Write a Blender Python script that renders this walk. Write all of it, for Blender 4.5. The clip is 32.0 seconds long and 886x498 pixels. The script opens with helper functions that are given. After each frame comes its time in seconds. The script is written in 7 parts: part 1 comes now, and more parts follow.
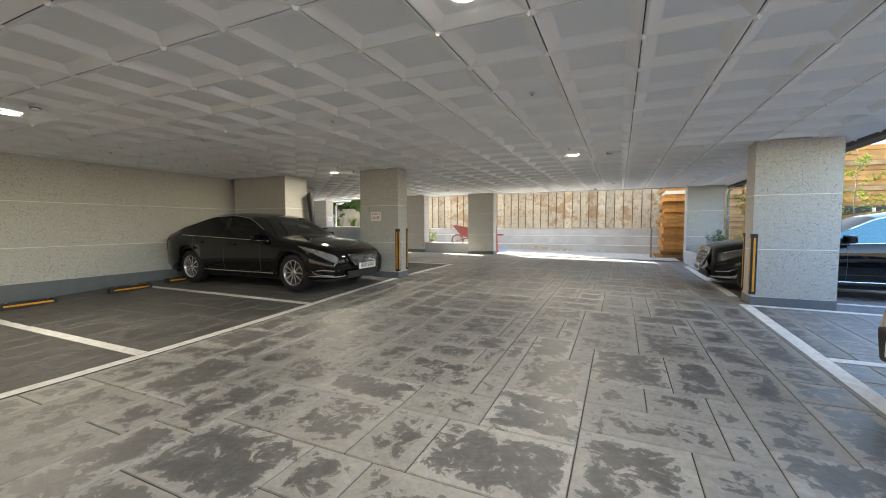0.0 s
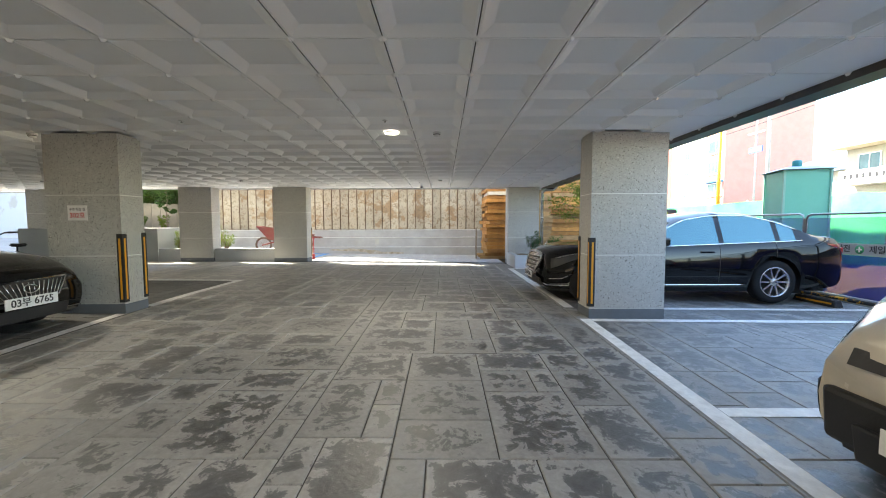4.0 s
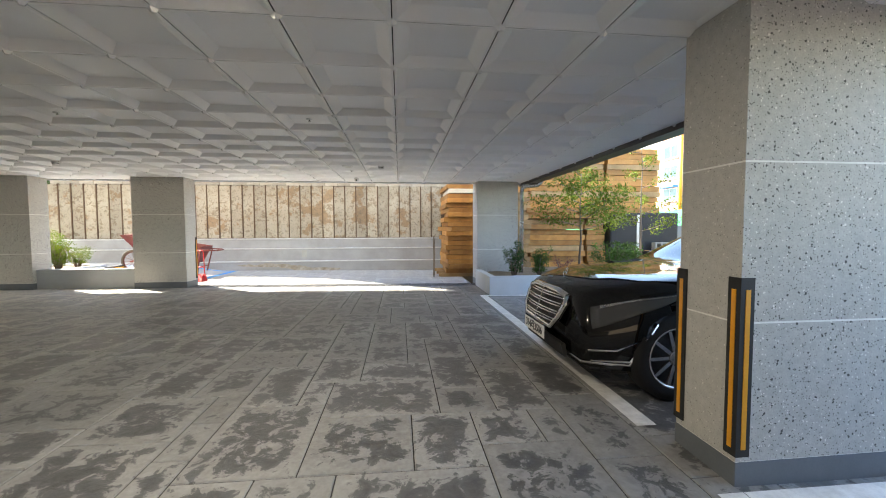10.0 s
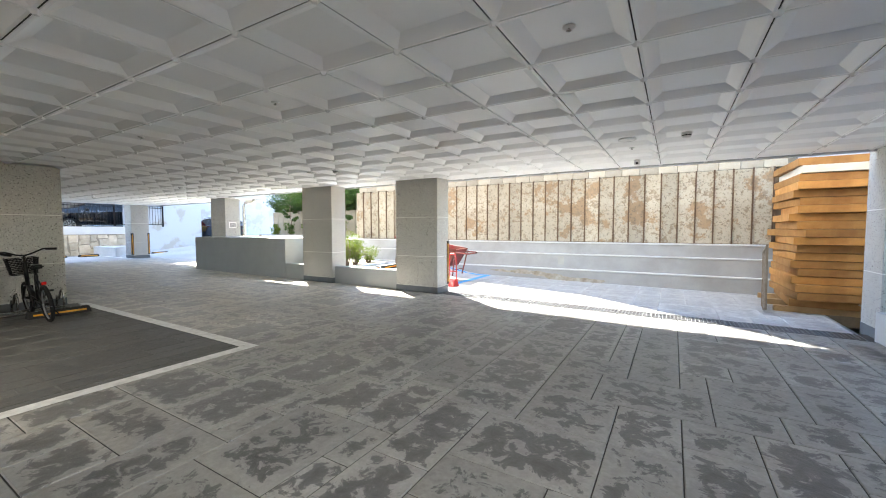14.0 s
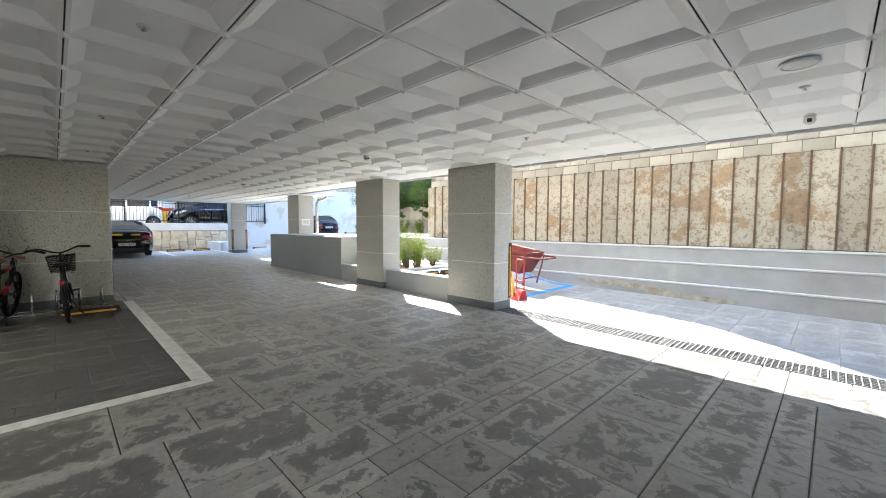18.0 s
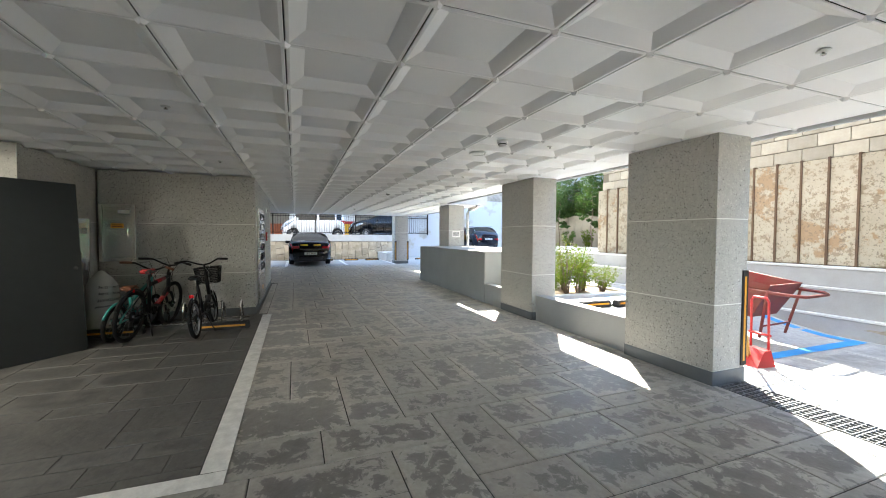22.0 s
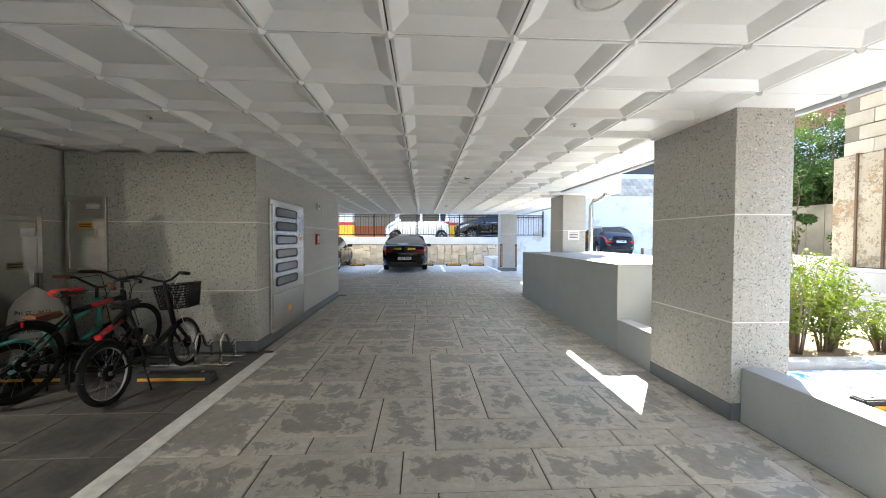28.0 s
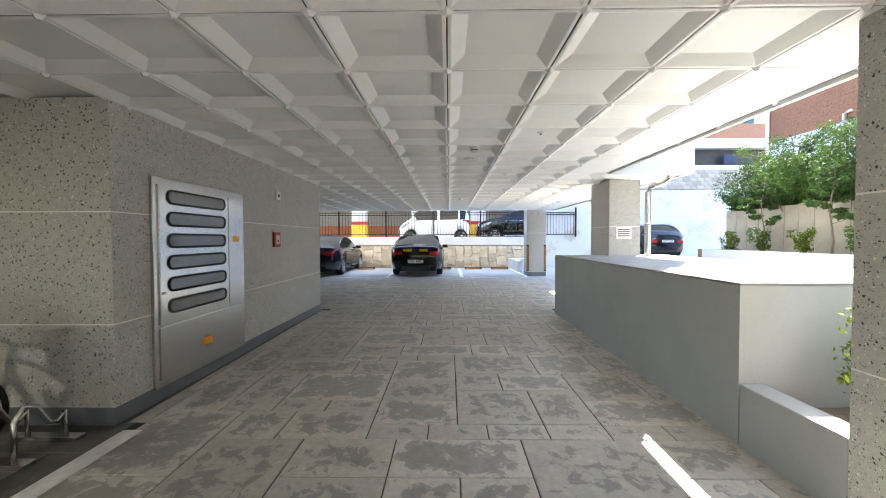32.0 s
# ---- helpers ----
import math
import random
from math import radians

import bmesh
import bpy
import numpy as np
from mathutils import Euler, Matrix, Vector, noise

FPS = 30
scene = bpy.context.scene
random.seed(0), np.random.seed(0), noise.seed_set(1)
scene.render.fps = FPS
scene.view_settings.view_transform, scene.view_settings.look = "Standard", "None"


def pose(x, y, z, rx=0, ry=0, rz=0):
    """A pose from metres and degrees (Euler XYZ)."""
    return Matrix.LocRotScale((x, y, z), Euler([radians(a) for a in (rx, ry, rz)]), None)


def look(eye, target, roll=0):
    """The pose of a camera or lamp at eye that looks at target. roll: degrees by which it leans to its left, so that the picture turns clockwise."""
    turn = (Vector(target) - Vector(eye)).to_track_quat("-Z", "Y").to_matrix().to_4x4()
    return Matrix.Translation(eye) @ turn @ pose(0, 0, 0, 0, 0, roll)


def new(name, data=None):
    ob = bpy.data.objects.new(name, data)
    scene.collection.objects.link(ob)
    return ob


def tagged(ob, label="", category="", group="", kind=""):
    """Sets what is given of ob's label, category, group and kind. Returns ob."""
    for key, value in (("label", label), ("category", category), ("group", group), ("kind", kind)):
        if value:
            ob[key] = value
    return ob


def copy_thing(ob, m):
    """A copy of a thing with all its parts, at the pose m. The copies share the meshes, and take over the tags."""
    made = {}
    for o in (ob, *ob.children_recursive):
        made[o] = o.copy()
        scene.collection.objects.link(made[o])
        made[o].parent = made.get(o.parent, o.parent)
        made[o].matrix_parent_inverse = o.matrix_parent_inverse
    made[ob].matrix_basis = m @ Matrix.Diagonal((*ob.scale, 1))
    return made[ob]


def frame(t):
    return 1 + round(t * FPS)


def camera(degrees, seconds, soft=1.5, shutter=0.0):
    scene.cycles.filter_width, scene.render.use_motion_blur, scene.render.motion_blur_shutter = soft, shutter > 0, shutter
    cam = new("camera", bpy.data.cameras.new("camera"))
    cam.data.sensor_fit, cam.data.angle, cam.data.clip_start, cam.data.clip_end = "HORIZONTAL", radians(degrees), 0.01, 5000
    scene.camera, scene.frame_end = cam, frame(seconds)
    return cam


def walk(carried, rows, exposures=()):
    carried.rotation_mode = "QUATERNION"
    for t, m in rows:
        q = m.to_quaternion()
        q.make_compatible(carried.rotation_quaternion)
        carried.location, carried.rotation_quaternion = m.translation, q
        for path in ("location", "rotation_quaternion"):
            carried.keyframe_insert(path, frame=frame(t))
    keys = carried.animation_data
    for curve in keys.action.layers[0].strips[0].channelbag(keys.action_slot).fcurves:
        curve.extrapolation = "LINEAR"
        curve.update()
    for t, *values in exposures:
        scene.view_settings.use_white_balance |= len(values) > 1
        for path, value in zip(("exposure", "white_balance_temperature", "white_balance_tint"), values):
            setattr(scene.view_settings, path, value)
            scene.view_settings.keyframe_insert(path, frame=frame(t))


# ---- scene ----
cam = camera(97.3, 32.0, 1.0)
ROWS = [
    (0, 0.044, -0.062, 1.349, 24.34, -3.48, 0.15),
    (0.5, -0.033, 0.183, 1.363, 21.26, -3.69, 0.11),
    (1, -0.015, 0.472, 1.369, 17.64, -3.82, 0.13),
    (1.5, -0.004, 0.749, 1.378, 13.97, -3.82, 0.13),
    (2, -0.067, 1.047, 1.378, 10.33, -3.79, 0.11),
    (2.5, -0.095, 1.306, 1.377, 7.06, -3.76, 0.11),
    (4.5, -0.023, 2.386, 1.389, -2.98, -3.54, 0.14),
    (5, 0.058, 2.689, 1.401, -7.02, -3.45, 0.14),
    (5.5, 0.070, 2.954, 1.398, -11.30, -3.34, 0.10),
    (6, 0.053, 3.244, 1.410, -15.21, -3.20, 0.06),
    (6.5, 0.080, 3.518, 1.398, -18.15, -3.21, 0.03),
    (7, 0.134, 3.810, 1.420, -19.85, -3.17, 0.05),
    (7.5, 0.131, 4.111, 1.417, -20.63, -3.11, 0.05),
    (8, 0.116, 4.369, 1.434, -20.58, -3.00, 0.08),
    (8.5, 0.181, 4.670, 1.435, -19.18, -2.83, 0.12),
    (9, 0.210, 4.932, 1.444, -15.81, -2.78, 0.12),
    (9.5, 0.184, 5.236, 1.460, -11.10, -2.79, 0.19),
    (10, 0.182, 5.486, 1.453, -6.33, -2.88, 0.19),
    (10.5, 0.180, 5.765, 1.478, -1.48, -2.96, 0.26),
    (11, 0.105, 5.974, 1.475, 3.76, -3.04, 0.14),
    (11.5, -0.011, 6.206, 1.505, 9.25, -3.16, 0.10),
    (12, -0.059, 6.456, 1.480, 14.40, -3.40, 0.06),
    (12.5, -0.081, 6.759, 1.499, 19.26, -3.65, 0.13),
    (13, -0.161, 7.028, 1.495, 23.62, -3.69, 0.12),
    (13.5, -0.238, 7.289, 1.557, 27.32, -3.42, 0.14),
    (14, -0.250, 7.617, 1.555, 30.54, -3.03, 0.10),
    (14.5, -0.234, 7.877, 1.569, 33.35, -2.83, 0.11),
    (16.5, -0.242, 8.774, 1.570, 38.72, -2.63, -0.07),
    (17, -0.276, 8.960, 1.561, 40.67, -2.81, -0.09),
    (17.5, -0.417, 9.196, 1.562, 42.70, -3.11, -0.18),
    (18, -0.546, 9.395, 1.575, 45.11, -3.38, -0.21),
    (18.5, -0.659, 9.662, 1.592, 48.34, -3.47, -0.20),
    (19, -0.772, 9.852, 1.607, 52.09, -3.32, -0.25),
    (19.5, -0.952, 10.017, 1.613, 55.32, -3.11, -0.29),
    (20, -1.118, 10.165, 1.613, 58.02, -2.90, -0.31),
    (20.5, -1.296, 10.362, 1.601, 60.81, -2.69, -0.30),
    (21, -1.455, 10.514, 1.599, 63.90, -2.43, -0.23),
    (21.5, -1.677, 10.613, 1.597, 66.81, -2.15, -0.30),
    (22, -1.885, 10.712, 1.606, 69.21, -1.86, -0.32),
    (22.5, -2.098, 10.896, 1.602, 71.49, -1.71, -0.31),
    (23, -2.310, 11.062, 1.611, 73.85, -1.66, -0.27),
    (23.5, -2.543, 11.171, 1.600, 75.74, -1.61, -0.29),
    (24, -2.784, 11.260, 1.599, 77.05, -1.67, -0.28),
    (24.5, -3.031, 11.411, 1.591, 78.08, -1.73, -0.27),
    (25, -3.247, 11.555, 1.600, 79.19, -1.78, -0.20),
    (25.5, -3.463, 11.638, 1.593, 80.19, -1.74, -0.19),
    (27.5, -4.323, 11.989, 1.571, 85.47, -1.62, -0.15),
    (28, -4.546, 12.032, 1.602, 86.96, -1.57, -0.15),
    (28.5, -4.768, 12.093, 1.586, 88.25, -1.48, -0.10),
    (29, -5.019, 12.185, 1.597, 89.41, -1.36, -0.06),
    (29.5, -5.240, 12.219, 1.587, 90.28, -1.20, -0.00),
    (30, -5.501, 12.212, 1.602, 90.73, -1.11, -0.04),
    (30.5, -5.718, 12.258, 1.579, 90.95, -0.99, 0.02),
    (31, -5.984, 12.389, 1.583, 91.02, -1.08, 0.10),
    (31.5, -6.218, 12.459, 1.575, 90.99, -1.27, 0.13),
    (32, -6.528, 12.478, 1.585, 90.87, -1.49, 0.15),
]
EXPOSURES = [(0.0, 3.6, 7300, 7), (3.0, 3.55, 7300, 6), (7.0, 3.08, 7600, 7), (9.0, 3.25, 7900, 9), (11.0, 3.68, 6800, 7), (13.0, 3.9, 6800, 7), (17.0, 3.62, 6800, 5), (21.0, 3.62, 6700, 5), (25.0, 3.7, 6700, 5), (28.0, 3.87, 6800, 6), (32.0, 3.9, 7000, 8)]
walk(cam, [(t, pose(x, y, z, 90 + pitch, roll, yaw)) for t, x, y, z, yaw, pitch, roll in ROWS], EXPOSURES)

# ---- world, sun and exposure ----
SUN_WAY = Vector((1.74, -1.19, -2.33)).normalized()
world = bpy.data.worlds.new("sky")
scene.world = world
world.use_nodes = True
wn = world.node_tree.nodes
sky = wn.new("ShaderNodeTexSky")
sky.sky_type, sky.sun_disc = "NISHITA", False
sky.sun_elevation = math.asin(-SUN_WAY.z)
sky.sun_rotation = math.atan2(-SUN_WAY.x, -SUN_WAY.y)
sky.air_density, sky.dust_density, sky.ozone_density = 1.0, 0.2, 2.0
world.node_tree.links.new(sky.outputs[0], wn["Background"].inputs[0])
wn["Background"].inputs[1].default_value = 0.13
sun = new("sun", bpy.data.lights.new("sun", "SUN"))
sun.data.energy, sun.data.angle, sun.data.color = 3.2, radians(0.5), (1.0, 0.95, 0.87)
sun.matrix_world = look(-SUN_WAY * 40, (0, 0, 0))

# ---- materials ----
MATS = {}


def mat(name, col, rough=0.6, metal=0.0, col2=None, scale=6.0, amount=0.5, bump=0.0, bscale=40.0, coat=0.0, fine=0.08, emit=0.0, spec=0.5, contrast=(0.35, 0.65)):
    """A surface with two scales of colour variation (broad stains, fine grain), roughness breakup and relief."""
    if name in MATS:
        return MATS[name]
    m = bpy.data.materials.new(name)
    m.use_nodes = True
    n, l = m.node_tree.nodes, m.node_tree.links
    b = n["Principled BSDF"]
    b.inputs["Roughness"].default_value, b.inputs["Metallic"].default_value = rough, metal
    b.inputs["Coat Weight"].default_value = coat
    b.inputs["Coat Roughness"].default_value = 0.04
    b.inputs["Specular IOR Level"].default_value = spec
    tc = n.new("ShaderNodeTexCoord")
    co = tc.outputs["Object"]
    big = n.new("ShaderNodeTexNoise")
    big.inputs["Scale"].default_value, big.inputs["Detail"].default_value, big.inputs["Roughness"].default_value = scale, 6, 0.6
    l.new(co, big.inputs["Vector"])
    ramp = n.new("ShaderNodeMapRange")
    ramp.inputs["From Min"].default_value, ramp.inputs["From Max"].default_value = contrast
    l.new(big.outputs["Fac"], ramp.inputs["Value"])
    mix = n.new("ShaderNodeMix")
    mix.data_type = "RGBA"
    c2 = col2 or tuple(c * 0.78 for c in col)
    mix.inputs["A"].default_value, mix.inputs["B"].default_value = (*col, 1), (*[a + (b2 - a) * amount for a, b2 in zip(col, c2)], 1)
    l.new(ramp.outputs[0], mix.inputs["Factor"])
    grain = n.new("ShaderNodeTexNoise")
    grain.inputs["Scale"].default_value, grain.inputs["Detail"].default_value = bscale * 2.2, 3
    l.new(co, grain.inputs["Vector"])
    gm = n.new("ShaderNodeMapRange")
    gm.inputs["To Min"].default_value, gm.inputs["To Max"].default_value = 1 - fine, 1 + fine
    l.new(grain.outputs["Fac"], gm.inputs["Value"])
    mul = n.new("ShaderNodeVectorMath")
    mul.operation = "MULTIPLY"
    l.new(mix.outputs["Result"], mul.inputs[0])
    l.new(gm.outputs[0], mul.inputs[1])
    l.new(mul.outputs[0], b.inputs["Base Color"])
    if bump:
        bt = n.new("ShaderNodeTexNoise")
        bt.inputs["Scale"].default_value, bt.inputs["Detail"].default_value = bscale, 5
        l.new(co, bt.inputs["Vector"])
        bp = n.new("ShaderNodeBump")
        bp.inputs["Strength"].default_value, bp.inputs["Distance"].default_value = bump, 0.01
        l.new(bt.outputs["Fac"], bp.inputs["Height"])
        l.new(bp.outputs[0], b.inputs["Normal"])
    if rough > 0.12 and metal < 0.5:
        rm = n.new("ShaderNodeMapRange")
        rm.inputs["To Min"].default_value, rm.inputs["To Max"].default_value = max(0.03, rough - 0.1), min(1, rough + 0.1)
        l.new(big.outputs["Fac"], rm.inputs["Value"])
        l.new(rm.outputs[0], b.inputs["Roughness"])
    if emit:
        b.inputs["Emission Color"].default_value, b.inputs["Emission Strength"].default_value = (*col, 1), emit
    MATS[name] = m
    return m


def nodes_of(m):
    return m.node_tree.nodes, m.node_tree.links, m.node_tree.nodes["Principled BSDF"]


def vary(m, lo=0.75, hi=1.15):
    """Give each piece of a material its own tone."""
    n, l, b = nodes_of(m)
    info, rng_, mul = n.new("ShaderNodeObjectInfo"), n.new("ShaderNodeMapRange"), n.new("ShaderNodeVectorMath")
    rng_.inputs["To Min"].default_value, rng_.inputs["To Max"].default_value = lo, hi
    mul.operation = "MULTIPLY"
    l.new(info.outputs["Random"], rng_.inputs["Value"])
    l.new(b.inputs["Base Color"].links[0].from_socket, mul.inputs[0])
    l.new(rng_.outputs[0], mul.inputs[1])
    l.new(mul.outputs[0], b.inputs["Base Color"])
    return m


def terrazzo(name, base, dark, light):
    """Speckled aggregate facing: grey matrix with dark and pale chips of two sizes."""
    m = mat(name, base, 0.62, col2=tuple(c * 0.82 for c in base), scale=22, amount=0.7, bump=0.12, bscale=60, fine=0.2)
    n, l, b = nodes_of(m)
    src = b.inputs["Base Color"].links[0].from_socket
    tc = n.new("ShaderNodeTexCoord")
    for scale, chip, lo, keep in ((48, dark, 0.3, 0.87), (70, light, 0.28, 0.85), (105, dark, 0.34, 0.78), (30, dark, 0.19, 0.93), (36, light, 0.2, 0.93)):
        v = n.new("ShaderNodeTexVoronoi")
        v.inputs["Scale"].default_value = scale
        wob = n.new("ShaderNodeTexNoise")
        wob.inputs["Scale"].default_value = scale * 1.3
        add = n.new("ShaderNodeVectorMath")
        add.operation = "MULTIPLY_ADD"
        add.inputs[1].default_value = (0.018,) * 3
        l.new(tc.outputs["Object"], wob.inputs["Vector"])
        l.new(wob.outputs["Color"], add.inputs[0])
        l.new(tc.outputs["Object"], add.inputs[2])
        l.new(add.outputs[0], v.inputs["Vector"])
        near = n.new("ShaderNodeMath")
        near.operation, near.inputs[1].default_value = "LESS_THAN", lo
        l.new(v.outputs["Distance"], near.inputs[0])
        sep = n.new("ShaderNodeSeparateColor")
        l.new(v.outputs["Color"], sep.inputs[0])
        some = n.new("ShaderNodeMath")
        some.operation, some.inputs[1].default_value = "GREATER_THAN", keep
        l.new(sep.outputs[0], some.inputs[0])
        both = n.new("ShaderNodeMath")
        both.operation = "MULTIPLY"
        l.new(near.outputs[0], both.inputs[0])
        l.new(some.outputs[0], both.inputs[1])
        mx = n.new("ShaderNodeMix")
        mx.data_type = "RGBA"
        mx.inputs["B"].default_value = (*chip, 1)
        l.new(both.outputs[0], mx.inputs["Factor"])
        l.new(src, mx.inputs["A"])
        src = mx.outputs["Result"]
    l.new(src, b.inputs["Base Color"])
    return m


def stamped(name, dark, pale, rough=0.56, dust_lift=None, cover=0.0, hard=0.024):
    """Stamped slate-pattern concrete: each stone has hard-edged dark stain inside and a paler worn rim along its joints."""
    m = mat(name, pale, rough, col2=tuple(c * 0.8 for c in pale), scale=0.8, amount=0.8, bump=0.35, bscale=18, fine=0.16)
    n, l, b = nodes_of(m)

    def node(kind, **values):
        q = n.new("ShaderNode" + kind)
        for k, v in values.items():
            q.inputs[k.replace("_", " ")].default_value = v
        return q

    def calc(op, a, c, e=None):
        q = n.new("ShaderNodeMath")
        q.operation = op
        for i, v in enumerate((a, c, e)):
            if v is None:
                continue
            if isinstance(v, (int, float)):
                q.inputs[i].default_value = v
            else:
                l.new(v, q.inputs[i])
        return q.outputs[0]

    def blend(fac, a, c):
        q = n.new("ShaderNodeMix")
        q.data_type = "RGBA"
        for key, v in (("A", a), ("B", c)):
            if isinstance(v, tuple):
                q.inputs[key].default_value = (*v, 1)
            else:
                l.new(v, q.inputs[key])
        l.new(fac, q.inputs["Factor"])
        return q.outputs["Result"]

    src = b.inputs["Base Color"].links[0].from_socket
    info, geo = n.new("ShaderNodeObjectInfo"), n.new("ShaderNodeNewGeometry")
    rand = calc("FRACT", calc("MULTIPLY_ADD", geo.outputs["Random Per Island"], 7.31, info.outputs["Random"]), 0.0)
    comb = n.new("ShaderNodeCombineXYZ")
    l.new(calc("MULTIPLY", rand, 9.0), comb.inputs["Z"])
    off = n.new("ShaderNodeVectorMath")
    off.operation = "ADD"
    l.new(geo.outputs["Position"], off.inputs[0])
    l.new(comb.outputs[0], off.inputs[1])
    pat = node("TexNoise", Scale=7.6, Detail=10.0, Roughness=0.68, Distortion=0.6)
    mot = node("TexNoise", Scale=17.0, Detail=6.0, Roughness=0.62, Distortion=0.4)
    for q in (pat, mot):
        l.new(off.outputs[0], q.inputs["Vector"])
    edge = None
    for nm in ("near_edges", "far_edges"):
        uv, sep = n.new("ShaderNodeUVMap"), n.new("ShaderNodeSeparateXYZ")
        uv.uv_map = nm
        l.new(uv.outputs[0], sep.inputs[0])
        both = calc("MINIMUM", sep.outputs["X"], sep.outputs["Y"])
        edge = both if edge is None else calc("MINIMUM", edge, both)
    rim = node("MapRange", From_Min=0.0, From_Max=0.13)
    rim.interpolation_type = "SMOOTHSTEP"
    l.new(edge, rim.inputs["Value"])
    height = calc("MULTIPLY_ADD", mot.outputs["Fac"], 0.32, calc("MULTIPLY_ADD", rim.outputs[0], 0.17, pat.outputs["Fac"]))
    height = calc("MULTIPLY_ADD", rand, 0.13, height)
    stain = node("MapRange", From_Min=0.85 - cover - hard, From_Max=0.85 - cover + hard, To_Max=0.92)
    l.new(height, stain.inputs["Value"])
    deep = node("MapRange", From_Min=0.9 - cover, From_Max=1.02 - cover, To_Max=0.6)
    l.new(height, deep.inputs["Value"])
    col = blend(stain.outputs[0], src, dark)
    col = blend(deep.outputs[0], col, tuple(c * 0.7 for c in dark))
    # Paler towards the passage: dust, and a colour lift standing in for missing light.
    if dust_lift:
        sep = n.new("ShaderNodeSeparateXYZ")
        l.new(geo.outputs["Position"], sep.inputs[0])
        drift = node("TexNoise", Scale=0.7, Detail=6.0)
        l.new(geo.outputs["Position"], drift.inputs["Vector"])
        film = node("MapRange", From_Min=dust_lift[0], From_Max=dust_lift[1], To_Max=1.0)
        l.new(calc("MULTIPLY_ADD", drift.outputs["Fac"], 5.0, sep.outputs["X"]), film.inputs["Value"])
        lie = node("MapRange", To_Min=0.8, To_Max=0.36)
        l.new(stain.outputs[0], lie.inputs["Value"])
        col = blend(calc("MULTIPLY", film.outputs[0], lie.outputs[0]), col, dust_lift[2])
    tone = node("MapRange", To_Min=0.84, To_Max=1.14)
    l.new(rand, tone.inputs["Value"])
    mott = node("MapRange", From_Min=0.3, From_Max=0.7, To_Min=0.84, To_Max=1.16)
    l.new(mot.outputs["Fac"], mott.inputs["Value"])
    fin = n.new("ShaderNodeVectorMath")
    fin.operation = "MULTIPLY"
    l.new(col, fin.inputs[0])
    l.new(calc("MULTIPLY", tone.outputs[0], mott.outputs[0]), fin.inputs[1])
    l.new(fin.outputs[0], b.inputs["Base Color"])
    rr = node("MapRange", To_Min=rough + 0.08, To_Max=rough - 0.1)
    l.new(stain.outputs[0], rr.inputs["Value"])
    l.new(rr.outputs[0], b.inputs["Roughness"])
    bp = node("Bump", Strength=0.55, Distance=0.008)
    bp.invert = True
    l.new(height, bp.inputs["Height"])
    l.new(b.inputs["Normal"].links[0].from_socket, bp.inputs["Normal"])
    l.new(bp.outputs[0], b.inputs["Normal"])
    return m


TERR = terrazzo("terrazzo_facing", (0.47, 0.46, 0.43), (0.055, 0.053, 0.05), (0.74, 0.72, 0.68))
JOINT = mat("pale_joint_mortar", (0.8, 0.79, 0.76), 0.8)
SKIRT = mat("grey_skirting_paint", (0.13, 0.145, 0.16), 0.55, bump=0.1)
TILE = stamped("stamped_slate_concrete", (0.085, 0.086, 0.09), (0.285, 0.283, 0.278), rough=0.5, dust_lift=(0.5, -4.5, (0.56, 0.525, 0.47)))
# Grimy bay stones; the dim light there is also darkened into this colour.
BAY_TILE = stamped("grimy_shaded_bay_concrete", (0.068, 0.067, 0.066), (0.12, 0.117, 0.112), rough=0.6, hard=0.06)
PALE_TILE = stamped("pale_stamped_bay_concrete", (0.13, 0.131, 0.134), (0.285, 0.284, 0.28))
GROUT = mat("dark_stamp_joint", (0.045, 0.045, 0.045), 0.85, bump=0.2)
SMOOTH = mat("smooth_grey_concrete", (0.058, 0.058, 0.057), 0.5, col2=(0.125, 0.122, 0.117), scale=2.0, amount=0.8, bump=0.15, bscale=30)
PAVE = stamped("pale_stamped_yard_concrete", (0.25, 0.246, 0.24), (0.385, 0.377, 0.363), hard=0.04)
LINE = mat("worn_white_road_paint", (0.8, 0.8, 0.785), 0.6, col2=(0.45, 0.45, 0.44), scale=12, amount=0.5, bump=0.15, bscale=50)
BLUE_LINE = mat("blue_road_paint", (0.012, 0.235, 0.6), 0.6, col2=(0.08, 0.33, 0.64), scale=12, amount=0.5)
PANEL = mat("satin_white_ceiling_panel", (0.89, 0.893, 0.89), 0.42, col2=(0.85, 0.853, 0.853), scale=1.5, fine=0.02)
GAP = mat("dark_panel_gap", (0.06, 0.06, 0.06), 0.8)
KNOT = mat("bright_clip_cap", (0.92, 0.92, 0.92), 0.2)
WALLP = mat("grey_painted_render", (0.36, 0.37, 0.375), 0.7, col2=(0.31, 0.32, 0.325), scale=2.5, bump=0.12, bscale=45)
WHITER = mat("white_painted_render", (0.54, 0.56, 0.585), 0.7, col2=(0.46, 0.475, 0.49), scale=1.6, amount=0.8, bump=0.15, bscale=35)
FACADE = mat("upper_storey_facing", (0.5, 0.48, 0.45), 0.7)
FASCIA = mat("dark_edge_flashing", (0.05, 0.045, 0.045), 0.45, col2=(0.12, 0.09, 0.07), scale=5)
BLOCKTOP = mat("weathered_grey_concrete_top", (0.36, 0.36, 0.355), 0.8, col2=(0.28, 0.28, 0.27), scale=3, amount=0.9, bump=0.2, bscale=40)
GROUND = mat("dry_earth_ground", (0.2, 0.17, 0.13), 0.9, col2=(0.3, 0.26, 0.2), scale=0.7, bump=0.5, bscale=8)


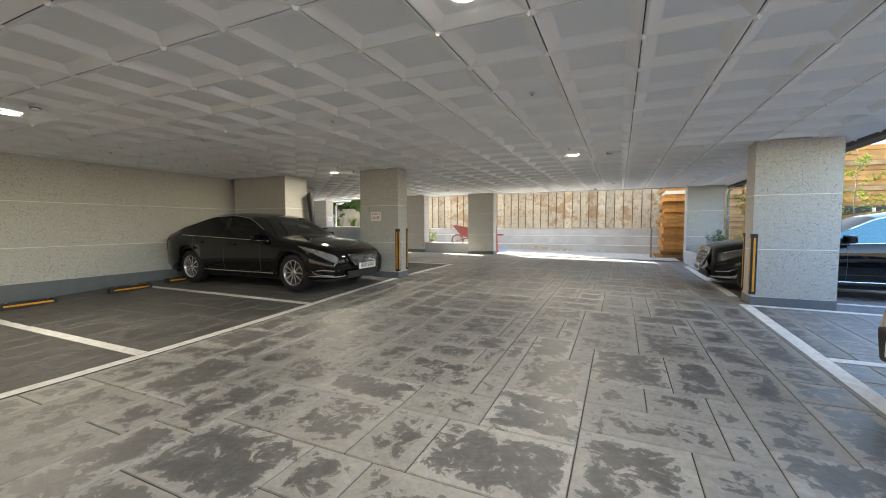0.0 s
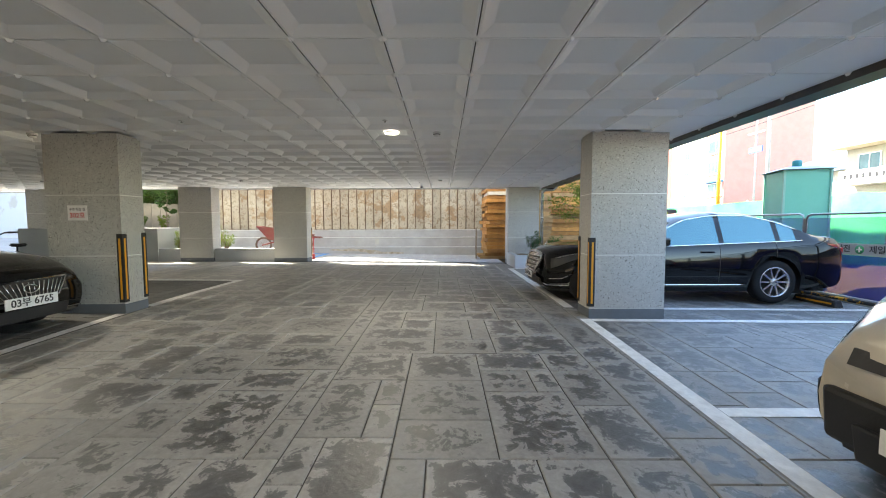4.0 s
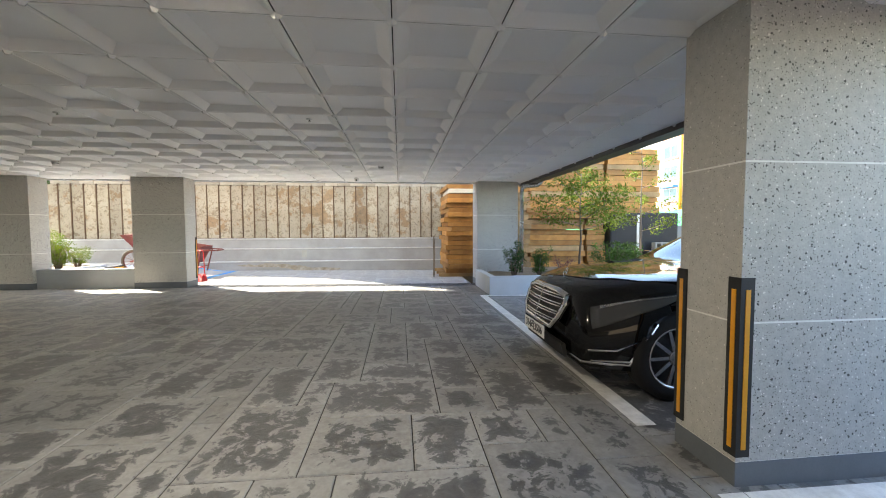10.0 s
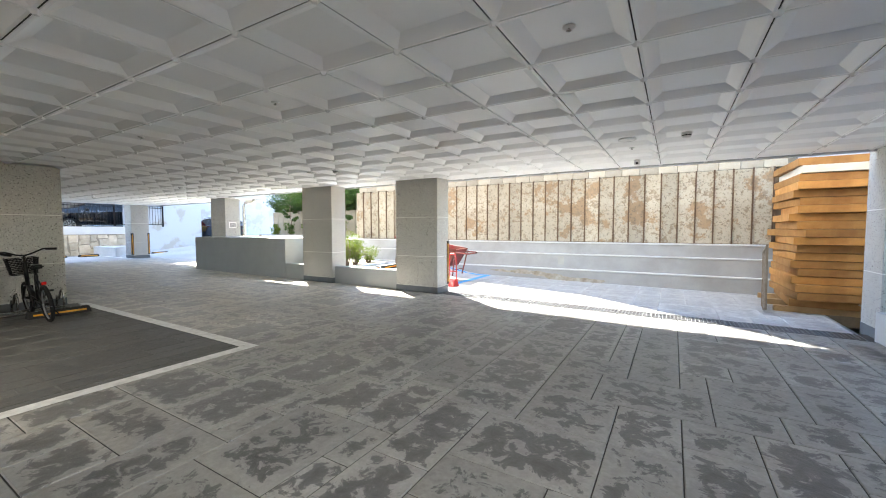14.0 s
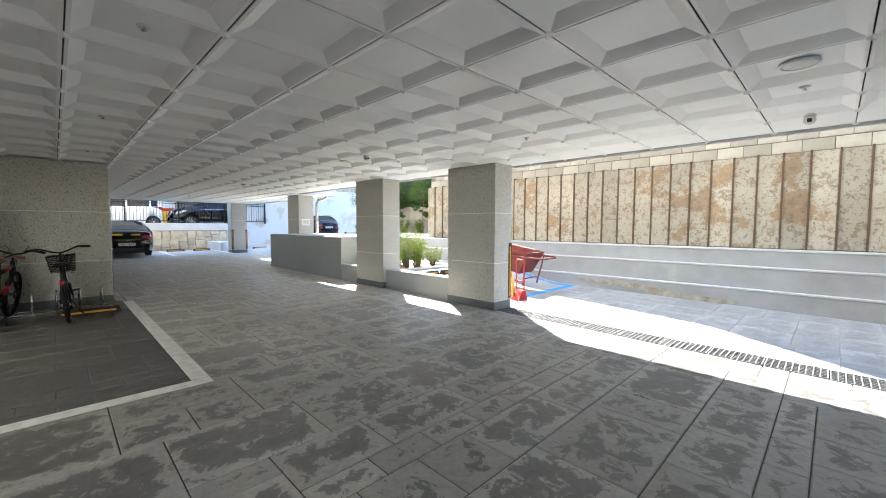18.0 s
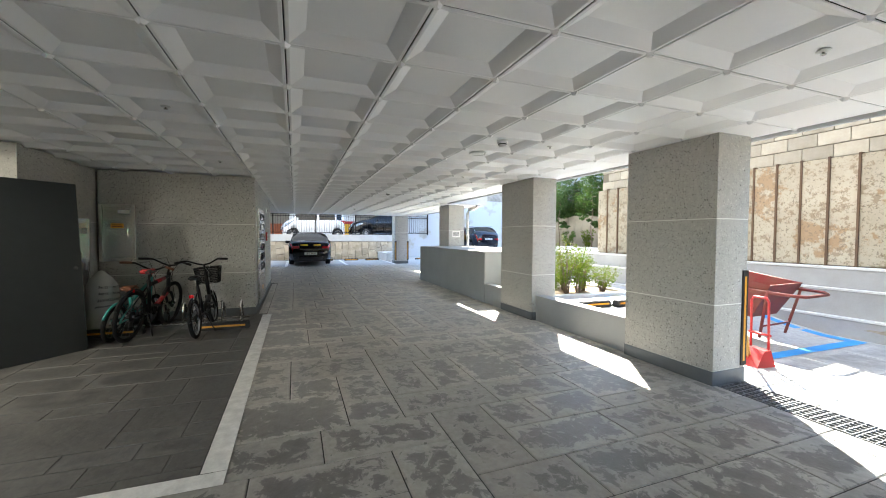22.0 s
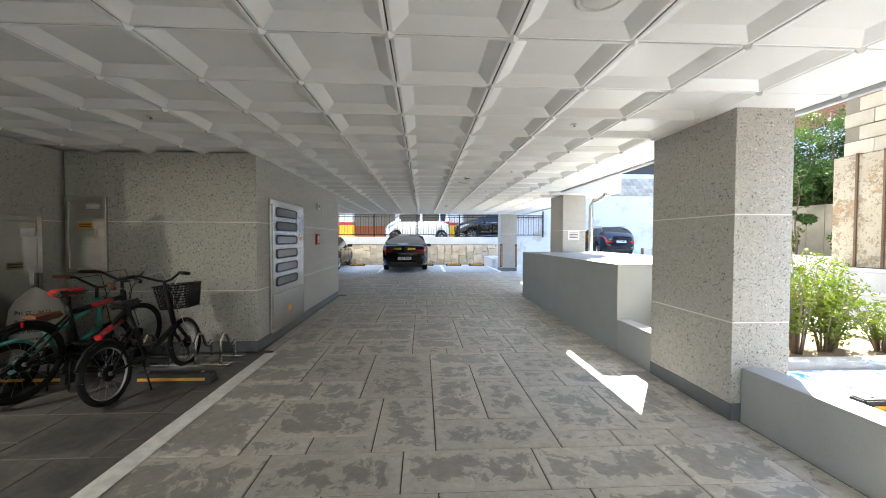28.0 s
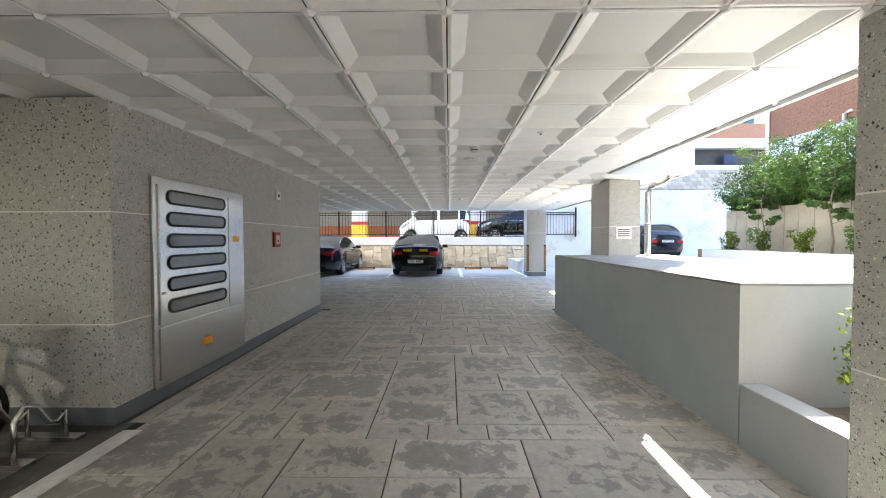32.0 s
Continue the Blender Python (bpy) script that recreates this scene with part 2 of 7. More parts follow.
# ---- building helpers ----
def bm_box(bm, x0, x1, y0, y1, z0, z1, m=None):
    vs = [bm.verts.new((m @ Vector(p)) if m else p) for p in ((x0, y0, z0), (x1, y0, z0), (x1, y1, z0), (x0, y1, z0), (x0, y0, z1), (x1, y0, z1), (x1, y1, z1), (x0, y1, z1))]
    for f in ((3, 2, 1, 0), (4, 5, 6, 7), (0, 1, 5, 4), (1, 2, 6, 5), (2, 3, 7, 6), (3, 0, 4, 7)):
        bm.faces.new([vs[i] for i in f])
    return vs


def boxes(*dims, m=None, bevel=0.0):
    bm = bmesh.new()
    for d in dims:
        bm_box(bm, *d, m=m)
    if bevel:
        bmesh.ops.bevel(bm, geom=bm.edges[:], offset=bevel, segments=2, affect="EDGES", profile=0.6)
    return bm


def tube(bm, pts, r, seg=8, cap=True):
    """A round bar along a line of points; r is one radius, or one a point."""
    rings, up = [], Vector((0.13, 0.21, 0.97))
    pts = [Vector(p) for p in pts]
    for i, p in enumerate(pts):
        d = (pts[min(i + 1, len(pts) - 1)] - pts[max(i - 1, 0)]).normalized()
        a = d.cross(up)
        if a.length < 0.05:
            a = d.cross(Vector((1, 0, 0)))
        a.normalize()
        b = d.cross(a)
        rr = r[i] if isinstance(r, (list, tuple)) else r
        rings.append([bm.verts.new(p + rr * (a * math.cos(k * math.tau / seg) + b * math.sin(k * math.tau / seg))) for k in range(seg)])
    for q, s in zip(rings, rings[1:]):
        for k in range(seg):
            bm.faces.new((q[k], q[(k + 1) % seg], s[(k + 1) % seg], s[k])).smooth = True
    if cap:
        bm.faces.new(rings[0][::-1])
        bm.faces.new(rings[-1])
    return bm


def lathe(bm, profile, seg=20, m=None, cap=True):
    """Turn a profile of (radius, height) round z."""
    rings = []
    for r, z in profile:
        rings.append([bm.verts.new((m or Matrix()) @ Vector((r * math.cos(k * math.tau / seg), r * math.sin(k * math.tau / seg), z))) for k in range(seg)])
    for q, s in zip(rings, rings[1:]):
        for k in range(seg):
            bm.faces.new((q[k], q[(k + 1) % seg], s[(k + 1) % seg], s[k])).smooth = True
    for ring, flip in ((rings[0], True), (rings[-1], False)):
        if cap and profile[0 if flip else -1][0] > 1e-4:
            bm.faces.new(ring[::-1] if flip else ring)
    return bm


def mesh_of(name, bm, material):
    bmesh.ops.recalc_face_normals(bm, faces=bm.faces[:])
    me = bpy.data.meshes.new(name)
    bm.to_mesh(me)
    bm.free()
    for mt in material if isinstance(material, (list, tuple)) else [material]:
        me.materials.append(mt)
    return me


def part(name, bm, material, parent=None, label=""):
    ob = new(name, mesh_of(name, bm, material))
    if parent:
        ob.parent = parent
    return tagged(ob, label) if label else ob


def thing(name, x=0, y=0, z=0, label="", category="", group="", kind="", rz=0):
    ob = new(name)
    ob.empty_display_size = 0.1
    ob.matrix_world = pose(x, y, z, 0, 0, rz)
    return tagged(ob, label, category, group, kind)


def structure(name, bm, material, label="", category=""):
    return tagged(part(name, bm, material), label, category, kind="structure")


# ---- the plan ----
CEIL = 2.575
GX, GY, PITCH = -1.05, 2.27, 0.6
BACK_EDGE, RIGHT_EDGE, FAR_EDGE = 14.87, 3.15, -20.25


def smooth(a, b, v):
    u = min(1.0, max(0.0, (v - a) / (b - a)))
    return u * u * (3 - 2 * u)


def floor_z(x, y):
    """The drive rises gently from the street towards the back of the car park."""
    rise = 0.165 - 0.0115 * min(x, 6) if x > -5 else 0.2225 + 0.0045 * (-5 - max(x, -25))
    return rise * smooth(1, 9, y)


def yard_z(x, y):
    """The open yard behind the columns: level with the drive near the drain, a step higher past the second column."""
    z = floor_z(x, min(y, 14.6))
    if x > -13.6:
        return z + 0.23 * smooth(-5.0, -6.6, x)
    return z - 0.006 + 0.366 * smooth(16.2, 21, y)


def sheet(x0, x1, y0, y1, step, height, dz=0.0):
    """A strip of ground that follows a height function."""
    bm = bmesh.new()
    nx, ny = max(1, round((x1 - x0) / step)), max(1, round((y1 - y0) / step))
    vs = [[bm.verts.new((x0 + (x1 - x0) * i / nx, y0 + (y1 - y0) * j / ny, height(x0 + (x1 - x0) * i / nx, y0 + (y1 - y0) * j / ny) + dz)) for j in range(ny + 1)] for i in range(nx + 1)]
    for i in range(nx):
        for j in range(ny):
            bm.faces.new((vs[i][j], vs[i + 1][j], vs[i + 1][j + 1], vs[i][j + 1])).smooth = True
    return bm


# ground, floor and yard
structure("ground", sheet(-260, 260, -260, 260, 130, lambda x, y: -0.9), GROUND, "bare dry earth ground reaching the horizon", "ground")
FLOOR_X0, FLOOR_X1, FLOOR_Y0, FLOOR_Y1 = -24.0, 6.9, -9.0, 14.86


def slab(x0, x1, y0, y1, step, height, depth):
    bm = sheet(x0, x1, y0, y1, step, height)
    ext = bmesh.ops.extrude_face_region(bm, geom=bm.faces[:])
    for v in ext["geom"]:
        if isinstance(v, bmesh.types.BMVert):
            v.co.z = depth
    return bm


floor = structure("floor", slab(FLOOR_X0, FLOOR_X1, FLOOR_Y0, FLOOR_Y1, 0.6, lambda x, y: floor_z(x, y) - 0.006, -1.0), GROUT, "dark grey stamped concrete car park floor with slate pattern", "floor")
yard = structure("yard", slab(-28.6, 1.9, FLOOR_Y1 + 0.004, 24.5, 0.5, yard_z, -1.0), PAVE, "pale stamped concrete yard in the sun", "yard")


# ceiling of square coffered panels with clip caps at every crossing
def in_ceiling(cx, cy):
    if cx < FAR_EDGE:
        return False
    if cx < -12.45:
        return 3.4 < cy < 16.07
    return -9.0 < cy < BACK_EDGE and cx < RIGHT_EDGE


def ceiling():
    bm = bmesh.new()
    g, a, b, up = 0.0034, 0.022, 0.1, 0.043
    for i in range(-33, 8):
        for j in range(-19, 24):
            x, y = GX + PITCH * i, GY + PITCH * j
            if not in_ceiling(x + 0.3, y + 0.3):
                continue
            rings = []
            at_edge = not all(in_ceiling(x + 0.3 + dx, y + 0.3 + dy) for dx, dy in ((0.6, 0), (-0.6, 0), (0, 0.6), (0, -0.6)))
            for ins, z in ((g, 0.03), (g, 0.004), (g + 0.003, 0.0), (a, 0.0), (b, 0.0 if at_edge else up)):
                rings.append([bm.verts.new((x + px, y + py, CEIL + z)) for px, py in ((ins, ins), (PITCH - ins, ins), (PITCH - ins, PITCH - ins), (ins, PITCH - ins))])
            for row, (q, s) in enumerate(zip(rings, rings[1:])):
                for k in range(4):
                    # the upright edge is coloured dark to paint in the gap's shade
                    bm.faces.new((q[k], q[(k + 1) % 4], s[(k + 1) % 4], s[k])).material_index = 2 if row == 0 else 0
            bm.faces.new(rings[-1])
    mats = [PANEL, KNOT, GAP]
    for i in range(-33, 9):
        for j in range(-19, 25):
            x, y = GX + PITCH * i, GY + PITCH * j
            if not (in_ceiling(x - 0.3, y - 0.3) or in_ceiling(x + 0.3, y + 0.3) or in_ceiling(x - 0.3, y + 0.3) or in_ceiling(x + 0.3, y - 0.3)):
                continue
            n0 = len(bm.faces)
            lo = [bm.verts.new((x + px * 0.033, y + py * 0.033, CEIL + 0.003)) for px, py in ((1, 0), (0, 1), (-1, 0), (0, -1))]
            hi = [bm.verts.new((x + px * 0.014, y + py * 0.014, CEIL - 0.019)) for px, py in ((1, 0), (0, 1), (-1, 0), (0, -1))]
            fs = [bm.faces.new(hi)] + [bm.faces.new((lo[k], lo[(k + 1) % 4], hi[(k + 1) % 4], hi[k])) for k in range(4)]
            for f in fs:
                f.material_index = 1
    return bm, mats


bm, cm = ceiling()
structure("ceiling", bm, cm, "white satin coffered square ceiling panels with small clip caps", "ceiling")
structure("ceiling_backing", boxes((FAR_EDGE + 0.02, RIGHT_EDGE - 0.02, -8.9, BACK_EDGE - 0.02, CEIL + 0.056, CEIL + 0.09), (FAR_EDGE + 0.02, -12.47, BACK_EDGE - 0.02, 16.05, CEIL + 0.056, CEIL + 0.09)), GAP, "dark void above the ceiling panels", "ceiling")
structure("upper_building", boxes((FAR_EDGE, RIGHT_EDGE + 0.02, -9.0, BACK_EDGE, CEIL + 0.1, 13.5), (FAR_EDGE, -12.45, BACK_EDGE, 16.07, CEIL + 0.1, 5.6)), FACADE, "plain upper storeys of the apartment house", "building")
structure("trim_right", boxes((RIGHT_EDGE + 0.004, RIGHT_EDGE + 0.22, -9.0, BACK_EDGE + 0.2, CEIL - 0.06, CEIL + 0.22)), FASCIA, "dark metal flashing along the slab edge", "trim")
structure("trim_back", boxes((-12.44, RIGHT_EDGE, BACK_EDGE + 0.004, BACK_EDGE + 0.05, CEIL - 0.03, CEIL + 0.3), (FAR_EDGE, -12.44, 16.074, 16.12, CEIL - 0.03, CEIL + 1.4), (-12.436, -12.39, BACK_EDGE + 0.055, 16.12, CEIL - 0.03, CEIL + 1.4)), WHITER, "white metal edge trim of the slab", "trim")


# clad columns and walls: slabs of facing with pale joints and a grey skirting
def clad(name, x0, x1, y0, y1, label, category="column", kind="", joints=(0.98, 1.79), group=""):
    z0 = min(floor_z(x0, y0), floor_z(x1, y1), floor_z(x1, y0), floor_z(x0, y1)) - 0.03
    top = max(floor_z(x0, y0), floor_z(x1, y1))
    ob = thing(name, (x0 + x1) / 2, (y0 + y1) / 2, z0, label, category, group, kind)
    hx, hy = (x1 - x0) / 2, (y1 - y0) / 2
    edges = [top + 0.13 - z0] + [j - z0 for j in joints] + [CEIL - z0 + 0.02]
    part("skirting", boxes((-hx - 0.004, hx + 0.004, -hy - 0.004, hy + 0.004, 0, edges[0] - 0.003), bevel=0.003), SKIRT, ob, "grey painted skirting band")
    part("core", boxes((-hx + 0.0015, hx - 0.0015, -hy + 0.0015, hy - 0.0015, 0.02, CEIL - z0 + 0.015)), JOINT, ob, "pale mortar joints")
    for a, b in zip(edges, edges[1:]):
        part("panel", boxes((-hx, hx, -hy, hy, a, b - (0.009 if b < edges[-1] else 0)), bevel=0.0015), TERR, ob)
    return ob


COLUMN = "grey speckled terrazzo clad square column with pale joints"
clad("column", 1.88, 2.88, 7.25, 7.68, COLUMN, group="car park columns")
clad("column", -5.34, -4.35, 7.28, 7.68, COLUMN + " and a paper notice", group="car park columns")
clad("column", -5.4, -4.36, 14.355, 14.8, COLUMN + " beside the drain", group="car park columns")
clad("column", -8.36, -7.33, 14.35, 14.8, COLUMN + " beside the planter", group="car park columns")
clad("column", 2.0, 2.98, 14.54, 15.1, COLUMN + " beside the timber stack", group="car park columns")
clad("column", -20.75, -20.15, 15.2, 15.85, COLUMN + " at the far bays", group="car park columns")
clad("column", -14.05, -13.2, 15.2, 15.72, COLUMN + " behind the ramp wall", group="car park columns")
clad("wall_core_passage", -13.75, -9.27, 7.93, 10.075, "grey speckled terrazzo clad stair core wall with a steel mailbox panel", "wall", "structure")
clad("wall_pier", -9.3, -7.5, 7.16, 7.9, "grey speckled terrazzo clad pier wall beside the parked sedan", "wall", "structure")
clad("wall_left", -9.75, -9.4, -9.0, 7.9, "grey speckled terrazzo clad side wall of the parking bays", "wall", "structure")
structure("wall_passage_end", boxes((-20.4, -13.76, 3.0, 3.3, -0.2, CEIL + 0.1), (-14.05, -13.77, 3.3, 7.93, -0.2, CEIL + 0.1)), TERR, "plain wall closing the side of the passage", "wall")

# ramp roof wall, planter kerbs and low retaining wall
ramp = thing("ramp_wall", -11.27, 15.3, 0.2, "grey painted waist-high wall with a flat roof slab", "wall", kind="structure")
b = bmesh.new()
loops = []
for x0, x1, y0, y1 in ((-2.2, 2.2, -0.94, 0.95), (-2.0, 2.0, -0.74, 0.75)):
    for z in (-0.05, 1.075):
        loops.append([b.verts.new(p) for p in ((x0, y0, z), (x1, y0, z), (x1, y1, z), (x0, y1, z))])
for k in range(4):
    j = (k + 1) % 4
    for p, q in ((0, 1), (1, 3), (3, 2), (2, 0)):
        b.faces.new((loops[p][k], loops[p][j], loops[q][j], loops[q][k]))
part("walls", b, WALLP, ramp)
part("roof_slab", boxes((-2.195, 2.195, -0.935, 0.945, 1.077, 1.095), bevel=0.006), BLOCKTOP, ramp, "pale weathered concrete top")
structure("low_wall", boxes((-9.06, -8.37, 14.36, 14.52, 0.15, 0.64), (-7.32, -5.41, 14.42, 14.62, 0.15, 0.64), bevel=0.008), WALLP, "knee-high grey painted retaining kerb between the columns", "low wall")

# ---- more materials ----
BLACK_RUBBER = mat("black_rubber", (0.017, 0.017, 0.018), 0.65, bump=0.1, fine=0.15)
YELLOW = mat("amber_reflective_strip", (0.75, 0.33, 0.02), 0.4)
STEEL = mat("brushed_stainless_steel", (0.6, 0.59, 0.57), 0.27, metal=1.0, col2=(0.55, 0.54, 0.52), scale=1.2, amount=0.5, fine=0.05)
nodes_of(STEEL)[2].inputs["Anisotropic"].default_value = 0.6
GALV = mat("galvanised_steel", (0.42, 0.44, 0.46), 0.42, metal=0.8, col2=(0.3, 0.31, 0.32), scale=8)
RUST = mat("rusted_steel_pile", (0.085, 0.05, 0.032), 0.8, col2=(0.16, 0.1, 0.06), scale=4, bump=0.3)
BLOCK = mat("pale_concrete_block", (0.42, 0.39, 0.335), 0.85, col2=(0.3, 0.27, 0.22), scale=3, amount=0.9, bump=0.35, bscale=30)
WOOD = mat("fresh_sawn_timber", (0.52, 0.255, 0.068), 0.65, col2=(0.36, 0.16, 0.04), scale=4, amount=0.9, bump=0.2, bscale=25)
WOOD2 = mat("weathered_sawn_timber", (0.44, 0.28, 0.13), 0.7, col2=(0.28, 0.17, 0.08), scale=3, amount=0.9, bump=0.2, bscale=25)
SOIL = mat("planter_soil", (0.2, 0.14, 0.085), 0.95, col2=(0.11, 0.08, 0.05), scale=14, bump=0.8, bscale=30)
BARK = mat("grey_brown_bark", (0.17, 0.13, 0.1), 0.85, bump=0.5, bscale=30)
LEAF = mat("green_leaf", (0.05, 0.11, 0.02), 0.6, spec=0.15, col2=(0.09, 0.15, 0.03), scale=3, amount=1.0, fine=0.2)
LEAF_Y = mat("yellow_green_leaf", (0.15, 0.2, 0.018), 0.6, spec=0.15, col2=(0.07, 0.125, 0.015), scale=5, amount=1.0, fine=0.2)
LEAF_B = mat("bright_green_leaf", (0.085, 0.15, 0.018), 0.6, spec=0.15, col2=(0.16, 0.18, 0.02), scale=6, amount=1.0, fine=0.25)
LEAF_D = mat("dark_green_needle", (0.03, 0.07, 0.02), 0.6, spec=0.15, col2=(0.07, 0.12, 0.03), scale=4, amount=1.0, fine=0.2)
RED = mat("red_enamel", (0.38, 0.012, 0.016), 0.4, col2=(0.28, 0.02, 0.014), scale=6)
BARROW_RED = mat("dirty_red_barrow_paint", (0.16, 0.012, 0.014), 0.55, col2=(0.14, 0.05, 0.035), scale=7, amount=0.8, bump=0.2)
WHITE = mat("white_plastic", (0.75, 0.75, 0.74), 0.45)
PAPER = mat("white_paper", (0.8, 0.78, 0.76), 0.7)
INK = mat("black_ink", (0.02, 0.02, 0.022), 0.6)
RED_INK = mat("red_ink", (0.6, 0.03, 0.03), 0.6)
ORANGE = mat("orange_sticker", (0.85, 0.38, 0.04), 0.5)
DARKDOOR = mat("charcoal_painted_steel", (0.012, 0.016, 0.018), 0.5, bump=0.05)
LAMP_ON = mat("lit_diffuser", (1.0, 0.95, 0.85), 0.5, emit=3.0)
DIFF = mat("opal_diffuser", (0.78, 0.78, 0.76), 0.4)
TARP = mat("tan_tarpaulin", (0.42, 0.29, 0.17), 0.7, col2=(0.33, 0.22, 0.13), scale=2, bump=0.5, bscale=5)


def lagging_mat():
    """Old concrete lagging: cream face, flaked plaster, rust-brown water staining growing towards the foot."""
    m = mat("stained_concrete_lagging", (0.4, 0.365, 0.3), 0.85, col2=(0.3, 0.265, 0.205), scale=1.4, amount=0.9, bump=0.4, bscale=22)
    n, l, b = nodes_of(m)
    src = b.inputs["Base Color"].links[0].from_socket
    geo = n.new("ShaderNodeNewGeometry")
    for scale, lo, hi, col in ((1.6, 0.55, 0.585, (0.25, 0.155, 0.08)), (9.0, 0.54, 0.58, (0.2, 0.155, 0.105)), (24.0, 0.56, 0.6, (0.15, 0.125, 0.095))):
        t = n.new("ShaderNodeTexNoise")
        t.inputs["Scale"].default_value, t.inputs["Detail"].default_value, t.inputs["Roughness"].default_value = scale, 9, 0.7
        l.new(geo.outputs["Position"], t.inputs["Vector"])
        r = n.new("ShaderNodeMapRange")
        r.inputs["From Min"].default_value, r.inputs["From Max"].default_value, r.inputs["To Max"].default_value = lo, hi, 0.75
        l.new(t.outputs["Fac"], r.inputs["Value"])
        mx = n.new("ShaderNodeMix")
        mx.data_type = "RGBA"
        mx.inputs["B"].default_value = (*col, 1)
        l.new(r.outputs[0], mx.inputs["Factor"])
        l.new(src, mx.inputs["A"])
        src = mx.outputs["Result"]
    l.new(src, b.inputs["Base Color"])
    return m


LAGGING = lagging_mat()


def see_through_leaf(m, share=0.4):
    """Let part of the sun shine through thin leaves."""
    n, l, b = nodes_of(m)
    tr, mx = n.new("ShaderNodeBsdfTranslucent"), n.new("ShaderNodeMixShader")
    mx.inputs["Fac"].default_value = share
    l.new(b.inputs["Base Color"].links[0].from_socket, tr.inputs["Color"])
    l.new(b.outputs[0], mx.inputs[1])
    l.new(tr.outputs[0], mx.inputs[2])
    l.new(mx.outputs[0], n["Material Output"].inputs["Surface"])


for leafy, share in ((LEAF, 0.25), (LEAF_Y, 0.45), (LEAF_B, 0.2), (LEAF_D, 0.25)):
    see_through_leaf(leafy, share)
vary(WOOD, 0.65, 1.15)
vary(WOOD2, 0.65, 1.15)
vary(BLOCK, 0.75, 1.15)
vary(LAGGING, 0.8, 1.15)


def writing(text, size, x, y, z, rx, rz, material, parent=None, name="lettering", depth=0.001, align="CENTER"):
    cu = bpy.data.curves.new(name, "FONT")
    cu.offset = size * 0.014
    cu.body, cu.size, cu.extrude, cu.align_x, cu.align_y = text, size, depth, align, "CENTER"
    cu.materials.append(material)
    ob = new(name, cu)
    ob.matrix_world = pose(x, y, z, rx, 0, rz)
    if parent:
        ob.parent = parent
        ob.matrix_parent_inverse = parent.matrix_world.inverted()
    return ob


# ---- floor finish ----
structure("bay_floor_left", sheet(-9.4, -4.33, -9.0, 10.12, 0.6, floor_z, 0.0015), SMOOTH, "dark joints of the stamped parking bays", "floor")
structure("bay_floor_far", sheet(-23.6, -19.62, 3.3, 15.2, 0.6, floor_z, 0.003), mat("pale_smooth_concrete", (0.36, 0.36, 0.36), 0.65, col2=(0.28, 0.28, 0.28), scale=1.2, bump=0.15), "pale concrete strip of the far parking bays", "floor")
structure("passage_floor", sheet(-13.8, -9.0, 3.3, 10.12, 0.6, floor_z, 0.0025), SMOOTH, "smooth grey concrete beside the stair core", "floor")


def line(name, x0, x1, y0, y1, height=floor_z, material=LINE, dz=0.007):
    structure(name, sheet(x0, x1, y0, y1, 0.3, height, dz), material, "worn white painted parking bay line", "road marking")


LINES = [(-4.46, -4.33, -6, 7.27), (-4.44, -4.3, 7.7, 10.33), (1.74, 1.88, -6, 7.2), (1.74, 1.88, 7.86, 12.9)]
LINES += [(-9.3, -4.465, y, y + 0.12) for y in (-0.2, 2.22, 4.63)] + [(-9.2, -4.445, 10.19, 10.33)]
LINES += [(1.885, 5.95, y, y + 0.12) for y in (-0.2, 2.2, 4.68, 7.08)] + [(2.9, 6.6, 7.78, 7.9), (1.885, 6.6, 10.25, 10.37), (1.745, 3.4, 12.905, 13.02)]
LINES += [(-23.2, -19.66, y, y + 0.12) for y in (7.9, 10.3, 12.85, 15.05)] + [(-19.61, -19.5, 3.5, 15.1)]
for k, d in enumerate(LINES):
    line("road_marking_%d" % (k + 1), *d)
line("road_marking_blue", -4.82, -4.67, 15.75, 17.8, yard_z, BLUE_LINE, 0.008)
line("road_marking_blue_cross", -6.2, -4.825, 17.64, 17.8, yard_z, BLUE_LINE, 0.008)
line("road_marking_bay", -7.7, -7.05, 15.0, 17.3, yard_z, mat("worn_blue_white_paint", (0.62, 0.68, 0.74), 0.6, col2=(0.05, 0.25, 0.6), scale=3, amount=1.0, contrast=(0.5, 0.54)), 0.006)


# ---- wheel stops and corner guards ----
def wheel_stop_mesh():
    bm = bmesh.new()
    bm_box(bm, -0.36, 0.36, -0.075, 0.075, 0, 0.1)
    for v in bm.verts:
        if v.co.z > 0.05:
            v.co.y *= 0.62
            v.co.x *= 0.96
    bmesh.ops.bevel(bm, geom=bm.edges[:], offset=0.008, segments=2, affect="EDGES")
    return bm


def wheel_stop(x, y, rz, z=None, label="black rubber wheel stop with an amber reflective strip"):
    ob = thing("wheel_stop", x, y, floor_z(x, y) if z is None else z, label, "wheel stop", "wheel stops", rz=rz)
    part("body", wheel_stop_mesh(), BLACK_RUBBER, ob)
    lean = math.degrees(math.atan2(0.0285, 0.1))
    for s in (-1, 1):
        st = part("strip", boxes((-0.3, 0.3, -0.003, 0.003, -0.013, 0.013)), YELLOW, ob, "amber reflective strip")
        st.matrix_basis = pose(0, s * 0.064, 0.052, s * lean, 0, 0)
    for k in (-0.25, 0.25):
        b = bmesh.new()
        lathe(b, [(0.014, 0), (0.014, 0.006), (0.008, 0.008)], 8)
        part("bolt", b, GALV, ob).matrix_basis = pose(k, 0, 0.1)
    return ob


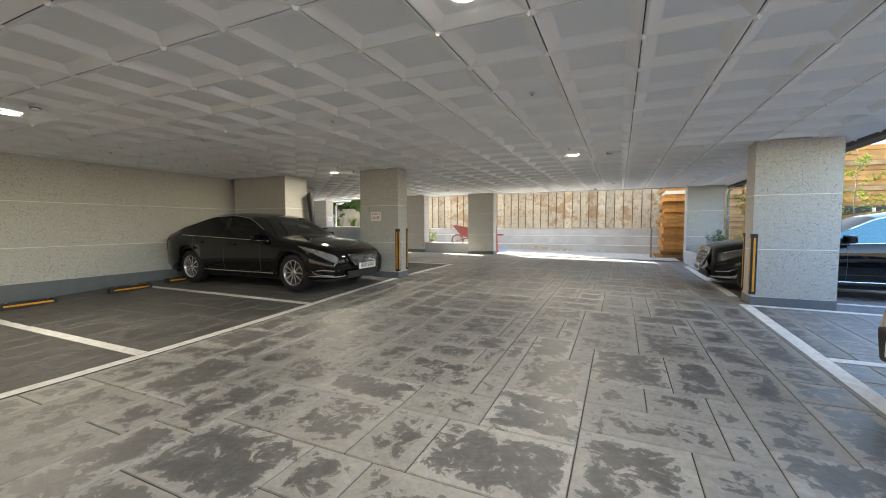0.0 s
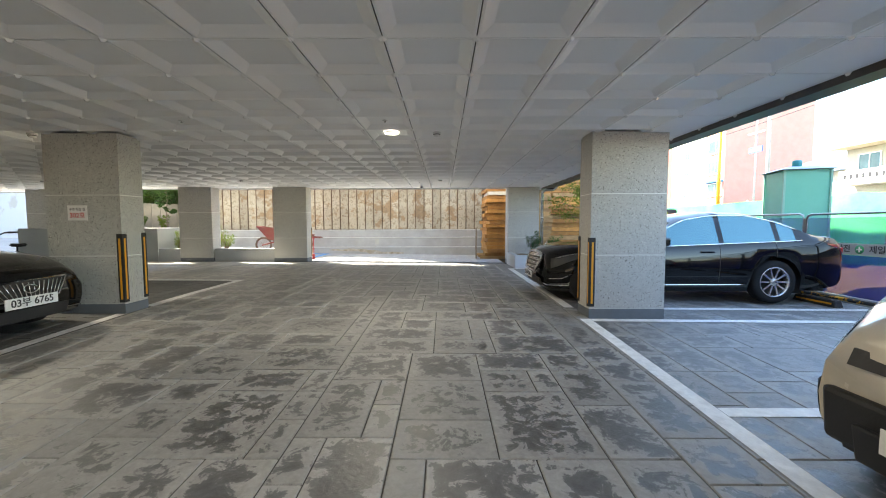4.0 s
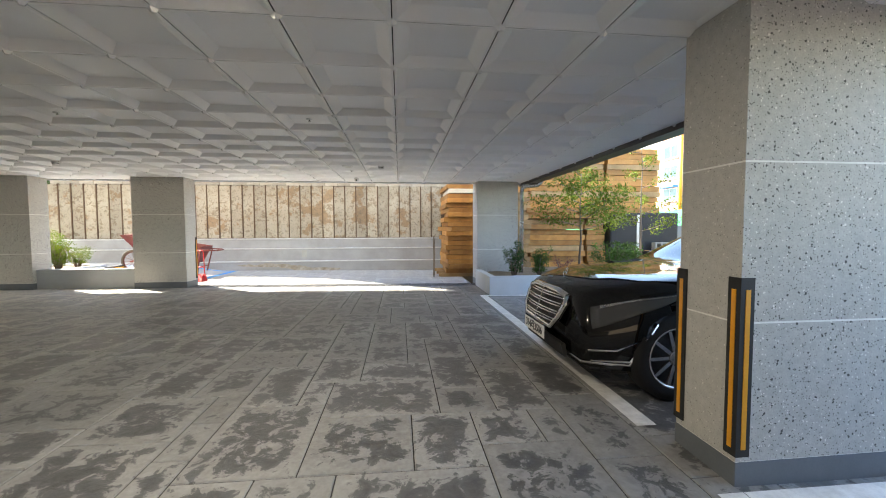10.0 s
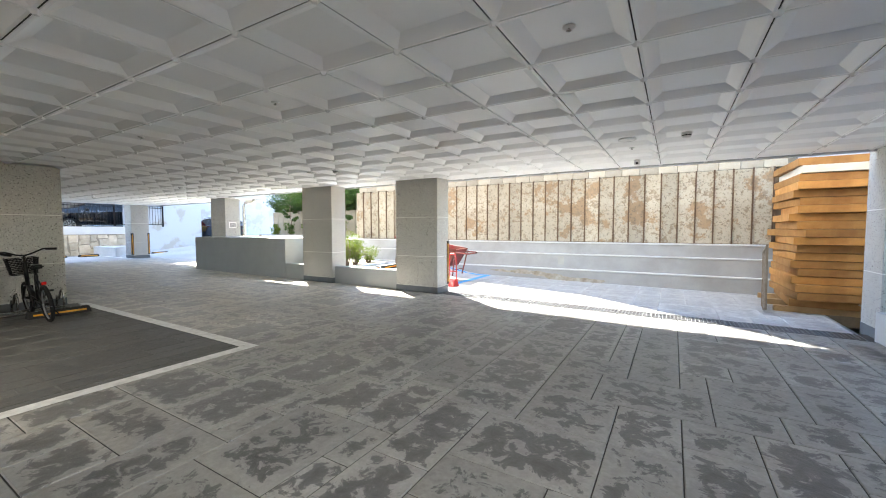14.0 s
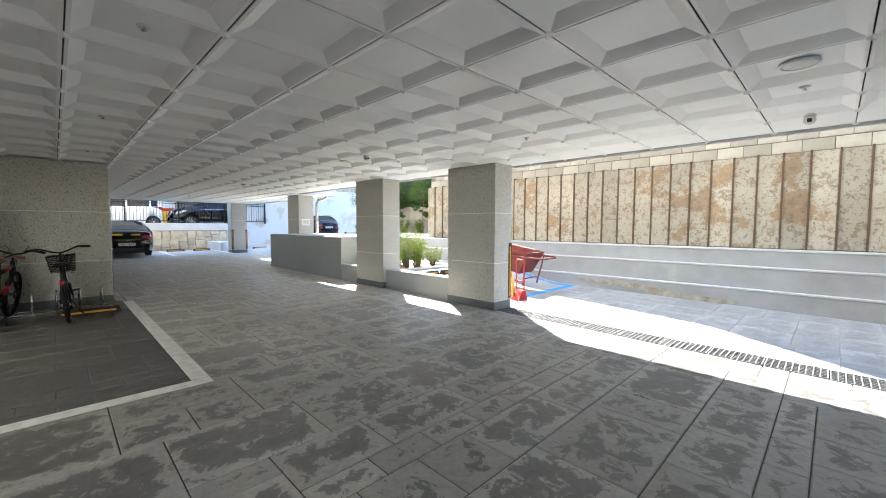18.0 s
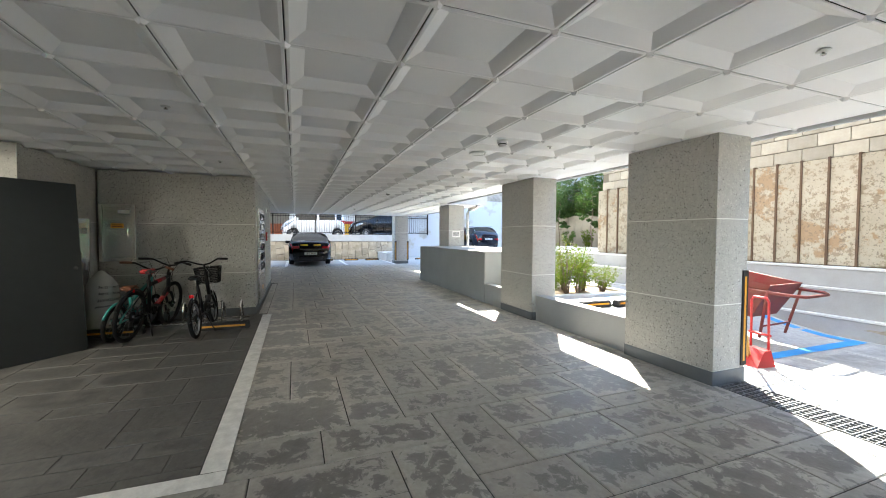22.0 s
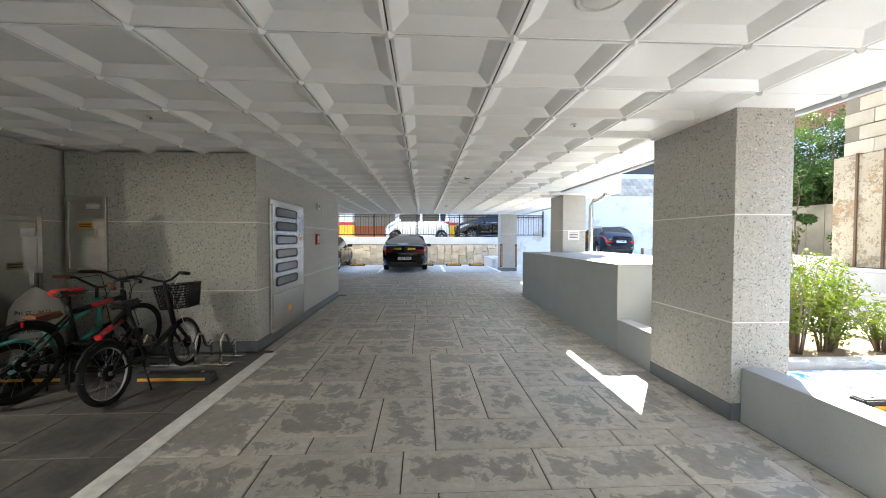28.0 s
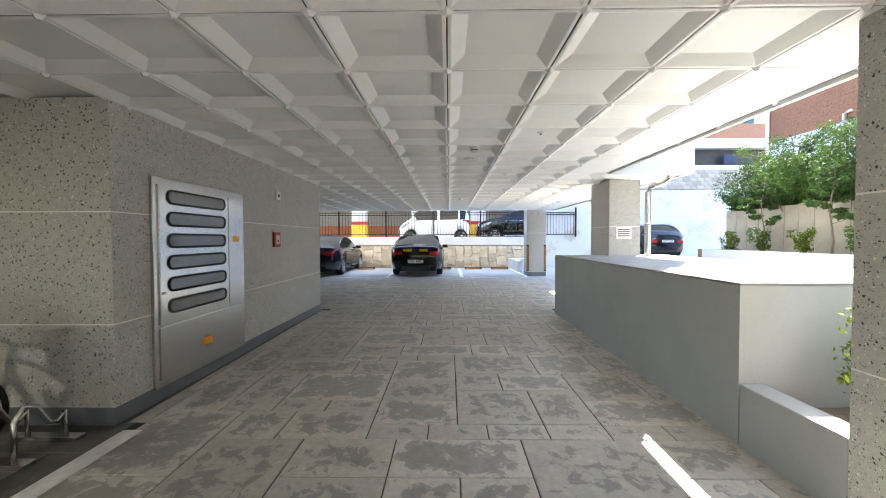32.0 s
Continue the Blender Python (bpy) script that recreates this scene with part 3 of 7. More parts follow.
first_stop = wheel_stop(-8.78, 2.9, 90)
for x, y, rz in ((-8.62, 4.3, 90), (-8.7, 5.35, 90), (-8.7, 6.4, 90), (5.62, 6.6, 90), (5.62, 5.4, 90), (5.98, 8.35, 90), (5.98, 9.6, 90), (-8.3, 9.72, 90), (-8.35, 8.4, 90), (-22.9, 9.0, 90), (-22.9, 11.0, 90), (-22.9, 12.2, 90), (-22.9, 13.5, 90), (-22.9, 14.6, 90), (-22.6, 17.3, 90), (-22.6, 18.4, 90)):
    copy_thing(first_stop, pose(x, y, floor_z(x, y) + (0.004 if x < -9 else 0.003), 0, 0, rz))
for x, y, rz in ((-6.92, 15.22, 90), (-6.88, 15.98, 96)):
    copy_thing(first_stop, pose(x, y, yard_z(x, y) + 0.009, 0, 0, rz))


def corner_guard(x, y, sx, sy, z0=0.16, h=0.92, label="black rubber column corner guard with an amber strip"):
    """sx, sy: which way the column's body lies from the corner."""
    ob = thing("corner_guard", x, y, floor_z(x, y) + z0, label, "corner guard", "corner guards")
    g = 0.011
    part("rubber_angle", boxes((-g if sx > 0 else -0.066, 0.066 if sx > 0 else g, -g if sy > 0 else 0.001, -0.001 if sy > 0 else g, 0, h), (-g if sx > 0 else 0.001, -0.001 if sx > 0 else g, 0 if sy > 0 else -0.066, 0.066 if sy > 0 else 0, 0, h)), BLACK_RUBBER, ob)
    part("strip", boxes((0.016 if sx > 0 else -0.042, 0.042 if sx > 0 else -0.016, -g - 0.003 if sy > 0 else g, -g if sy > 0 else g + 0.003, 0.04, h - 0.06)), YELLOW, ob, "amber reflective strip")
    part("strip", boxes((-g - 0.003 if sx > 0 else g, -g if sx > 0 else g + 0.003, 0.016 if sy > 0 else -0.042, 0.042 if sy > 0 else -0.016, 0.04, h - 0.06)), YELLOW, ob, "amber reflective strip")


for c in ((1.88, 7.25, 1, 1), (1.88, 7.68, 1, -1), (-4.35, 7.28, -1, 1), (-4.35, 7.68, -1, -1), (-4.36, 14.8, -1, -1), (-20.15, 15.2, -1, 1), (-20.15, 15.85, -1, -1), (-7.5, 7.9, -1, -1)):
    corner_guard(*c)

# ---- ceiling fixtures ----
for gx in (-0.75, -6.15, -11.55, -16.95):
    for gy in (-3.43, 1.97, 7.37, 12.77):
        if gx < -9 and gy < 12:
            continue
        # The lamp at (-6.15, 7.37) is lit only to brighten the bay walls.
        lit = gy < 8 and gx > -8
        lamp = thing("ceiling_lamp", gx, gy, CEIL + 0.037, "round recessed white ceiling downlight, switched " + ("on" if lit else "off"), "lamp", "ceiling downlights")
        b = lathe(bmesh.new(), [(0.1, 0.0), (0.102, -0.014), (0.088, -0.02), (0.084, -0.012)], 28, cap=False)
        part("trim_ring", b, WHITE, lamp, "white plastic ring")
        b = lathe(bmesh.new(), [(0.083, -0.002), (0.083, -0.013), (0.06, -0.016), (0.0001, -0.017)], 28)
        part("diffuser", b, LAMP_ON if lit else DIFF, lamp, "opal diffuser")
        if lit:
            li = bpy.data.lights.new("downlight", "AREA")
            li.shape, li.size, li.energy, li.color = "DISK", 0.16, 5, (1.0, 0.93, 0.82)
            new("downlight", li).matrix_world = pose(gx, gy, CEIL - 0.004)
for gx, gy in ((-0.15, 7.37), (-0.15, 12.77), (-5.55, 12.77), (-5.55, 1.97), (-5.55, 7.37), (-10.95, 12.77), (-16.35, 12.77)):
    ob = thing("smoke_detector", gx, gy, CEIL + 0.037, "round white plastic smoke detector under the ceiling", "detector", "smoke detectors")
    part("base", lathe(bmesh.new(), [(0.055, 0), (0.055, -0.018), (0.05, -0.022)], 24), WHITE, ob)
    part("cap", lathe(bmesh.new(), [(0.042, -0.022), (0.046, -0.04), (0.036, -0.055), (0.0001, -0.058)], 24), WHITE, ob)
    part("grille", lathe(bmesh.new(), [(0.044, -0.026), (0.0475, -0.03), (0.0475, -0.034), (0.045, -0.037)], 24), GAP, ob, "dark sensing slot")
for gx in (-0.75, -3.15, -5.55, -7.95, -10.35, -12.75, -15.15):
    for gy in (0.77, 3.77, 6.77, 9.77, 13.37):
        if gx < -9 and gy < 10.5 or gx < -3.5 and gy == 9.77 and gx < -9:
            continue
        ob = thing("sprinkler_head", gx, gy, CEIL + 0.038, "small chrome ceiling sprinkler head", "sprinkler", "sprinkler heads")
        part("escutcheon", lathe(bmesh.new(), [(0.034, 0), (0.032, -0.006), (0.014, -0.008)], 14), WHITE, ob, "white ceiling plate")
        part("deflector", lathe(bmesh.new(), [(0.006, -0.008), (0.006, -0.018), (0.014, -0.019), (0.014, -0.022), (0.0001, -0.023)], 12), STEEL, ob)
cctv = thing("security_camera", -0.75, 14.27, CEIL + 0.037, "small white dome security camera with a black lens", "camera")
part("base", lathe(bmesh.new(), [(0.055, 0), (0.055, -0.03), (0.045, -0.045)], 20), WHITE, cctv)
part("ball", lathe(bmesh.new(), [(0.04, -0.045), (0.046, -0.07), (0.036, -0.1), (0.0001, -0.112)], 20), WHITE, cctv)
part("lens", boxes((-0.016, 0.016, -0.05, -0.03, -0.095, -0.06), bevel=0.005), INK, cctv, "black glass lens")

# ---- drain, yard retaining wall ----
drain = thing("drain_grate", -1.25, 14.6, 0, "long galvanised steel trench drain grating", "drain")
for k in range(13):
    x0 = -4.34 + k * 0.478 + 1.25
    b = bmesh.new()
    z = floor_z(x0 - 1.01, 14.6) + 0.012
    for j in range(7):
        bm_box(b, x0, x0 + 0.47, -0.2 + j * 0.0535, -0.193 + j * 0.0535, z - 0.03, z)
    for j in range(10):
        bm_box(b, x0 + j * 0.051, x0 + j * 0.051 + 0.008, -0.199, 0.127, z - 0.03, z - 0.001)
    part("grating", b, mat("dull_galvanised_grating", (0.2, 0.21, 0.225), 0.5, metal=0.3, col2=(0.16, 0.16, 0.17), scale=9), drain)
# Shallow channel plate, coloured dark to stand in for the deep shade below.
b = slab(-3.09, 3.13, -0.205, 0.135, 0.5, lambda x, y: floor_z(x - 1.25, 14.6) - 0.004, 0.0)
part("channel", b, mat("shade_dark_channel", (0.055, 0.055, 0.052), 0.9, bump=0.3), drain, "shallow channel below the bars, coloured dark as its shade")

WALL_X0, WALL_X1 = -10.2, 1.65
STEPM = mat("grey_rendered_step", (0.33, 0.34, 0.355), 0.75, col2=(0.265, 0.27, 0.28), scale=1.8, amount=0.9, bump=0.2, bscale=35)
steps = thing("retaining_steps", -4.2, 18.1, 0.1, "stepped pale grey rendered retaining wall with ledges coloured pale as if lit", "wall", kind="structure")
for k, (y0, z0, z1) in enumerate(((-0.2, -0.2, 0.40), (-0.1, 0.3, 0.79), (0.0, 0.6, 1.09))):
    part("step", boxes((WALL_X0 + 4.2 - 1.4, WALL_X1 + 4.2, y0, 0.3, z0, z1 - 0.03), bevel=0.01), STEPM, steps)
    # Paler ledge colour puts the light on the tops into the render.
    part("ledge", boxes((WALL_X0 + 4.2 - 1.4, WALL_X1 + 4.2, y0 - 0.012, 0.3, z1 - 0.029, z1), bevel=0.006), mat("lit_ledge_tone", (0.54, 0.55, 0.565), 0.6), steps, "ledge coloured paler for its lit top")
pile = thing("wall_lagging", 0, 18.42, 1.2, "stained concrete lagging boards between rusted steel piles", "wall", kind="structure")
board = mesh_of("lagging_board", boxes((-0.163, 0.163, -0.03, 0.1, 0, 1.64), bevel=0.008), LAGGING)
post = mesh_of("pile", boxes((-0.014, 0.014, -0.05, 0.1, -0.02, 1.66)), RUST)
for k in range(34):
    x = -0.3495 + 0.349 * (5 - k)
    for nm, me, dx in (("board", board, 0.0), ("pile", post, 0.1745)):
        o = new(nm, me)
        o.parent = pile
        o.location = (x + dx, random.uniform(-0.008, 0.008), 0)
courses = thing("wall_blocks", 0, 18.5, 2.85, "weathered pale concrete block courses with dark joints", "wall", kind="structure")
part("mortar", boxes((WALL_X0, WALL_X1 + 0.3, -0.03, 0.16, 0.0, 0.84)), mat("dark_mortar", (0.16, 0.145, 0.12), 0.9, bump=0.3), courses)
blk = mesh_of("block", boxes((-0.196, 0.196, -0.05, 0.1, 0.006, 0.204), bevel=0.008), BLOCK)
for r in range(4):
    for k in range(30):
        o = new("block", blk)
        o.parent = courses
        o.location = (WALL_X0 + 0.2 + 0.4 * k + (0.2 if r % 2 else 0), random.uniform(-0.006, 0.006), 0.21 * r)

# ---- vehicles ----
TYRE = mat("tyre_rubber", (0.012, 0.012, 0.013), 0.8, spec=0.25, bump=0.2, bscale=60)
ALLOY = mat("silver_alloy", (0.5, 0.5, 0.51), 0.26, metal=0.85)
CHROME = mat("chrome", (0.75, 0.75, 0.76), 0.08, metal=1.0)
TINT = mat("tinted_glass", (0.004, 0.0045, 0.005), 0.03, spec=0.35, fine=0.02)
BLACK_PAINT = mat("black_car_paint", (0.0035, 0.0035, 0.004), 0.05, spec=0.42, fine=0.02)
CREAM_PAINT = mat("pearl_ivory_car_paint", (0.62, 0.56, 0.46), 0.25, coat=1.0, fine=0.02)
WHITE_PAINT = mat("white_car_paint", (0.75, 0.76, 0.77), 0.25, coat=1.0, fine=0.02)
NAVY_PAINT = mat("dark_navy_car_paint", (0.009, 0.011, 0.02), 0.06, spec=0.55, fine=0.02)
TRIM = mat("black_plastic_trim", (0.02, 0.02, 0.021), 0.55, bump=0.15, bscale=80)
LENS = mat("clear_headlamp_lens", (0.55, 0.56, 0.57), 0.12, metal=0.5, coat=1.0, fine=0.02)
DARK_LENS = mat("smoked_headlamp_lens", (0.045, 0.047, 0.05), 0.07, coat=1.0, fine=0.02)
STICKER = mat("yellow_sticker", (0.8, 0.55, 0.03), 0.5)
TAIL = mat("red_tail_lamp_lens", (0.45, 0.012, 0.015), 0.1, coat=1.0)
PLATE = mat("white_number_plate", (0.78, 0.78, 0.76), 0.45)


def curve_at(pts, x):
    """A smooth height along a list of (x, z)."""
    xs = [p[0] for p in pts]
    tot = w = 0.0
    for d, k in ((-0.12, 1), (-0.06, 2), (0, 3), (0.06, 2), (0.12, 1)):
        tot += k * float(np.interp(min(max(x + d, xs[0] + abs(min(0, d)) * 0), xs[-1]), xs, [p[1] for p in pts]))
        w += k
    edge = min(x - xs[0], xs[-1] - x)
    raw = float(np.interp(x, xs, [p[1] for p in pts]))
    f = min(1.0, max(0.0, edge / 0.15))
    return raw * (1 - f) + tot / w * f


def wheel(parent, x, y, side, r, spokes, hub_mat=ALLOY, wide=0.215):
    w = new("wheel")
    w.parent = parent
    w.matrix_basis = pose(x, y, r, 90 if side > 0 else -90, 0, 0) @ pose(0, 0, 0)
    b = lathe(bmesh.new(), [(r * 0.66, -wide / 2 + 0.012), (r * 0.8, -wide / 2), (r * 0.95, -wide / 2 + 0.012), (r, -wide / 2 + 0.04), (r, wide / 2 - 0.04), (r * 0.95, wide / 2 - 0.012), (r * 0.8, wide / 2), (r * 0.66, wide / 2 - 0.012)], 36, cap=False)
    part("tyre", b, TYRE, w)
    b = lathe(bmesh.new(), [(r * 0.62, wide / 2 - 0.1), (r * 0.655, -wide / 2 + 0.03), (r * 0.69, -wide / 2 + 0.012), (r * 0.68, -wide / 2 + 0.004), (r * 0.63, -wide / 2 + 0.016), (r * 0.6, wide / 2 - 0.1)], 36, cap=False)
    part("rim", b, hub_mat, w)
    b = lathe(bmesh.new(), [(r * 0.64, 0.04), (r * 0.45, 0.036), (0.0001, 0.03)], 24, cap=False)
    part("brake_disc", b, TRIM, w)
    b = bmesh.new()
    for k in range(spokes):
        a = math.tau * k / spokes
        m = Matrix.Rotation(a, 4, "Z")
        vs = [m @ Vector(p) for p in ((0.03, -0.015, -wide / 2 + 0.03), (r * 0.66, -0.012, -wide / 2 + 0.016), (r * 0.66, 0.012, -wide / 2 + 0.016), (0.03, 0.015, -wide / 2 + 0.03), (0.03, -0.012, -wide / 2 + 0.055), (r * 0.66, -0.009, -wide / 2 + 0.045), (r * 0.66, 0.009, -wide / 2 + 0.045), (0.03, 0.012, -wide / 2 + 0.055))]
        v = [b.verts.new(p) for p in vs]
        for f in ((0, 1, 2, 3), (7, 6, 5, 4), (0, 4, 5, 1), (3, 2, 6, 7), (1, 5, 6, 2), (0, 3, 7, 4)):
            b.faces.new([v[i] for i in f])
    lathe(b, [(0.065, -wide / 2 + 0.03), (0.05, -wide / 2 + 0.018), (0.0001, -wide / 2 + 0.016)], 18)
    part("spokes", b, hub_mat, w)


def car(x, y, z, rz, label, category, paint, L, W, wb, fo, top, belt, glass, r=0.33, spokes=10, lamps=(0.05, 0.5), tails=0.32, plate="", grille="bars", tall=0.22, cladding=False, group="", roof_rail=False, sill=0.21, lens=None, stickers=False, pane=None):
    """A car facing -x before the turn. top, belt: heights along the length; glass: cowl, roof front, roof rear, deck, first and last side window."""
    ob = thing("car", x, y, z, label, category, group, rz=rz)
    half = W / 2
    n = int(L / 0.04)
    xs = [L * i / n for i in range(n + 1)]
    cowl, rf, rr, deck, s0, s1 = glass
    rings, belts = [], []
    for u in xs:
        zt = curve_at(top, u)
        e0, e1 = min(1, u / 0.75), min(1, (L - u) / 0.7)
        wm = half * (1 - 0.24 * (1 - e0) ** 2.8 - 0.20 * (1 - e1) ** 2.4)
        zb = min(curve_at(belt, u), zt - 0.075)
        h = zt - zb
        wbelt = wm - 0.035
        yr = wbelt - 0.04 - 0.36 * max(0, h - 0.09)
        zs = sill + 0.03 * (1 - e0) + 0.06 * (1 - e1)
        p = [(0, zt), (0.45 * yr, zt - 0.006), (0.82 * yr, zt - 0.02), (yr, zt - 0.045 - 0.03 * min(1, h)), (wbelt, zb), (wm, zb - 0.09 * min(1, (zb - zs) / 0.5)), (wm, zs + 0.45 * (zb - zs)), (wm - 0.02, zs + 0.2 * (zb - zs)), (wm - 0.07, zs)]
        for xw in (fo, fo + wb):
            d = abs(u - xw)
            R = r + 0.055
            if d < R:
                za = r + math.sqrt(R * R - d * d) * 0.98
                p = [(a, max(c, za) if j >= 6 else c) for j, (a, c) in enumerate(p)]
                p = [(a if j < 7 or c > za + 0.001 else wm - 0.01, c) for j, (a, c) in enumerate(p)]
        rings.append(p)
        belts.append((u, wbelt, zb))
    buckets = {}

    def kind(u, j):
        if cowl < u < rf and j < 3:
            return "windshield"
        if rr < u < deck and j < 3:
            return "rear_window"
        if s0 < u < s1 and j == 3:
            k = (u - s0) / (s1 - s0)
            return None if abs(k - 0.47) < 0.025 or abs(k - 0.86) < 0.02 else ("front_window" if k < 0.47 else "rear_side_window")
        if cladding and j >= 6:
            return "cladding"
        return None
    for i in range(n):
        u = (xs[i] + xs[i + 1]) / 2
        for j in range(8):
            for s in (1, -1):
                q = [(xs[i], s * rings[i][j][0], rings[i][j][1]), (xs[i + 1], s * rings[i + 1][j][0], rings[i + 1][j][1]), (xs[i + 1], s * rings[i + 1][j + 1][0], rings[i + 1][j + 1][1]), (xs[i], s * rings[i][j + 1][0], rings[i][j + 1][1])]
                nm = kind(u, j)
                key = (nm, s if nm in ("front_window", "rear_side_window", "cladding") else 0) if nm else ("body", 0)
                buckets.setdefault(key, []).append(q)
    for i in (0, n):
        q = [(xs[i], a, c) for a, c in rings[i]] + [(xs[i], -a, c) for a, c in rings[i][::-1]]
        buckets[("body", 0)].append(q)
    mats = {"body": paint, "windshield": TINT, "rear_window": TINT, "front_window": pane or TINT, "rear_side_window": pane or TINT, "cladding": TRIM}
    for (nm, s), faces in buckets.items():
        b = bmesh.new()
        for q in faces:
            f = b.faces.new([b.verts.new((px - L / 2, py, pz)) for px, py, pz in q])
            f.smooth = True
        bmesh.ops.remove_doubles(b, verts=b.verts[:], dist=0.0006)
        part(nm, b, mats[nm], ob)
    def skin(u, s):
        """Half width and height of the body side at u along the car and s down its section."""
        f, k = min(n - 1e-6, max(0.0, u / L * n)), min(7.999, s)
        i, j = int(f), int(k)
        f, k = f - i, k - j
        return [sum(w * rings[i + di][j + dj][c] for di, dj, w in ((0, 0, (1 - f) * (1 - k)), (1, 0, f * (1 - k)), (0, 1, (1 - f) * k), (1, 1, f * k))) for c in (0, 1)]

    def wrap(nm, u0, u1, edge, material, side, off=0.007, label=""):
        """A lens that follows the body from u0 to u1 between two section heights edge(t)."""
        b, rows = bmesh.new(), []
        for i in range(15):
            u = u0 + (u1 - u0) * i / 14
            lo, hi = edge(i / 14)
            rows.append([b.verts.new((u - L / 2 + (-off if u < L / 2 else off) * 0.6, side * (q[0] + off), q[1])) for q in (skin(u, lo + (hi - lo) * j / 5) for j in range(6))])
        for p, q in zip(rows, rows[1:]):
            for j in range(5):
                b.faces.new((p[j], p[j + 1], q[j + 1], q[j])).smooth = True
        bmesh.ops.solidify(b, geom=b.faces[:], thickness=0.012)
        return part(nm, b, material, ob, label)
    for s in (1, -1):
        h = wrap("headlight", 0.0 if grille == "vertical" else 0.05, lamps[1] + 0.16, (lambda t: (3.35 + 0.35 * t, 4.95 - 1.05 * t)) if grille == "vertical" else (lambda t: (3.4 + 0.3 * t, 4.75 - 0.75 * t ** 1.4)), lens or LENS, s, label="glossy headlamp")
        for k, uu in enumerate((0.16, 0.3) if lens is None else ()):
            q = skin(uu, 4.25)
            part("projector", lathe(bmesh.new(), [(0.034, 0), (0.036, 0.012), (0.028, 0.016), (0.02, 0.012), (0.0001, 0.018)], 16, pose(uu - L / 2 - 0.012, s * (q[0] + 0.004), q[1], 0, -90 + 25, -s * 35)), CHROME, h, "round chrome projector")
        wrap("headlight_brow", 0.1, lamps[1] + 0.1, lambda t: (3.42 + 0.3 * t, 3.55 + 0.22 * t), CHROME, s, 0.011, "bright daytime running strip")
        if cladding:
            wrap("bumper_corner", 0.02, 0.42, lambda t: (5.7 + 0.3 * t, 7.9), TRIM, s, 0.012, "black plastic bumper corner")
            q = skin(0.2, 6.6)
            part("fog_lamp", lathe(bmesh.new(), [(0.07, 0), (0.075, 0.014), (0.06, 0.018), (0.05, 0.012), (0.0001, 0.014)], 18, pose(0.2 - L / 2 - 0.03, s * (q[0] + 0.02), q[1], 0, -90, -s * 50)), CHROME, ob, "round chrome-ringed fog lamp")
        wrap("tail_light", L - 0.012, L - tails - 0.1, lambda t: (4.05 + 0.2 * t, 5.3 - 0.9 * t), TAIL, s, label="red tail lamp")
        if not cladding and grille != "ring":
            b = bmesh.new()
            for sa, sb in ((6.15, 7.2),):
                tube(b, [(u - L / 2 - 0.01, s * (skin(u, v)[0] + 0.006), skin(u, v)[1]) for u, v in ((0.03, sa), (0.2, sa + 0.15), (0.42, sa + 0.45), (0.3, sb - 0.1), (0.05, sb))], 0.009, 6)
            part("fog_trim", b, CHROME, ob, "bright fog lamp trim")
    if not cladding and grille in ("vertical", "bars"):
        lip = tube(bmesh.new(), [(u - L / 2 - 0.006, sg * (skin(u, 7.3)[0] + 0.005), skin(u, 7.3)[1] - 0.01) for sg, us in ((1, (0.5, 0.3, 0.12, 0.0)), (-1, (0.0, 0.12, 0.3, 0.5))) for u in us], 0.011, 6)
        part("bumper_lip", lip, CHROME, ob, "thin bright strip along the lower bumper")
    for s in (1, -1):
        rb = tube(bmesh.new(), [(u - L / 2, s * (skin(u, 3)[0] + 0.008), skin(u, 3)[1] - 0.012) for u in np.arange(s0 + 0.1, s1 + 0.05, 0.08)], 0.009, 6)
        part("roof_trim", rb, CHROME if not cladding else TRIM, ob, "bright window arch")
    if stickers:
        for yy in (-0.42, 0.12):
            part("sticker", boxes((L / 2 + 0.002, L / 2 + 0.009, yy, yy + 0.3, 0.86, 0.93)), STICKER, ob, "yellow sticker")
    part("underbody", boxes((-L / 2 + 0.25, L / 2 - 0.25, -half + 0.24, half - 0.24, 0.17, 0.62), (-L / 2 + 0.08, -L / 2 + 0.3, -half * 0.7, half * 0.7, 0.2, 0.45)), TRIM, ob, "black underside")
    for xw in (fo, fo + wb):
        for s in (1, -1):
            wheel(ob, xw - L / 2, s * (half - 0.125), s, r, spokes)
    for s in (1, -1):
        rb = tube(bmesh.new(), [(u - L / 2, s * (w2 + 0.004), zb + 0.006) for u, w2, zb in belts if s0 - 0.15 < u < s1 + 0.1], 0.009, 6)
        part("window_trim", rb, CHROME, ob, "chrome window line")
        rb = tube(bmesh.new(), [(u - L / 2, s * (rings[int(u / L * n)][7][0] + 0.006), sill + 0.1) for u in np.arange(fo + r + 0.12, fo + wb - r - 0.1, 0.12)], 0.012, 6)
        part("sill_trim", rb, CHROME if not cladding else TRIM, ob, "bright sill strip")
    for u in (s0 + 0.12, s0 + 0.47 * (s1 - s0), s0 + 0.86 * (s1 - s0)):
        i = int(u / L * n)
        for s in (1, -1):
            part("door_gap", tube(bmesh.new(), [(xs[i] - L / 2, s * (a + 0.0015), c) for a, c in rings[i][4:8]], 0.0035, 5), GAP, ob, "dark door gap")
    for k in (0.36, 0.76):
        u = s0 + k * (s1 - s0)
        i = int(u / L * n)
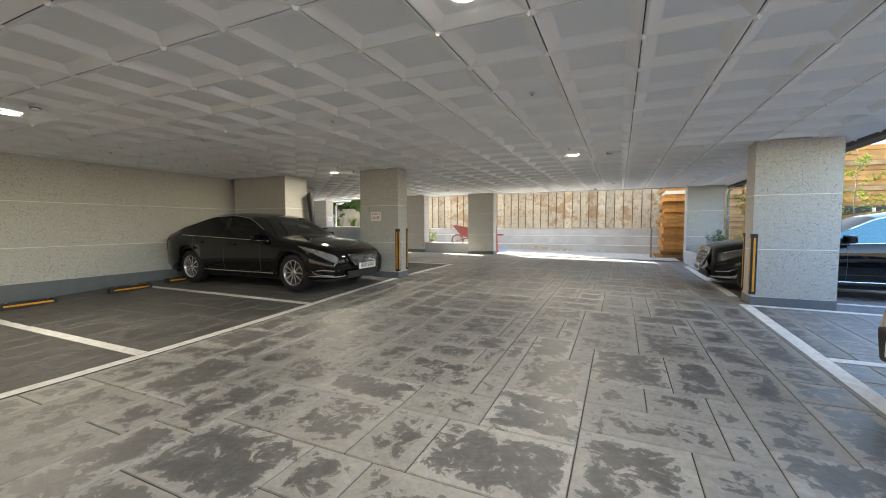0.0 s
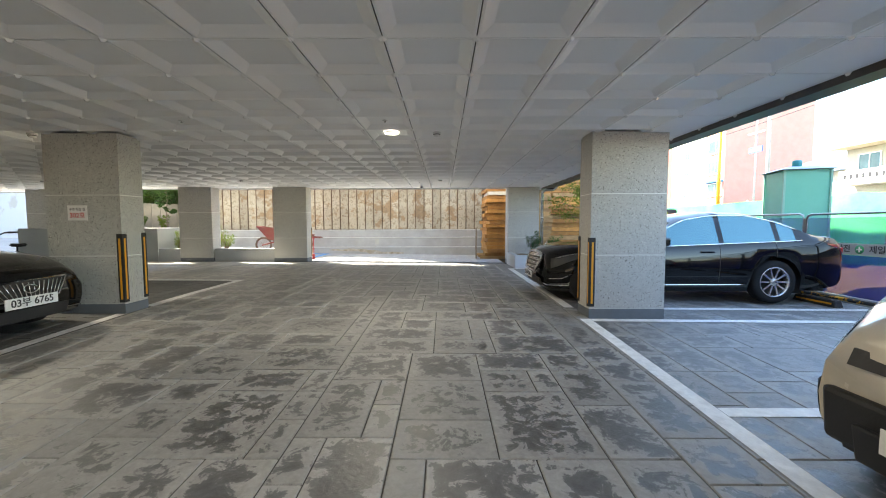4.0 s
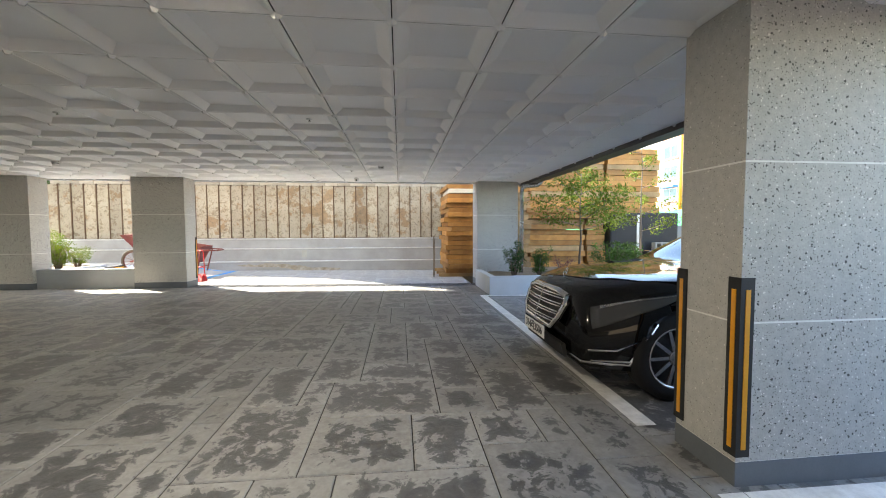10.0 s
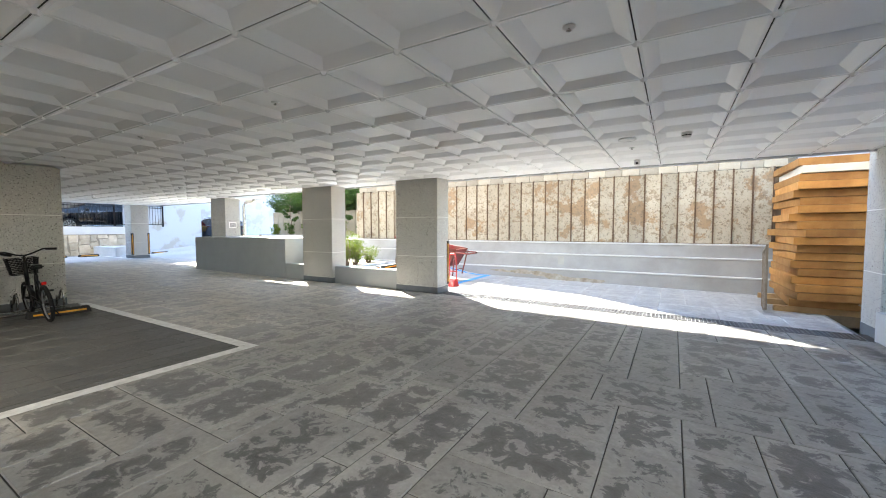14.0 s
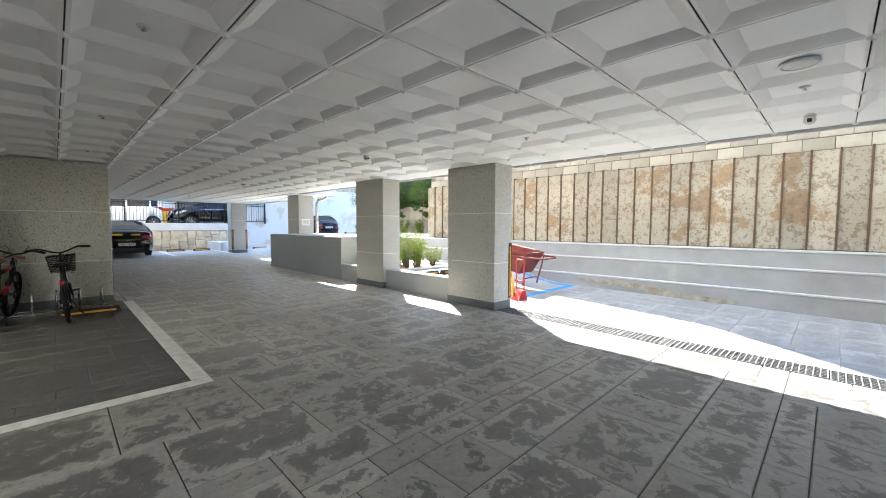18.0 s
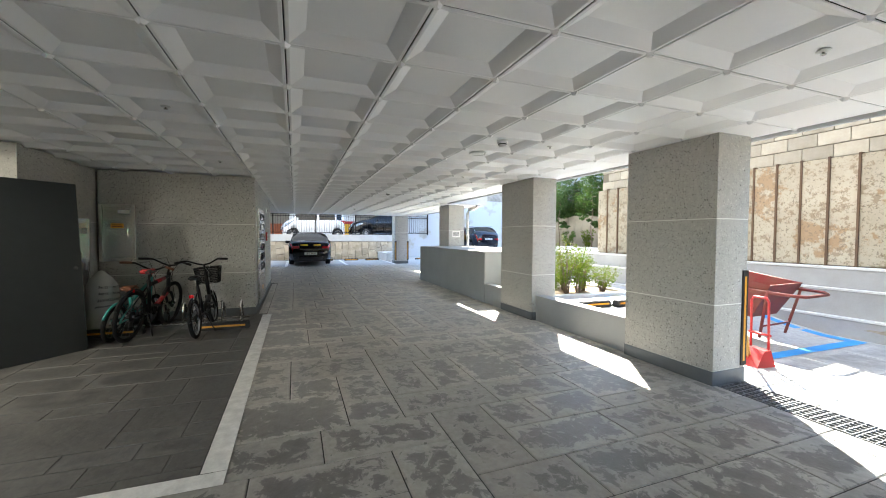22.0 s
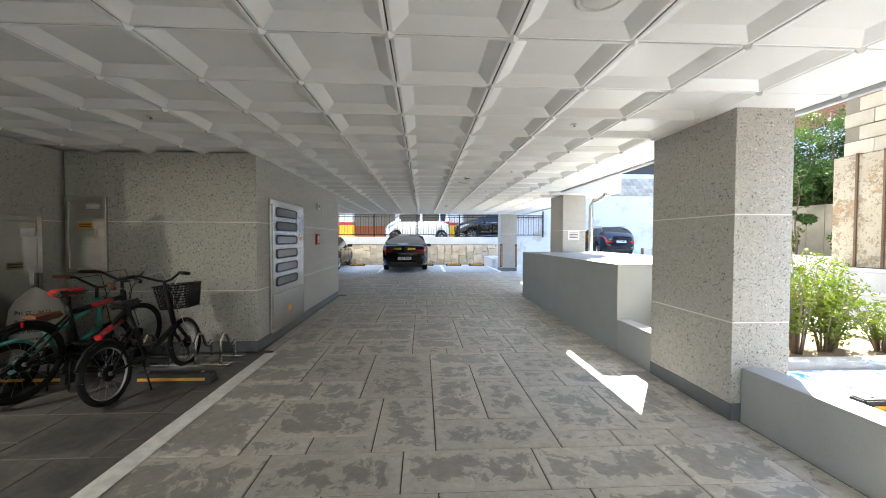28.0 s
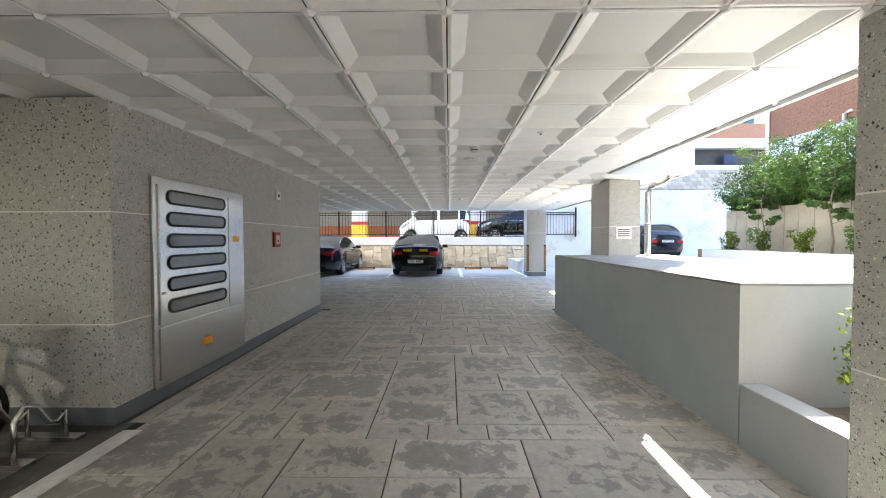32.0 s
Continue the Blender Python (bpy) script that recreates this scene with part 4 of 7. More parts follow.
        for s in (1, -1):
            part("door_handle", boxes((u - L / 2 - 0.1, u - L / 2 + 0.1, s * rings[i][5][0] - 0.004, s * rings[i][5][0] + s * 0.026 if s > 0 else s * rings[i][5][0] + 0.004, rings[i][5][1] - 0.03, rings[i][5][1] - 0.005) if s > 0 else (u - L / 2 - 0.1, u - L / 2 + 0.1, -rings[i][5][0] - 0.026, -rings[i][5][0] + 0.004, rings[i][5][1] - 0.03, rings[i][5][1] - 0.005), bevel=0.004), paint, ob, "door handle in the body colour")
    i = int((s0 + 0.05) / L * n)
    for s in (1, -1):
        yy = s * (rings[i][4][0] + 0.09)
        part("mirror", boxes((xs[i] - L / 2 - 0.02, xs[i] - L / 2 + 0.09, yy - 0.11, yy + 0.11, rings[i][4][1] + 0.02, rings[i][4][1] + 0.15), bevel=0.03), paint, ob, "door mirror")
    # front: grille, intake, plate; rear: bumper inset, plate
    zf, zr = rings[0][0][1], rings[n][0][1]
    fx, rx = -L / 2, L / 2
    if grille == "vertical":
        b = bmesh.new()
        gv = [b.verts.new(p) for p in ((fx - 0.012, -0.46, zf - 0.02), (fx - 0.012, 0.46, zf - 0.02), (fx - 0.012, 0.3, zf - 0.2), (fx - 0.012, -0.3, zf - 0.2), (fx + 0.05, -0.46, zf - 0.02), (fx + 0.05, 0.46, zf - 0.02), (fx + 0.05, 0.3, zf - 0.2), (fx + 0.05, -0.3, zf - 0.2))]
        for f in ((0, 1, 2, 3), (4, 7, 6, 5), (0, 4, 5, 1), (2, 6, 7, 3), (1, 5, 6, 2), (3, 7, 4, 0)):
            b.faces.new([gv[i] for i in f])
        gr = part("grille", b, TRIM, ob, "black radiator grille")
        b = bmesh.new()
        for k in range(15):
            yy = -0.39 + 0.78 * k / 14
            tube(b, [(fx - 0.02, yy, zf - 0.035), (fx - 0.02, yy * 0.72, zf - 0.19)], 0.006, 5)
        part("slat", b, CHROME, gr, "chrome upright grille bars")
        b = bmesh.new()
        tube(b, [(fx - 0.016, y1, zf + z1) for y1, z1 in ((-0.46, -0.015), (0.46, -0.015), (0.31, -0.205), (-0.31, -0.205), (-0.46, -0.015))], 0.011, 6)
        tube(b, [(fx - 0.028, 0.07 * math.cos(k * math.tau / 16), zf - 0.1 + 0.042 * math.sin(k * math.tau / 16)) for k in range(17)], 0.006, 6)
        part("surround", b, CHROME, gr, "chrome grille surround and badge")
    elif grille == "bars":
        shield = [(-0.43, -0.035), (-0.25, 0.0), (0.25, 0.0), (0.43, -0.035), (0.445, -0.1), (0.4, -0.22), (0.31, -0.315), (-0.31, -0.315), (-0.4, -0.22), (-0.445, -0.1)]
        b = bmesh.new()
        face = [[b.verts.new((fx + dx, y1, zf + 0.03 + z1)) for y1, z1 in shield] for dx in (-0.008, 0.03)]
        b.faces.new(face[0])
        b.faces.new(face[1][::-1])
        for k in range(10):
            b.faces.new((face[0][k], face[1][k], face[1][(k + 1) % 10], face[0][(k + 1) % 10]))
        gr = part("grille", b, TRIM, ob, "black radiator grille")
        b = bmesh.new()
        for k in range(4):
            zz = zf - 0.235 + k * 0.068
            hw = 0.36 + 0.06 * k / 3
            for dz in (0.0, 0.022):
                tube(b, [(fx - 0.016, -hw + (hw * 2) * i / 6, zz + dz) for i in range(7)], 0.0065, 6)
        bm_box(b, fx - 0.026, fx - 0.008, -0.009, 0.009, zf - 0.28, zf + 0.02)
        part("slat", b, CHROME, gr, "chrome grille bars")
        b = bmesh.new()
        tube(b, [(fx - 0.012, y1, zf + 0.03 + z1) for y1, z1 in shield + shield[:1]], 0.023, 8)
        part("surround", b, CHROME, gr, "thick chrome grille surround")
        b = bmesh.new()
        tube(b, [(fx + 0.16, 0.035 * math.cos(k * math.tau / 16), zf + 0.16 + 0.035 * math.sin(k * math.tau / 16)) for k in range(17)], 0.003, 5)
        for k in range(3):
            tube(b, [(fx + 0.16, 0, zf + 0.16), (fx + 0.16, 0.034 * math.sin(k * math.tau / 3), zf + 0.16 + 0.034 * math.cos(k * math.tau / 3))], 0.003, 5)
        tube(b, [(fx + 0.16, 0, zf + 0.09), (fx + 0.16, 0, zf + 0.125)], 0.004, 5)
        part("bonnet_emblem", b, CHROME, ob, "small chrome bonnet emblem")
    elif grille == "ring":
        b = bmesh.new()
        bm_box(b, fx - 0.008, fx + 0.02, -0.6 * half, 0.6 * half, zf - 0.13, zf - 0.05)
        part("grille", b, TRIM, ob, "slim black grille")
        b = bmesh.new()
        tube(b, [(fx - 0.02, 0.085 * math.cos(k * math.tau / 20), zf - 0.1 + 0.085 * math.sin(k * math.tau / 20)) for k in range(21)], 0.012, 6)
        tube(b, [(fx - 0.02, 0.06, zf - 0.07), (fx - 0.02, -0.05, zf - 0.08), (fx - 0.02, 0.05, zf - 0.11), (fx - 0.02, -0.06, zf - 0.125)], 0.008, 6)
        part("badge", b, CHROME, ob, "chrome ring badge")
    if grille == "ring":
        part("nose_panel", boxes((fx - 0.01, fx + 0.06, -0.72 * half, 0.72 * half, 0.26, 0.53), bevel=0.025), TRIM, ob, "black nose panel")
    part("intake", boxes((fx - 0.006, fx + 0.03, -0.5 * half, 0.5 * half, 0.24, 0.36 if grille != "ring" else 0.42), bevel=0.012), TRIM, ob, "black lower intake")
    if plate:
        for end, zz in ((fx - 0.03, 0.4 if grille == "bars" else 0.44), (rx + 0.012, 0.52 if tall < 0.3 else 0.78)):
            p = part("number_plate", boxes((end - 0.004, end + 0.004, -0.26, 0.26, zz - 0.055, zz + 0.055), bevel=0.003), PLATE, ob, "white number plate")
            t = writing(plate, 0.1, 0, 0, 0, 90, 0, INK, None, "number")
            t.parent = p
            t.matrix_basis = pose(end + (-0.006 if end < 0 else 0.006), 0, zz, 90, 0, -90 if end < 0 else 90)
    part("rear_bumper_inset", boxes((rx - 0.03, rx + 0.008, -0.55 * half, 0.55 * half, 0.27, 0.38), bevel=0.01), TRIM, ob, "black bumper inset")
    for s in (1, -1):
        a, c = rings[n - 1][4]
        part("tail_light", boxes((rx - 0.05, rx + 0.006, s * half * 0.66 - 0.14, s * half * 0.66 + 0.14, c - 0.12, c - 0.005), bevel=0.02), TAIL, ob, "red tail lamp")
    if roof_rail:
        for s in (1, -1):
            part("roof_rail", tube(bmesh.new(), [(u - L / 2, s * (rings[int(u / L * n)][3][0] - 0.03), rings[int(u / L * n)][3][1] + 0.075) for u in np.arange(rf, rr, 0.15)], 0.014, 6), ALLOY, ob)
    for piece in ob.children_recursive:
        if piece.type == "MESH" and piece.parent.name.split(".")[0] != "wheel" and piece.name.split(".")[0] != "number_plate":
            for v in piece.data.vertices:
                d0, d1 = v.co.x + L / 2, L / 2 - v.co.x
                if d0 < 0.7:
                    v.co.x += (0.7 - max(0, d0)) / 0.7 * (0.13 * (max(0, v.co.z - 0.52) / 0.35) ** 1.4 + 0.04 * (max(0, 0.4 - v.co.z) / 0.2) ** 1.3)
                if d0 < 1.0:
                    v.co.x += 0.2 * (v.co.y / half) ** 2 * (1 - max(0, d0))
                elif d1 < 0.8:
                    v.co.x -= 0.12 * (v.co.y / half) ** 2 * (1 - max(0, d1) / 0.8)
    return ob


SEDAN_TOP = [(0, 0.67), (0.04, 0.75), (0.15, 0.8), (0.5, 0.88), (1.4, 0.985), (2.15, 1.39), (2.6, 1.46), (3.2, 1.445), (3.95, 1.25), (4.45, 1.09), (4.8, 1.04), (4.87, 0.95), (4.91, 0.72)]
SEDAN_BELT = [(0, 0.57), (0.3, 0.735), (0.9, 0.83), (1.4, 0.89), (2.5, 0.93), (4.0, 0.99), (4.91, 0.95)]
SEDAN_GLASS = (1.4, 2.2, 3.35, 4.15, 1.65, 4.0)
car(-6.8, 6.08, floor_z(-6.8, 6.08) + 0.004, 180, "shiny black fastback sedan with silver wheels parked in a bay", "car", BLACK_PAINT, 4.91, 1.86, 2.84, 0.95, SEDAN_TOP, SEDAN_BELT, SEDAN_GLASS, 0.335, 10, (0.06, 0.62), plate="03부 6765", grille="vertical", group="parked cars")
EXEC_TOP = [(0, 0.76), (0.04, 0.83), (0.12, 0.87), (0.5, 0.93), (1.5, 1.0), (2.25, 1.39), (2.7, 1.465), (3.3, 1.46), (3.75, 1.35), (4.2, 1.15), (4.4, 1.1), (4.82, 1.07), (4.88, 0.98), (4.92, 0.72)]
car(3.95, 9.08, floor_z(3.9, 9.1) + 0.004, 0, "shiny black executive sedan with chrome grille parked beside a column", "car", BLACK_PAINT, 4.92, 1.86, 2.87, 0.78, EXEC_TOP, SEDAN_BELT, (1.5, 2.3, 3.42, 4.22, 1.75, 3.98), 0.345, 10, (0.06, 0.62), plate="314라3506", lens=mat("grey_headlamp_lens", (0.16, 0.165, 0.17), 0.1, metal=0.5, coat=1.0, fine=0.02), pane=mat("sky_tinted_side_glass", (0.02, 0.05, 0.055), 0.02, spec=1.0, fine=0.02), group="parked cars")
SUV_TOP = [(0, 0.8), (0.04, 0.9), (0.15, 0.98), (0.6, 1.06), (1.05, 1.12), (1.75, 1.52), (2.2, 1.59), (3.4, 1.57), (3.85, 1.3), (4.1, 1.1), (4.2, 0.75)]
SUV_BELT = [(0, 0.72), (0.4, 0.88), (1.1, 1.0), (2.5, 1.04), (4.2, 1.08)]
SUV_GLASS = (1.08, 1.8, 3.45, 4.0, 1.3, 3.75)
car(3.9, 3.42, floor_z(4.0, 3.4) + 0.004, 0, "ivory small crossover with black lower trim parked nose out", "car", CREAM_PAINT, 4.2, 1.8, 2.6, 0.84, SUV_TOP, SUV_BELT, SUV_GLASS, 0.335, 5, (0.06, 0.5), plate="55보 3536", grille="ring", tall=0.4, lens=DARK_LENS, cladding=True, group="parked cars", sill=0.24)
car(-22.0, 11.35, floor_z(-22, 11) + 0.006, 0, "black saloon seen from behind under the far ceiling edge", "car", BLACK_PAINT, 4.7, 1.82, 2.75, 0.9, [(a * 0.957, c) for a, c in SEDAN_TOP], SEDAN_BELT, tuple(g * 0.957 for g in SEDAN_GLASS), 0.32, 10, plate="18도 9697", stickers=True, group="parked cars")
car(-22.0, 7.75, floor_z(-22, 7.7) + 0.006, 0, "dark grey car parked past the stair core", "car", NAVY_PAINT, 4.6, 1.8, 2.7, 0.9, [(a * 0.937, c) for a, c in SEDAN_TOP], SEDAN_BELT, tuple(g * 0.937 for g in SEDAN_GLASS), 0.32, 10, group="parked cars")
car(-26.35, 22.3, yard_z(-26, 22.3) + 0.004, 0, "dark navy crossover parked by the pale wall", "car", NAVY_PAINT, 4.36, 1.8, 2.7, 0.86, [(a * 1.038, c) for a, c in SUV_TOP], SUV_BELT, tuple(g * 1.038 for g in SUV_GLASS), 0.335, 5, plate="59가 0404", tall=0.4, group="parked cars", roof_rail=True)
VAN_TOP = [(0, 0.78), (0.04, 0.95), (0.15, 1.05), (0.45, 1.13), (0.62, 1.2), (1.08, 1.68), (1.4, 1.76), (3.35, 1.75), (3.5, 1.6), (3.57, 1.2), (3.6, 0.8)]
car(-26.3, 11.75, 1.424, 90, "white boxy mini van parked on the upper level", "van", WHITE_PAINT, 3.6, 1.6, 2.52, 0.62, VAN_TOP, [(0, 0.68), (0.6, 1.04), (3.6, 1.1)], (0.64, 1.12, 3.4, 3.52, 0.8, 3.4), 0.3, 6, (0.06, 0.5), tall=0.4, group="cars on the upper level")
car(-26.3, 16.2, 1.424, 90, "black people carrier parked on the upper level", "van", BLACK_PAINT, 4.8, 1.9, 2.9, 0.9, [(a * 1.143, c * 1.08) for a, c in SUV_TOP], SUV_BELT, tuple(g * 1.143 for g in SUV_GLASS), 0.34, 10, tall=0.4, group="cars on the upper level")

# Cyan base, tint and raised index paint the sky's reflection into the side glass.
nodes_of(MATS["sky_tinted_side_glass"])[2].inputs["Specular Tint"].default_value = (0.5, 0.92, 1.0, 1)
nodes_of(MATS["sky_tinted_side_glass"])[2].inputs["IOR"].default_value = 1.9

# ---- bicycles ----
BIKE_BLACK = mat("black_bike_enamel", (0.005, 0.005, 0.006), 0.42, spec=0.25)
BIKE_RED = mat("red_bike_enamel", (0.4, 0.015, 0.02), 0.3, coat=0.6)
BIKE_TEAL = mat("teal_bike_enamel", (0.04, 0.3, 0.27), 0.3, coat=0.6)
BROWN = mat("brown_leatherette", (0.17, 0.06, 0.025), 0.55, bump=0.2)
RED_PLASTIC = mat("red_reflector", (0.7, 0.02, 0.02), 0.2)


def ring(bm, r, tr, seg=40, n=8, axis_y=0.0, centre=(0, 0, 0)):
    tube(bm, [(centre[0] + r * math.cos(k * math.tau / seg), centre[1], centre[2] + r * math.sin(k * math.tau / seg)) for k in range(seg + 1)], tr, n, cap=False)
    return bm


def bicycle(x, y, z, rz, lean, label, r, base, enamel, rim, saddle, basket=False, grips=BIKE_BLACK, reflector=True, group="parked bicycles"):
    """Faces -x before the turn: front wheel at -base/2."""
    ob = thing("bicycle", x, y, z, label, "bicycle", group)
    ob.matrix_world = pose(x, y, z, 0, 0, rz) @ pose(0, 0, 0, lean, 0, 0)
    f, b2 = -base / 2, base / 2
    for cx in (f, b2):
        w = new("wheel")
        w.parent = ob
        w.location = (cx, 0, r)
        part("tyre", ring(bmesh.new(), r - 0.024, 0.025), TYRE, w)
        part("rim", ring(bmesh.new(), r - 0.045, 0.011, n=6), rim, w)
        sp = bmesh.new()
        for k in range(18):
            a = k * math.tau / 18
            tube(sp, [(0.02 * math.cos(a + 0.5), 0.02 * (-1) ** k, 0.02 * math.sin(a + 0.5)), ((r - 0.05) * math.cos(a), 0, (r - 0.05) * math.sin(a))], 0.0011, 4, cap=False)
        tube(sp, [(0, -0.05, 0), (0, 0.05, 0)], 0.018, 8)
        part("spokes", sp, GALV, w)
    seat_z, head_z, bb = 0.66 + 0.1 * (r > 0.3) - 0.12 * (r < 0.25), 0.82 - 0.05 * (r < 0.25), (0.06, max(r - 0.03, 0.27))
    fr = bmesh.new()
    head = (f + 0.2, 0, head_z)
    low = (f + 0.14, 0, r + 0.2)
    for a, c, t in (((bb[0], 0, bb[1]), low, 0.028), (head, low, 0.026), ((bb[0], 0, bb[1]), (0.2, 0, seat_z), 0.022)):
        tube(fr, [a, c], t)
    if not basket:
        tube(fr, [(0.17, 0, seat_z - 0.07), (f + 0.19, 0, head_z - 0.06)], 0.024)
    for s in (-0.05, 0.05):
        tube(fr, [(bb[0], s * 0.6, bb[1]), (b2, s, r)], 0.011)
        tube(fr, [(0.18, s * 0.4, seat_z - 0.1), (b2, s, r)], 0.009)
    part("frame", fr, enamel, ob)
    if r > 0.3:
        part("down_tube_decal", tube(bmesh.new(), [(bb[0] + (low[0] - bb[0]) * q, 0, bb[1] + (low[2] - bb[1]) * q) for q in (0.3, 0.9)], 0.031), BIKE_RED, ob, "red painted down tube")
        part("top_tube_decal", tube(bmesh.new(), [(0.17 + (f + 0.02) * q, 0, seat_z - 0.07 + (head_z - seat_z + 0.01) * q) for q in (0.35, 0.75)], 0.027), BIKE_RED, ob, "red painted top tube")
    for cx in (f, b2):
        hub = lathe(bmesh.new(), [(0.05, -0.03), (0.065, -0.028), (0.065, -0.02), (0.02, -0.018), (0.02, 0.03)], 14, pose(cx, 0, r, 90))
        part("hub", hub, BIKE_BLACK, ob, "dark wheel hub and sprocket")
    fk = bmesh.new()
    for s in (-0.05, 0.05):
        tube(fk, [(f + 0.14, s * 0.8, r + 0.19), (f, s, r)], 0.018)
    tube(fk, [(f + 0.14, -0.042, r + 0.19), (f + 0.14, 0.042, r + 0.19)], 0.016)
    tube(fk, [(f + 0.14, 0, r + 0.19), (f + 0.21, 0, head_z), (f + 0.22, 0, head_z + 0.1)], 0.014)
    part("fork", fk, BIKE_BLACK, ob)
    hb = bmesh.new()
    hz = head_z + 0.1
    tube(hb, [(f + 0.34, -0.3, hz + 0.07), (f + 0.28, -0.2, hz + 0.08), (f + 0.22, -0.08, hz + 0.02), (f + 0.21, 0, hz), (f + 0.22, 0.08, hz + 0.02), (f + 0.28, 0.2, hz + 0.08), (f + 0.34, 0.3, hz + 0.07)], 0.012)
    part("handlebar", hb, BIKE_BLACK, ob)
    for s in (-1, 1):
        g = tube(bmesh.new(), [(f + 0.3, s * 0.22, hz + 0.078), (f + 0.36, s * 0.34, hz + 0.066)], 0.018)
        part("grip", g, grips, ob)
        part("brake_lever", tube(bmesh.new(), [(f + 0.27, s * 0.19, hz + 0.06), (f + 0.24, s * 0.25, hz + 0.05), (f + 0.26, s * 0.32, hz + 0.05)], 0.005, 6), GALV, ob)
    sd = bmesh.new()
    bm_box(sd, 0.06, 0.34, -0.08, 0.08, seat_z + 0.09, seat_z + 0.15)
    for v in sd.verts:
        if v.co.x < 0.2:
            v.co.y *= 0.3
    bmesh.ops.bevel(sd, geom=sd.edges[:], offset=0.022, segments=3, affect="EDGES")
    part("saddle", sd, saddle, ob)
    part("seat_post", tube(bmesh.new(), [(0.19, 0, seat_z - 0.03), (0.205, 0, seat_z + 0.1)], 0.016), BIKE_BLACK, ob)
    cr = bmesh.new()
    ring(cr, 0.085, 0.006, 24, 5, centre=(bb[0], -0.06, bb[1]))
    tube(cr, [(bb[0], -0.07, bb[1]), (bb[0] - 0.1, -0.075, bb[1] - 0.13)], 0.009)
    tube(cr, [(bb[0], 0.07, bb[1]), (bb[0] + 0.1, 0.075, bb[1] + 0.13)], 0.009)
    tube(cr, [(bb[0], -0.055, bb[1] + 0.085), (b2, -0.055, r + 0.035)], 0.005, 5)
    tube(cr, [(bb[0], -0.055, bb[1] - 0.085), (b2, -0.055, r - 0.035)], 0.005, 5)
    lathe(cr, [(0.07, -0.004), (0.075, 0.0), (0.07, 0.004)], 20, pose(bb[0], -0.06, bb[1], 90))
    part("crankset", cr, BIKE_BLACK, ob)
    for s in (-1, 1):
        part("pedal", boxes((bb[0] - s * -0.1 - 0.04, bb[0] - s * -0.1 + 0.04, min(s * 0.08, s * 0.16), max(s * 0.08, s * 0.16), bb[1] + s * 0.13 - 0.01, bb[1] + s * 0.13 + 0.01), bevel=0.004), BLACK_RUBBER, ob)
    md = bmesh.new()
    tube(md, [(b2 + (r + 0.012) * math.cos(math.radians(a)), 0, r + (r + 0.012) * math.sin(math.radians(a))) for a in range(20, 150, 10)], 0.016, 6)
    part("mudguard", md, enamel, ob)
    if reflector:
        part("reflector", boxes((b2 + 0.02, b2 + 0.04, -0.026, 0.026, seat_z - 0.12, seat_z - 0.08), bevel=0.005), RED_PLASTIC, ob, "red rear reflector")
    part("kickstand", tube(bmesh.new(), [(bb[0] + 0.12, 0.05, bb[1]), (bb[0] + 0.2, 0.17, 0.01)], 0.008, 6), BIKE_BLACK, ob)
    cb = bmesh.new()
    tube(cb, [(f + 0.3, -0.22, hz + 0.06), (f + 0.1, -0.1, hz + 0.1), (f + 0.12, 0.02, hz - 0.1), (f + 0.16, 0.03, head_z - 0.14)], 0.004, 5)
    tube(cb, [(f + 0.3, 0.22, hz + 0.06), (f + 0.1, 0.12, hz + 0.12), (f + 0.13, 0, hz - 0.12), (f + 0.02, 0.05, r + 0.1)], 0.004, 5)
    part("cable", cb, WHITE if basket else BIKE_BLACK, ob)
    if basket:
        bk = bmesh.new()
        x0, x1, y0, y1, z0, z1 = f - 0.12, f + 0.17, -0.16, 0.16, head_z - 0.19, head_z + 0.05
        for k in range(10):
            zz = z0 + (z1 - z0) * k / 9
            g = 0.03 * (1 - k / 9)
            tube(bk, [(x0 + g, y0 + g, zz), (x1 - g, y0 + g, zz), (x1 - g, y1 - g, zz), (x0 + g, y1 - g, zz), (x0 + g, y0 + g, zz)], 0.004 if k < 9 else 0.008, 5)
        for k in range(23):
            t = k / 22
            for p, q in (((x0 + (x1 - x0) * t, y0), None), ((x0 + (x1 - x0) * t, y1), None), ((x0, y0 + (y1 - y0) * t), None), ((x1, y0 + (y1 - y0) * t), None)):
                cx, cy = (x0 + x1) / 2, 0
                tube(bk, [(cx + (p[0] - cx) * 0.82, p[1] * 0.82, z0), (p[0], p[1], z1)], 0.0028, 4, cap=False)
        for k in range(8):
            tube(bk, [(x0 + 0.03, y0 + 0.03 + 0.04 * k, z0), (x1 - 0.03, y0 + 0.03 + 0.04 * k, z0)], 0.0028, 4, cap=False)
        part("basket", bk, BIKE_BLACK, ob, "black wire basket")
    return ob


bicycle(-8.32, 9.51, floor_z(-8.3, 9.5) + 0.004, -2, 5, "small black folding bicycle with a wire basket and white rims", 0.255, 1.0, BIKE_BLACK, GALV, BIKE_BLACK, True)
bicycle(-8.41, 8.795, floor_z(-8.3, 8.8) + 0.004, -10, -8, "black and red mountain bicycle with a red-trimmed saddle", 0.33, 1.04, BIKE_BLACK, BIKE_BLACK, mat("black_red_saddle", (0.02, 0.02, 0.02), 0.5, col2=(0.5, 0.02, 0.02), scale=7, amount=1.0, contrast=(0.49, 0.51)))
bicycle(-8.42, 8.6, floor_z(-8.6, 8.5) + 0.004, -10, -9, "small teal bicycle with brown saddle and grips behind the others", 0.24, 0.9, BIKE_TEAL, BIKE_BLACK, BROWN, False, BROWN, False)

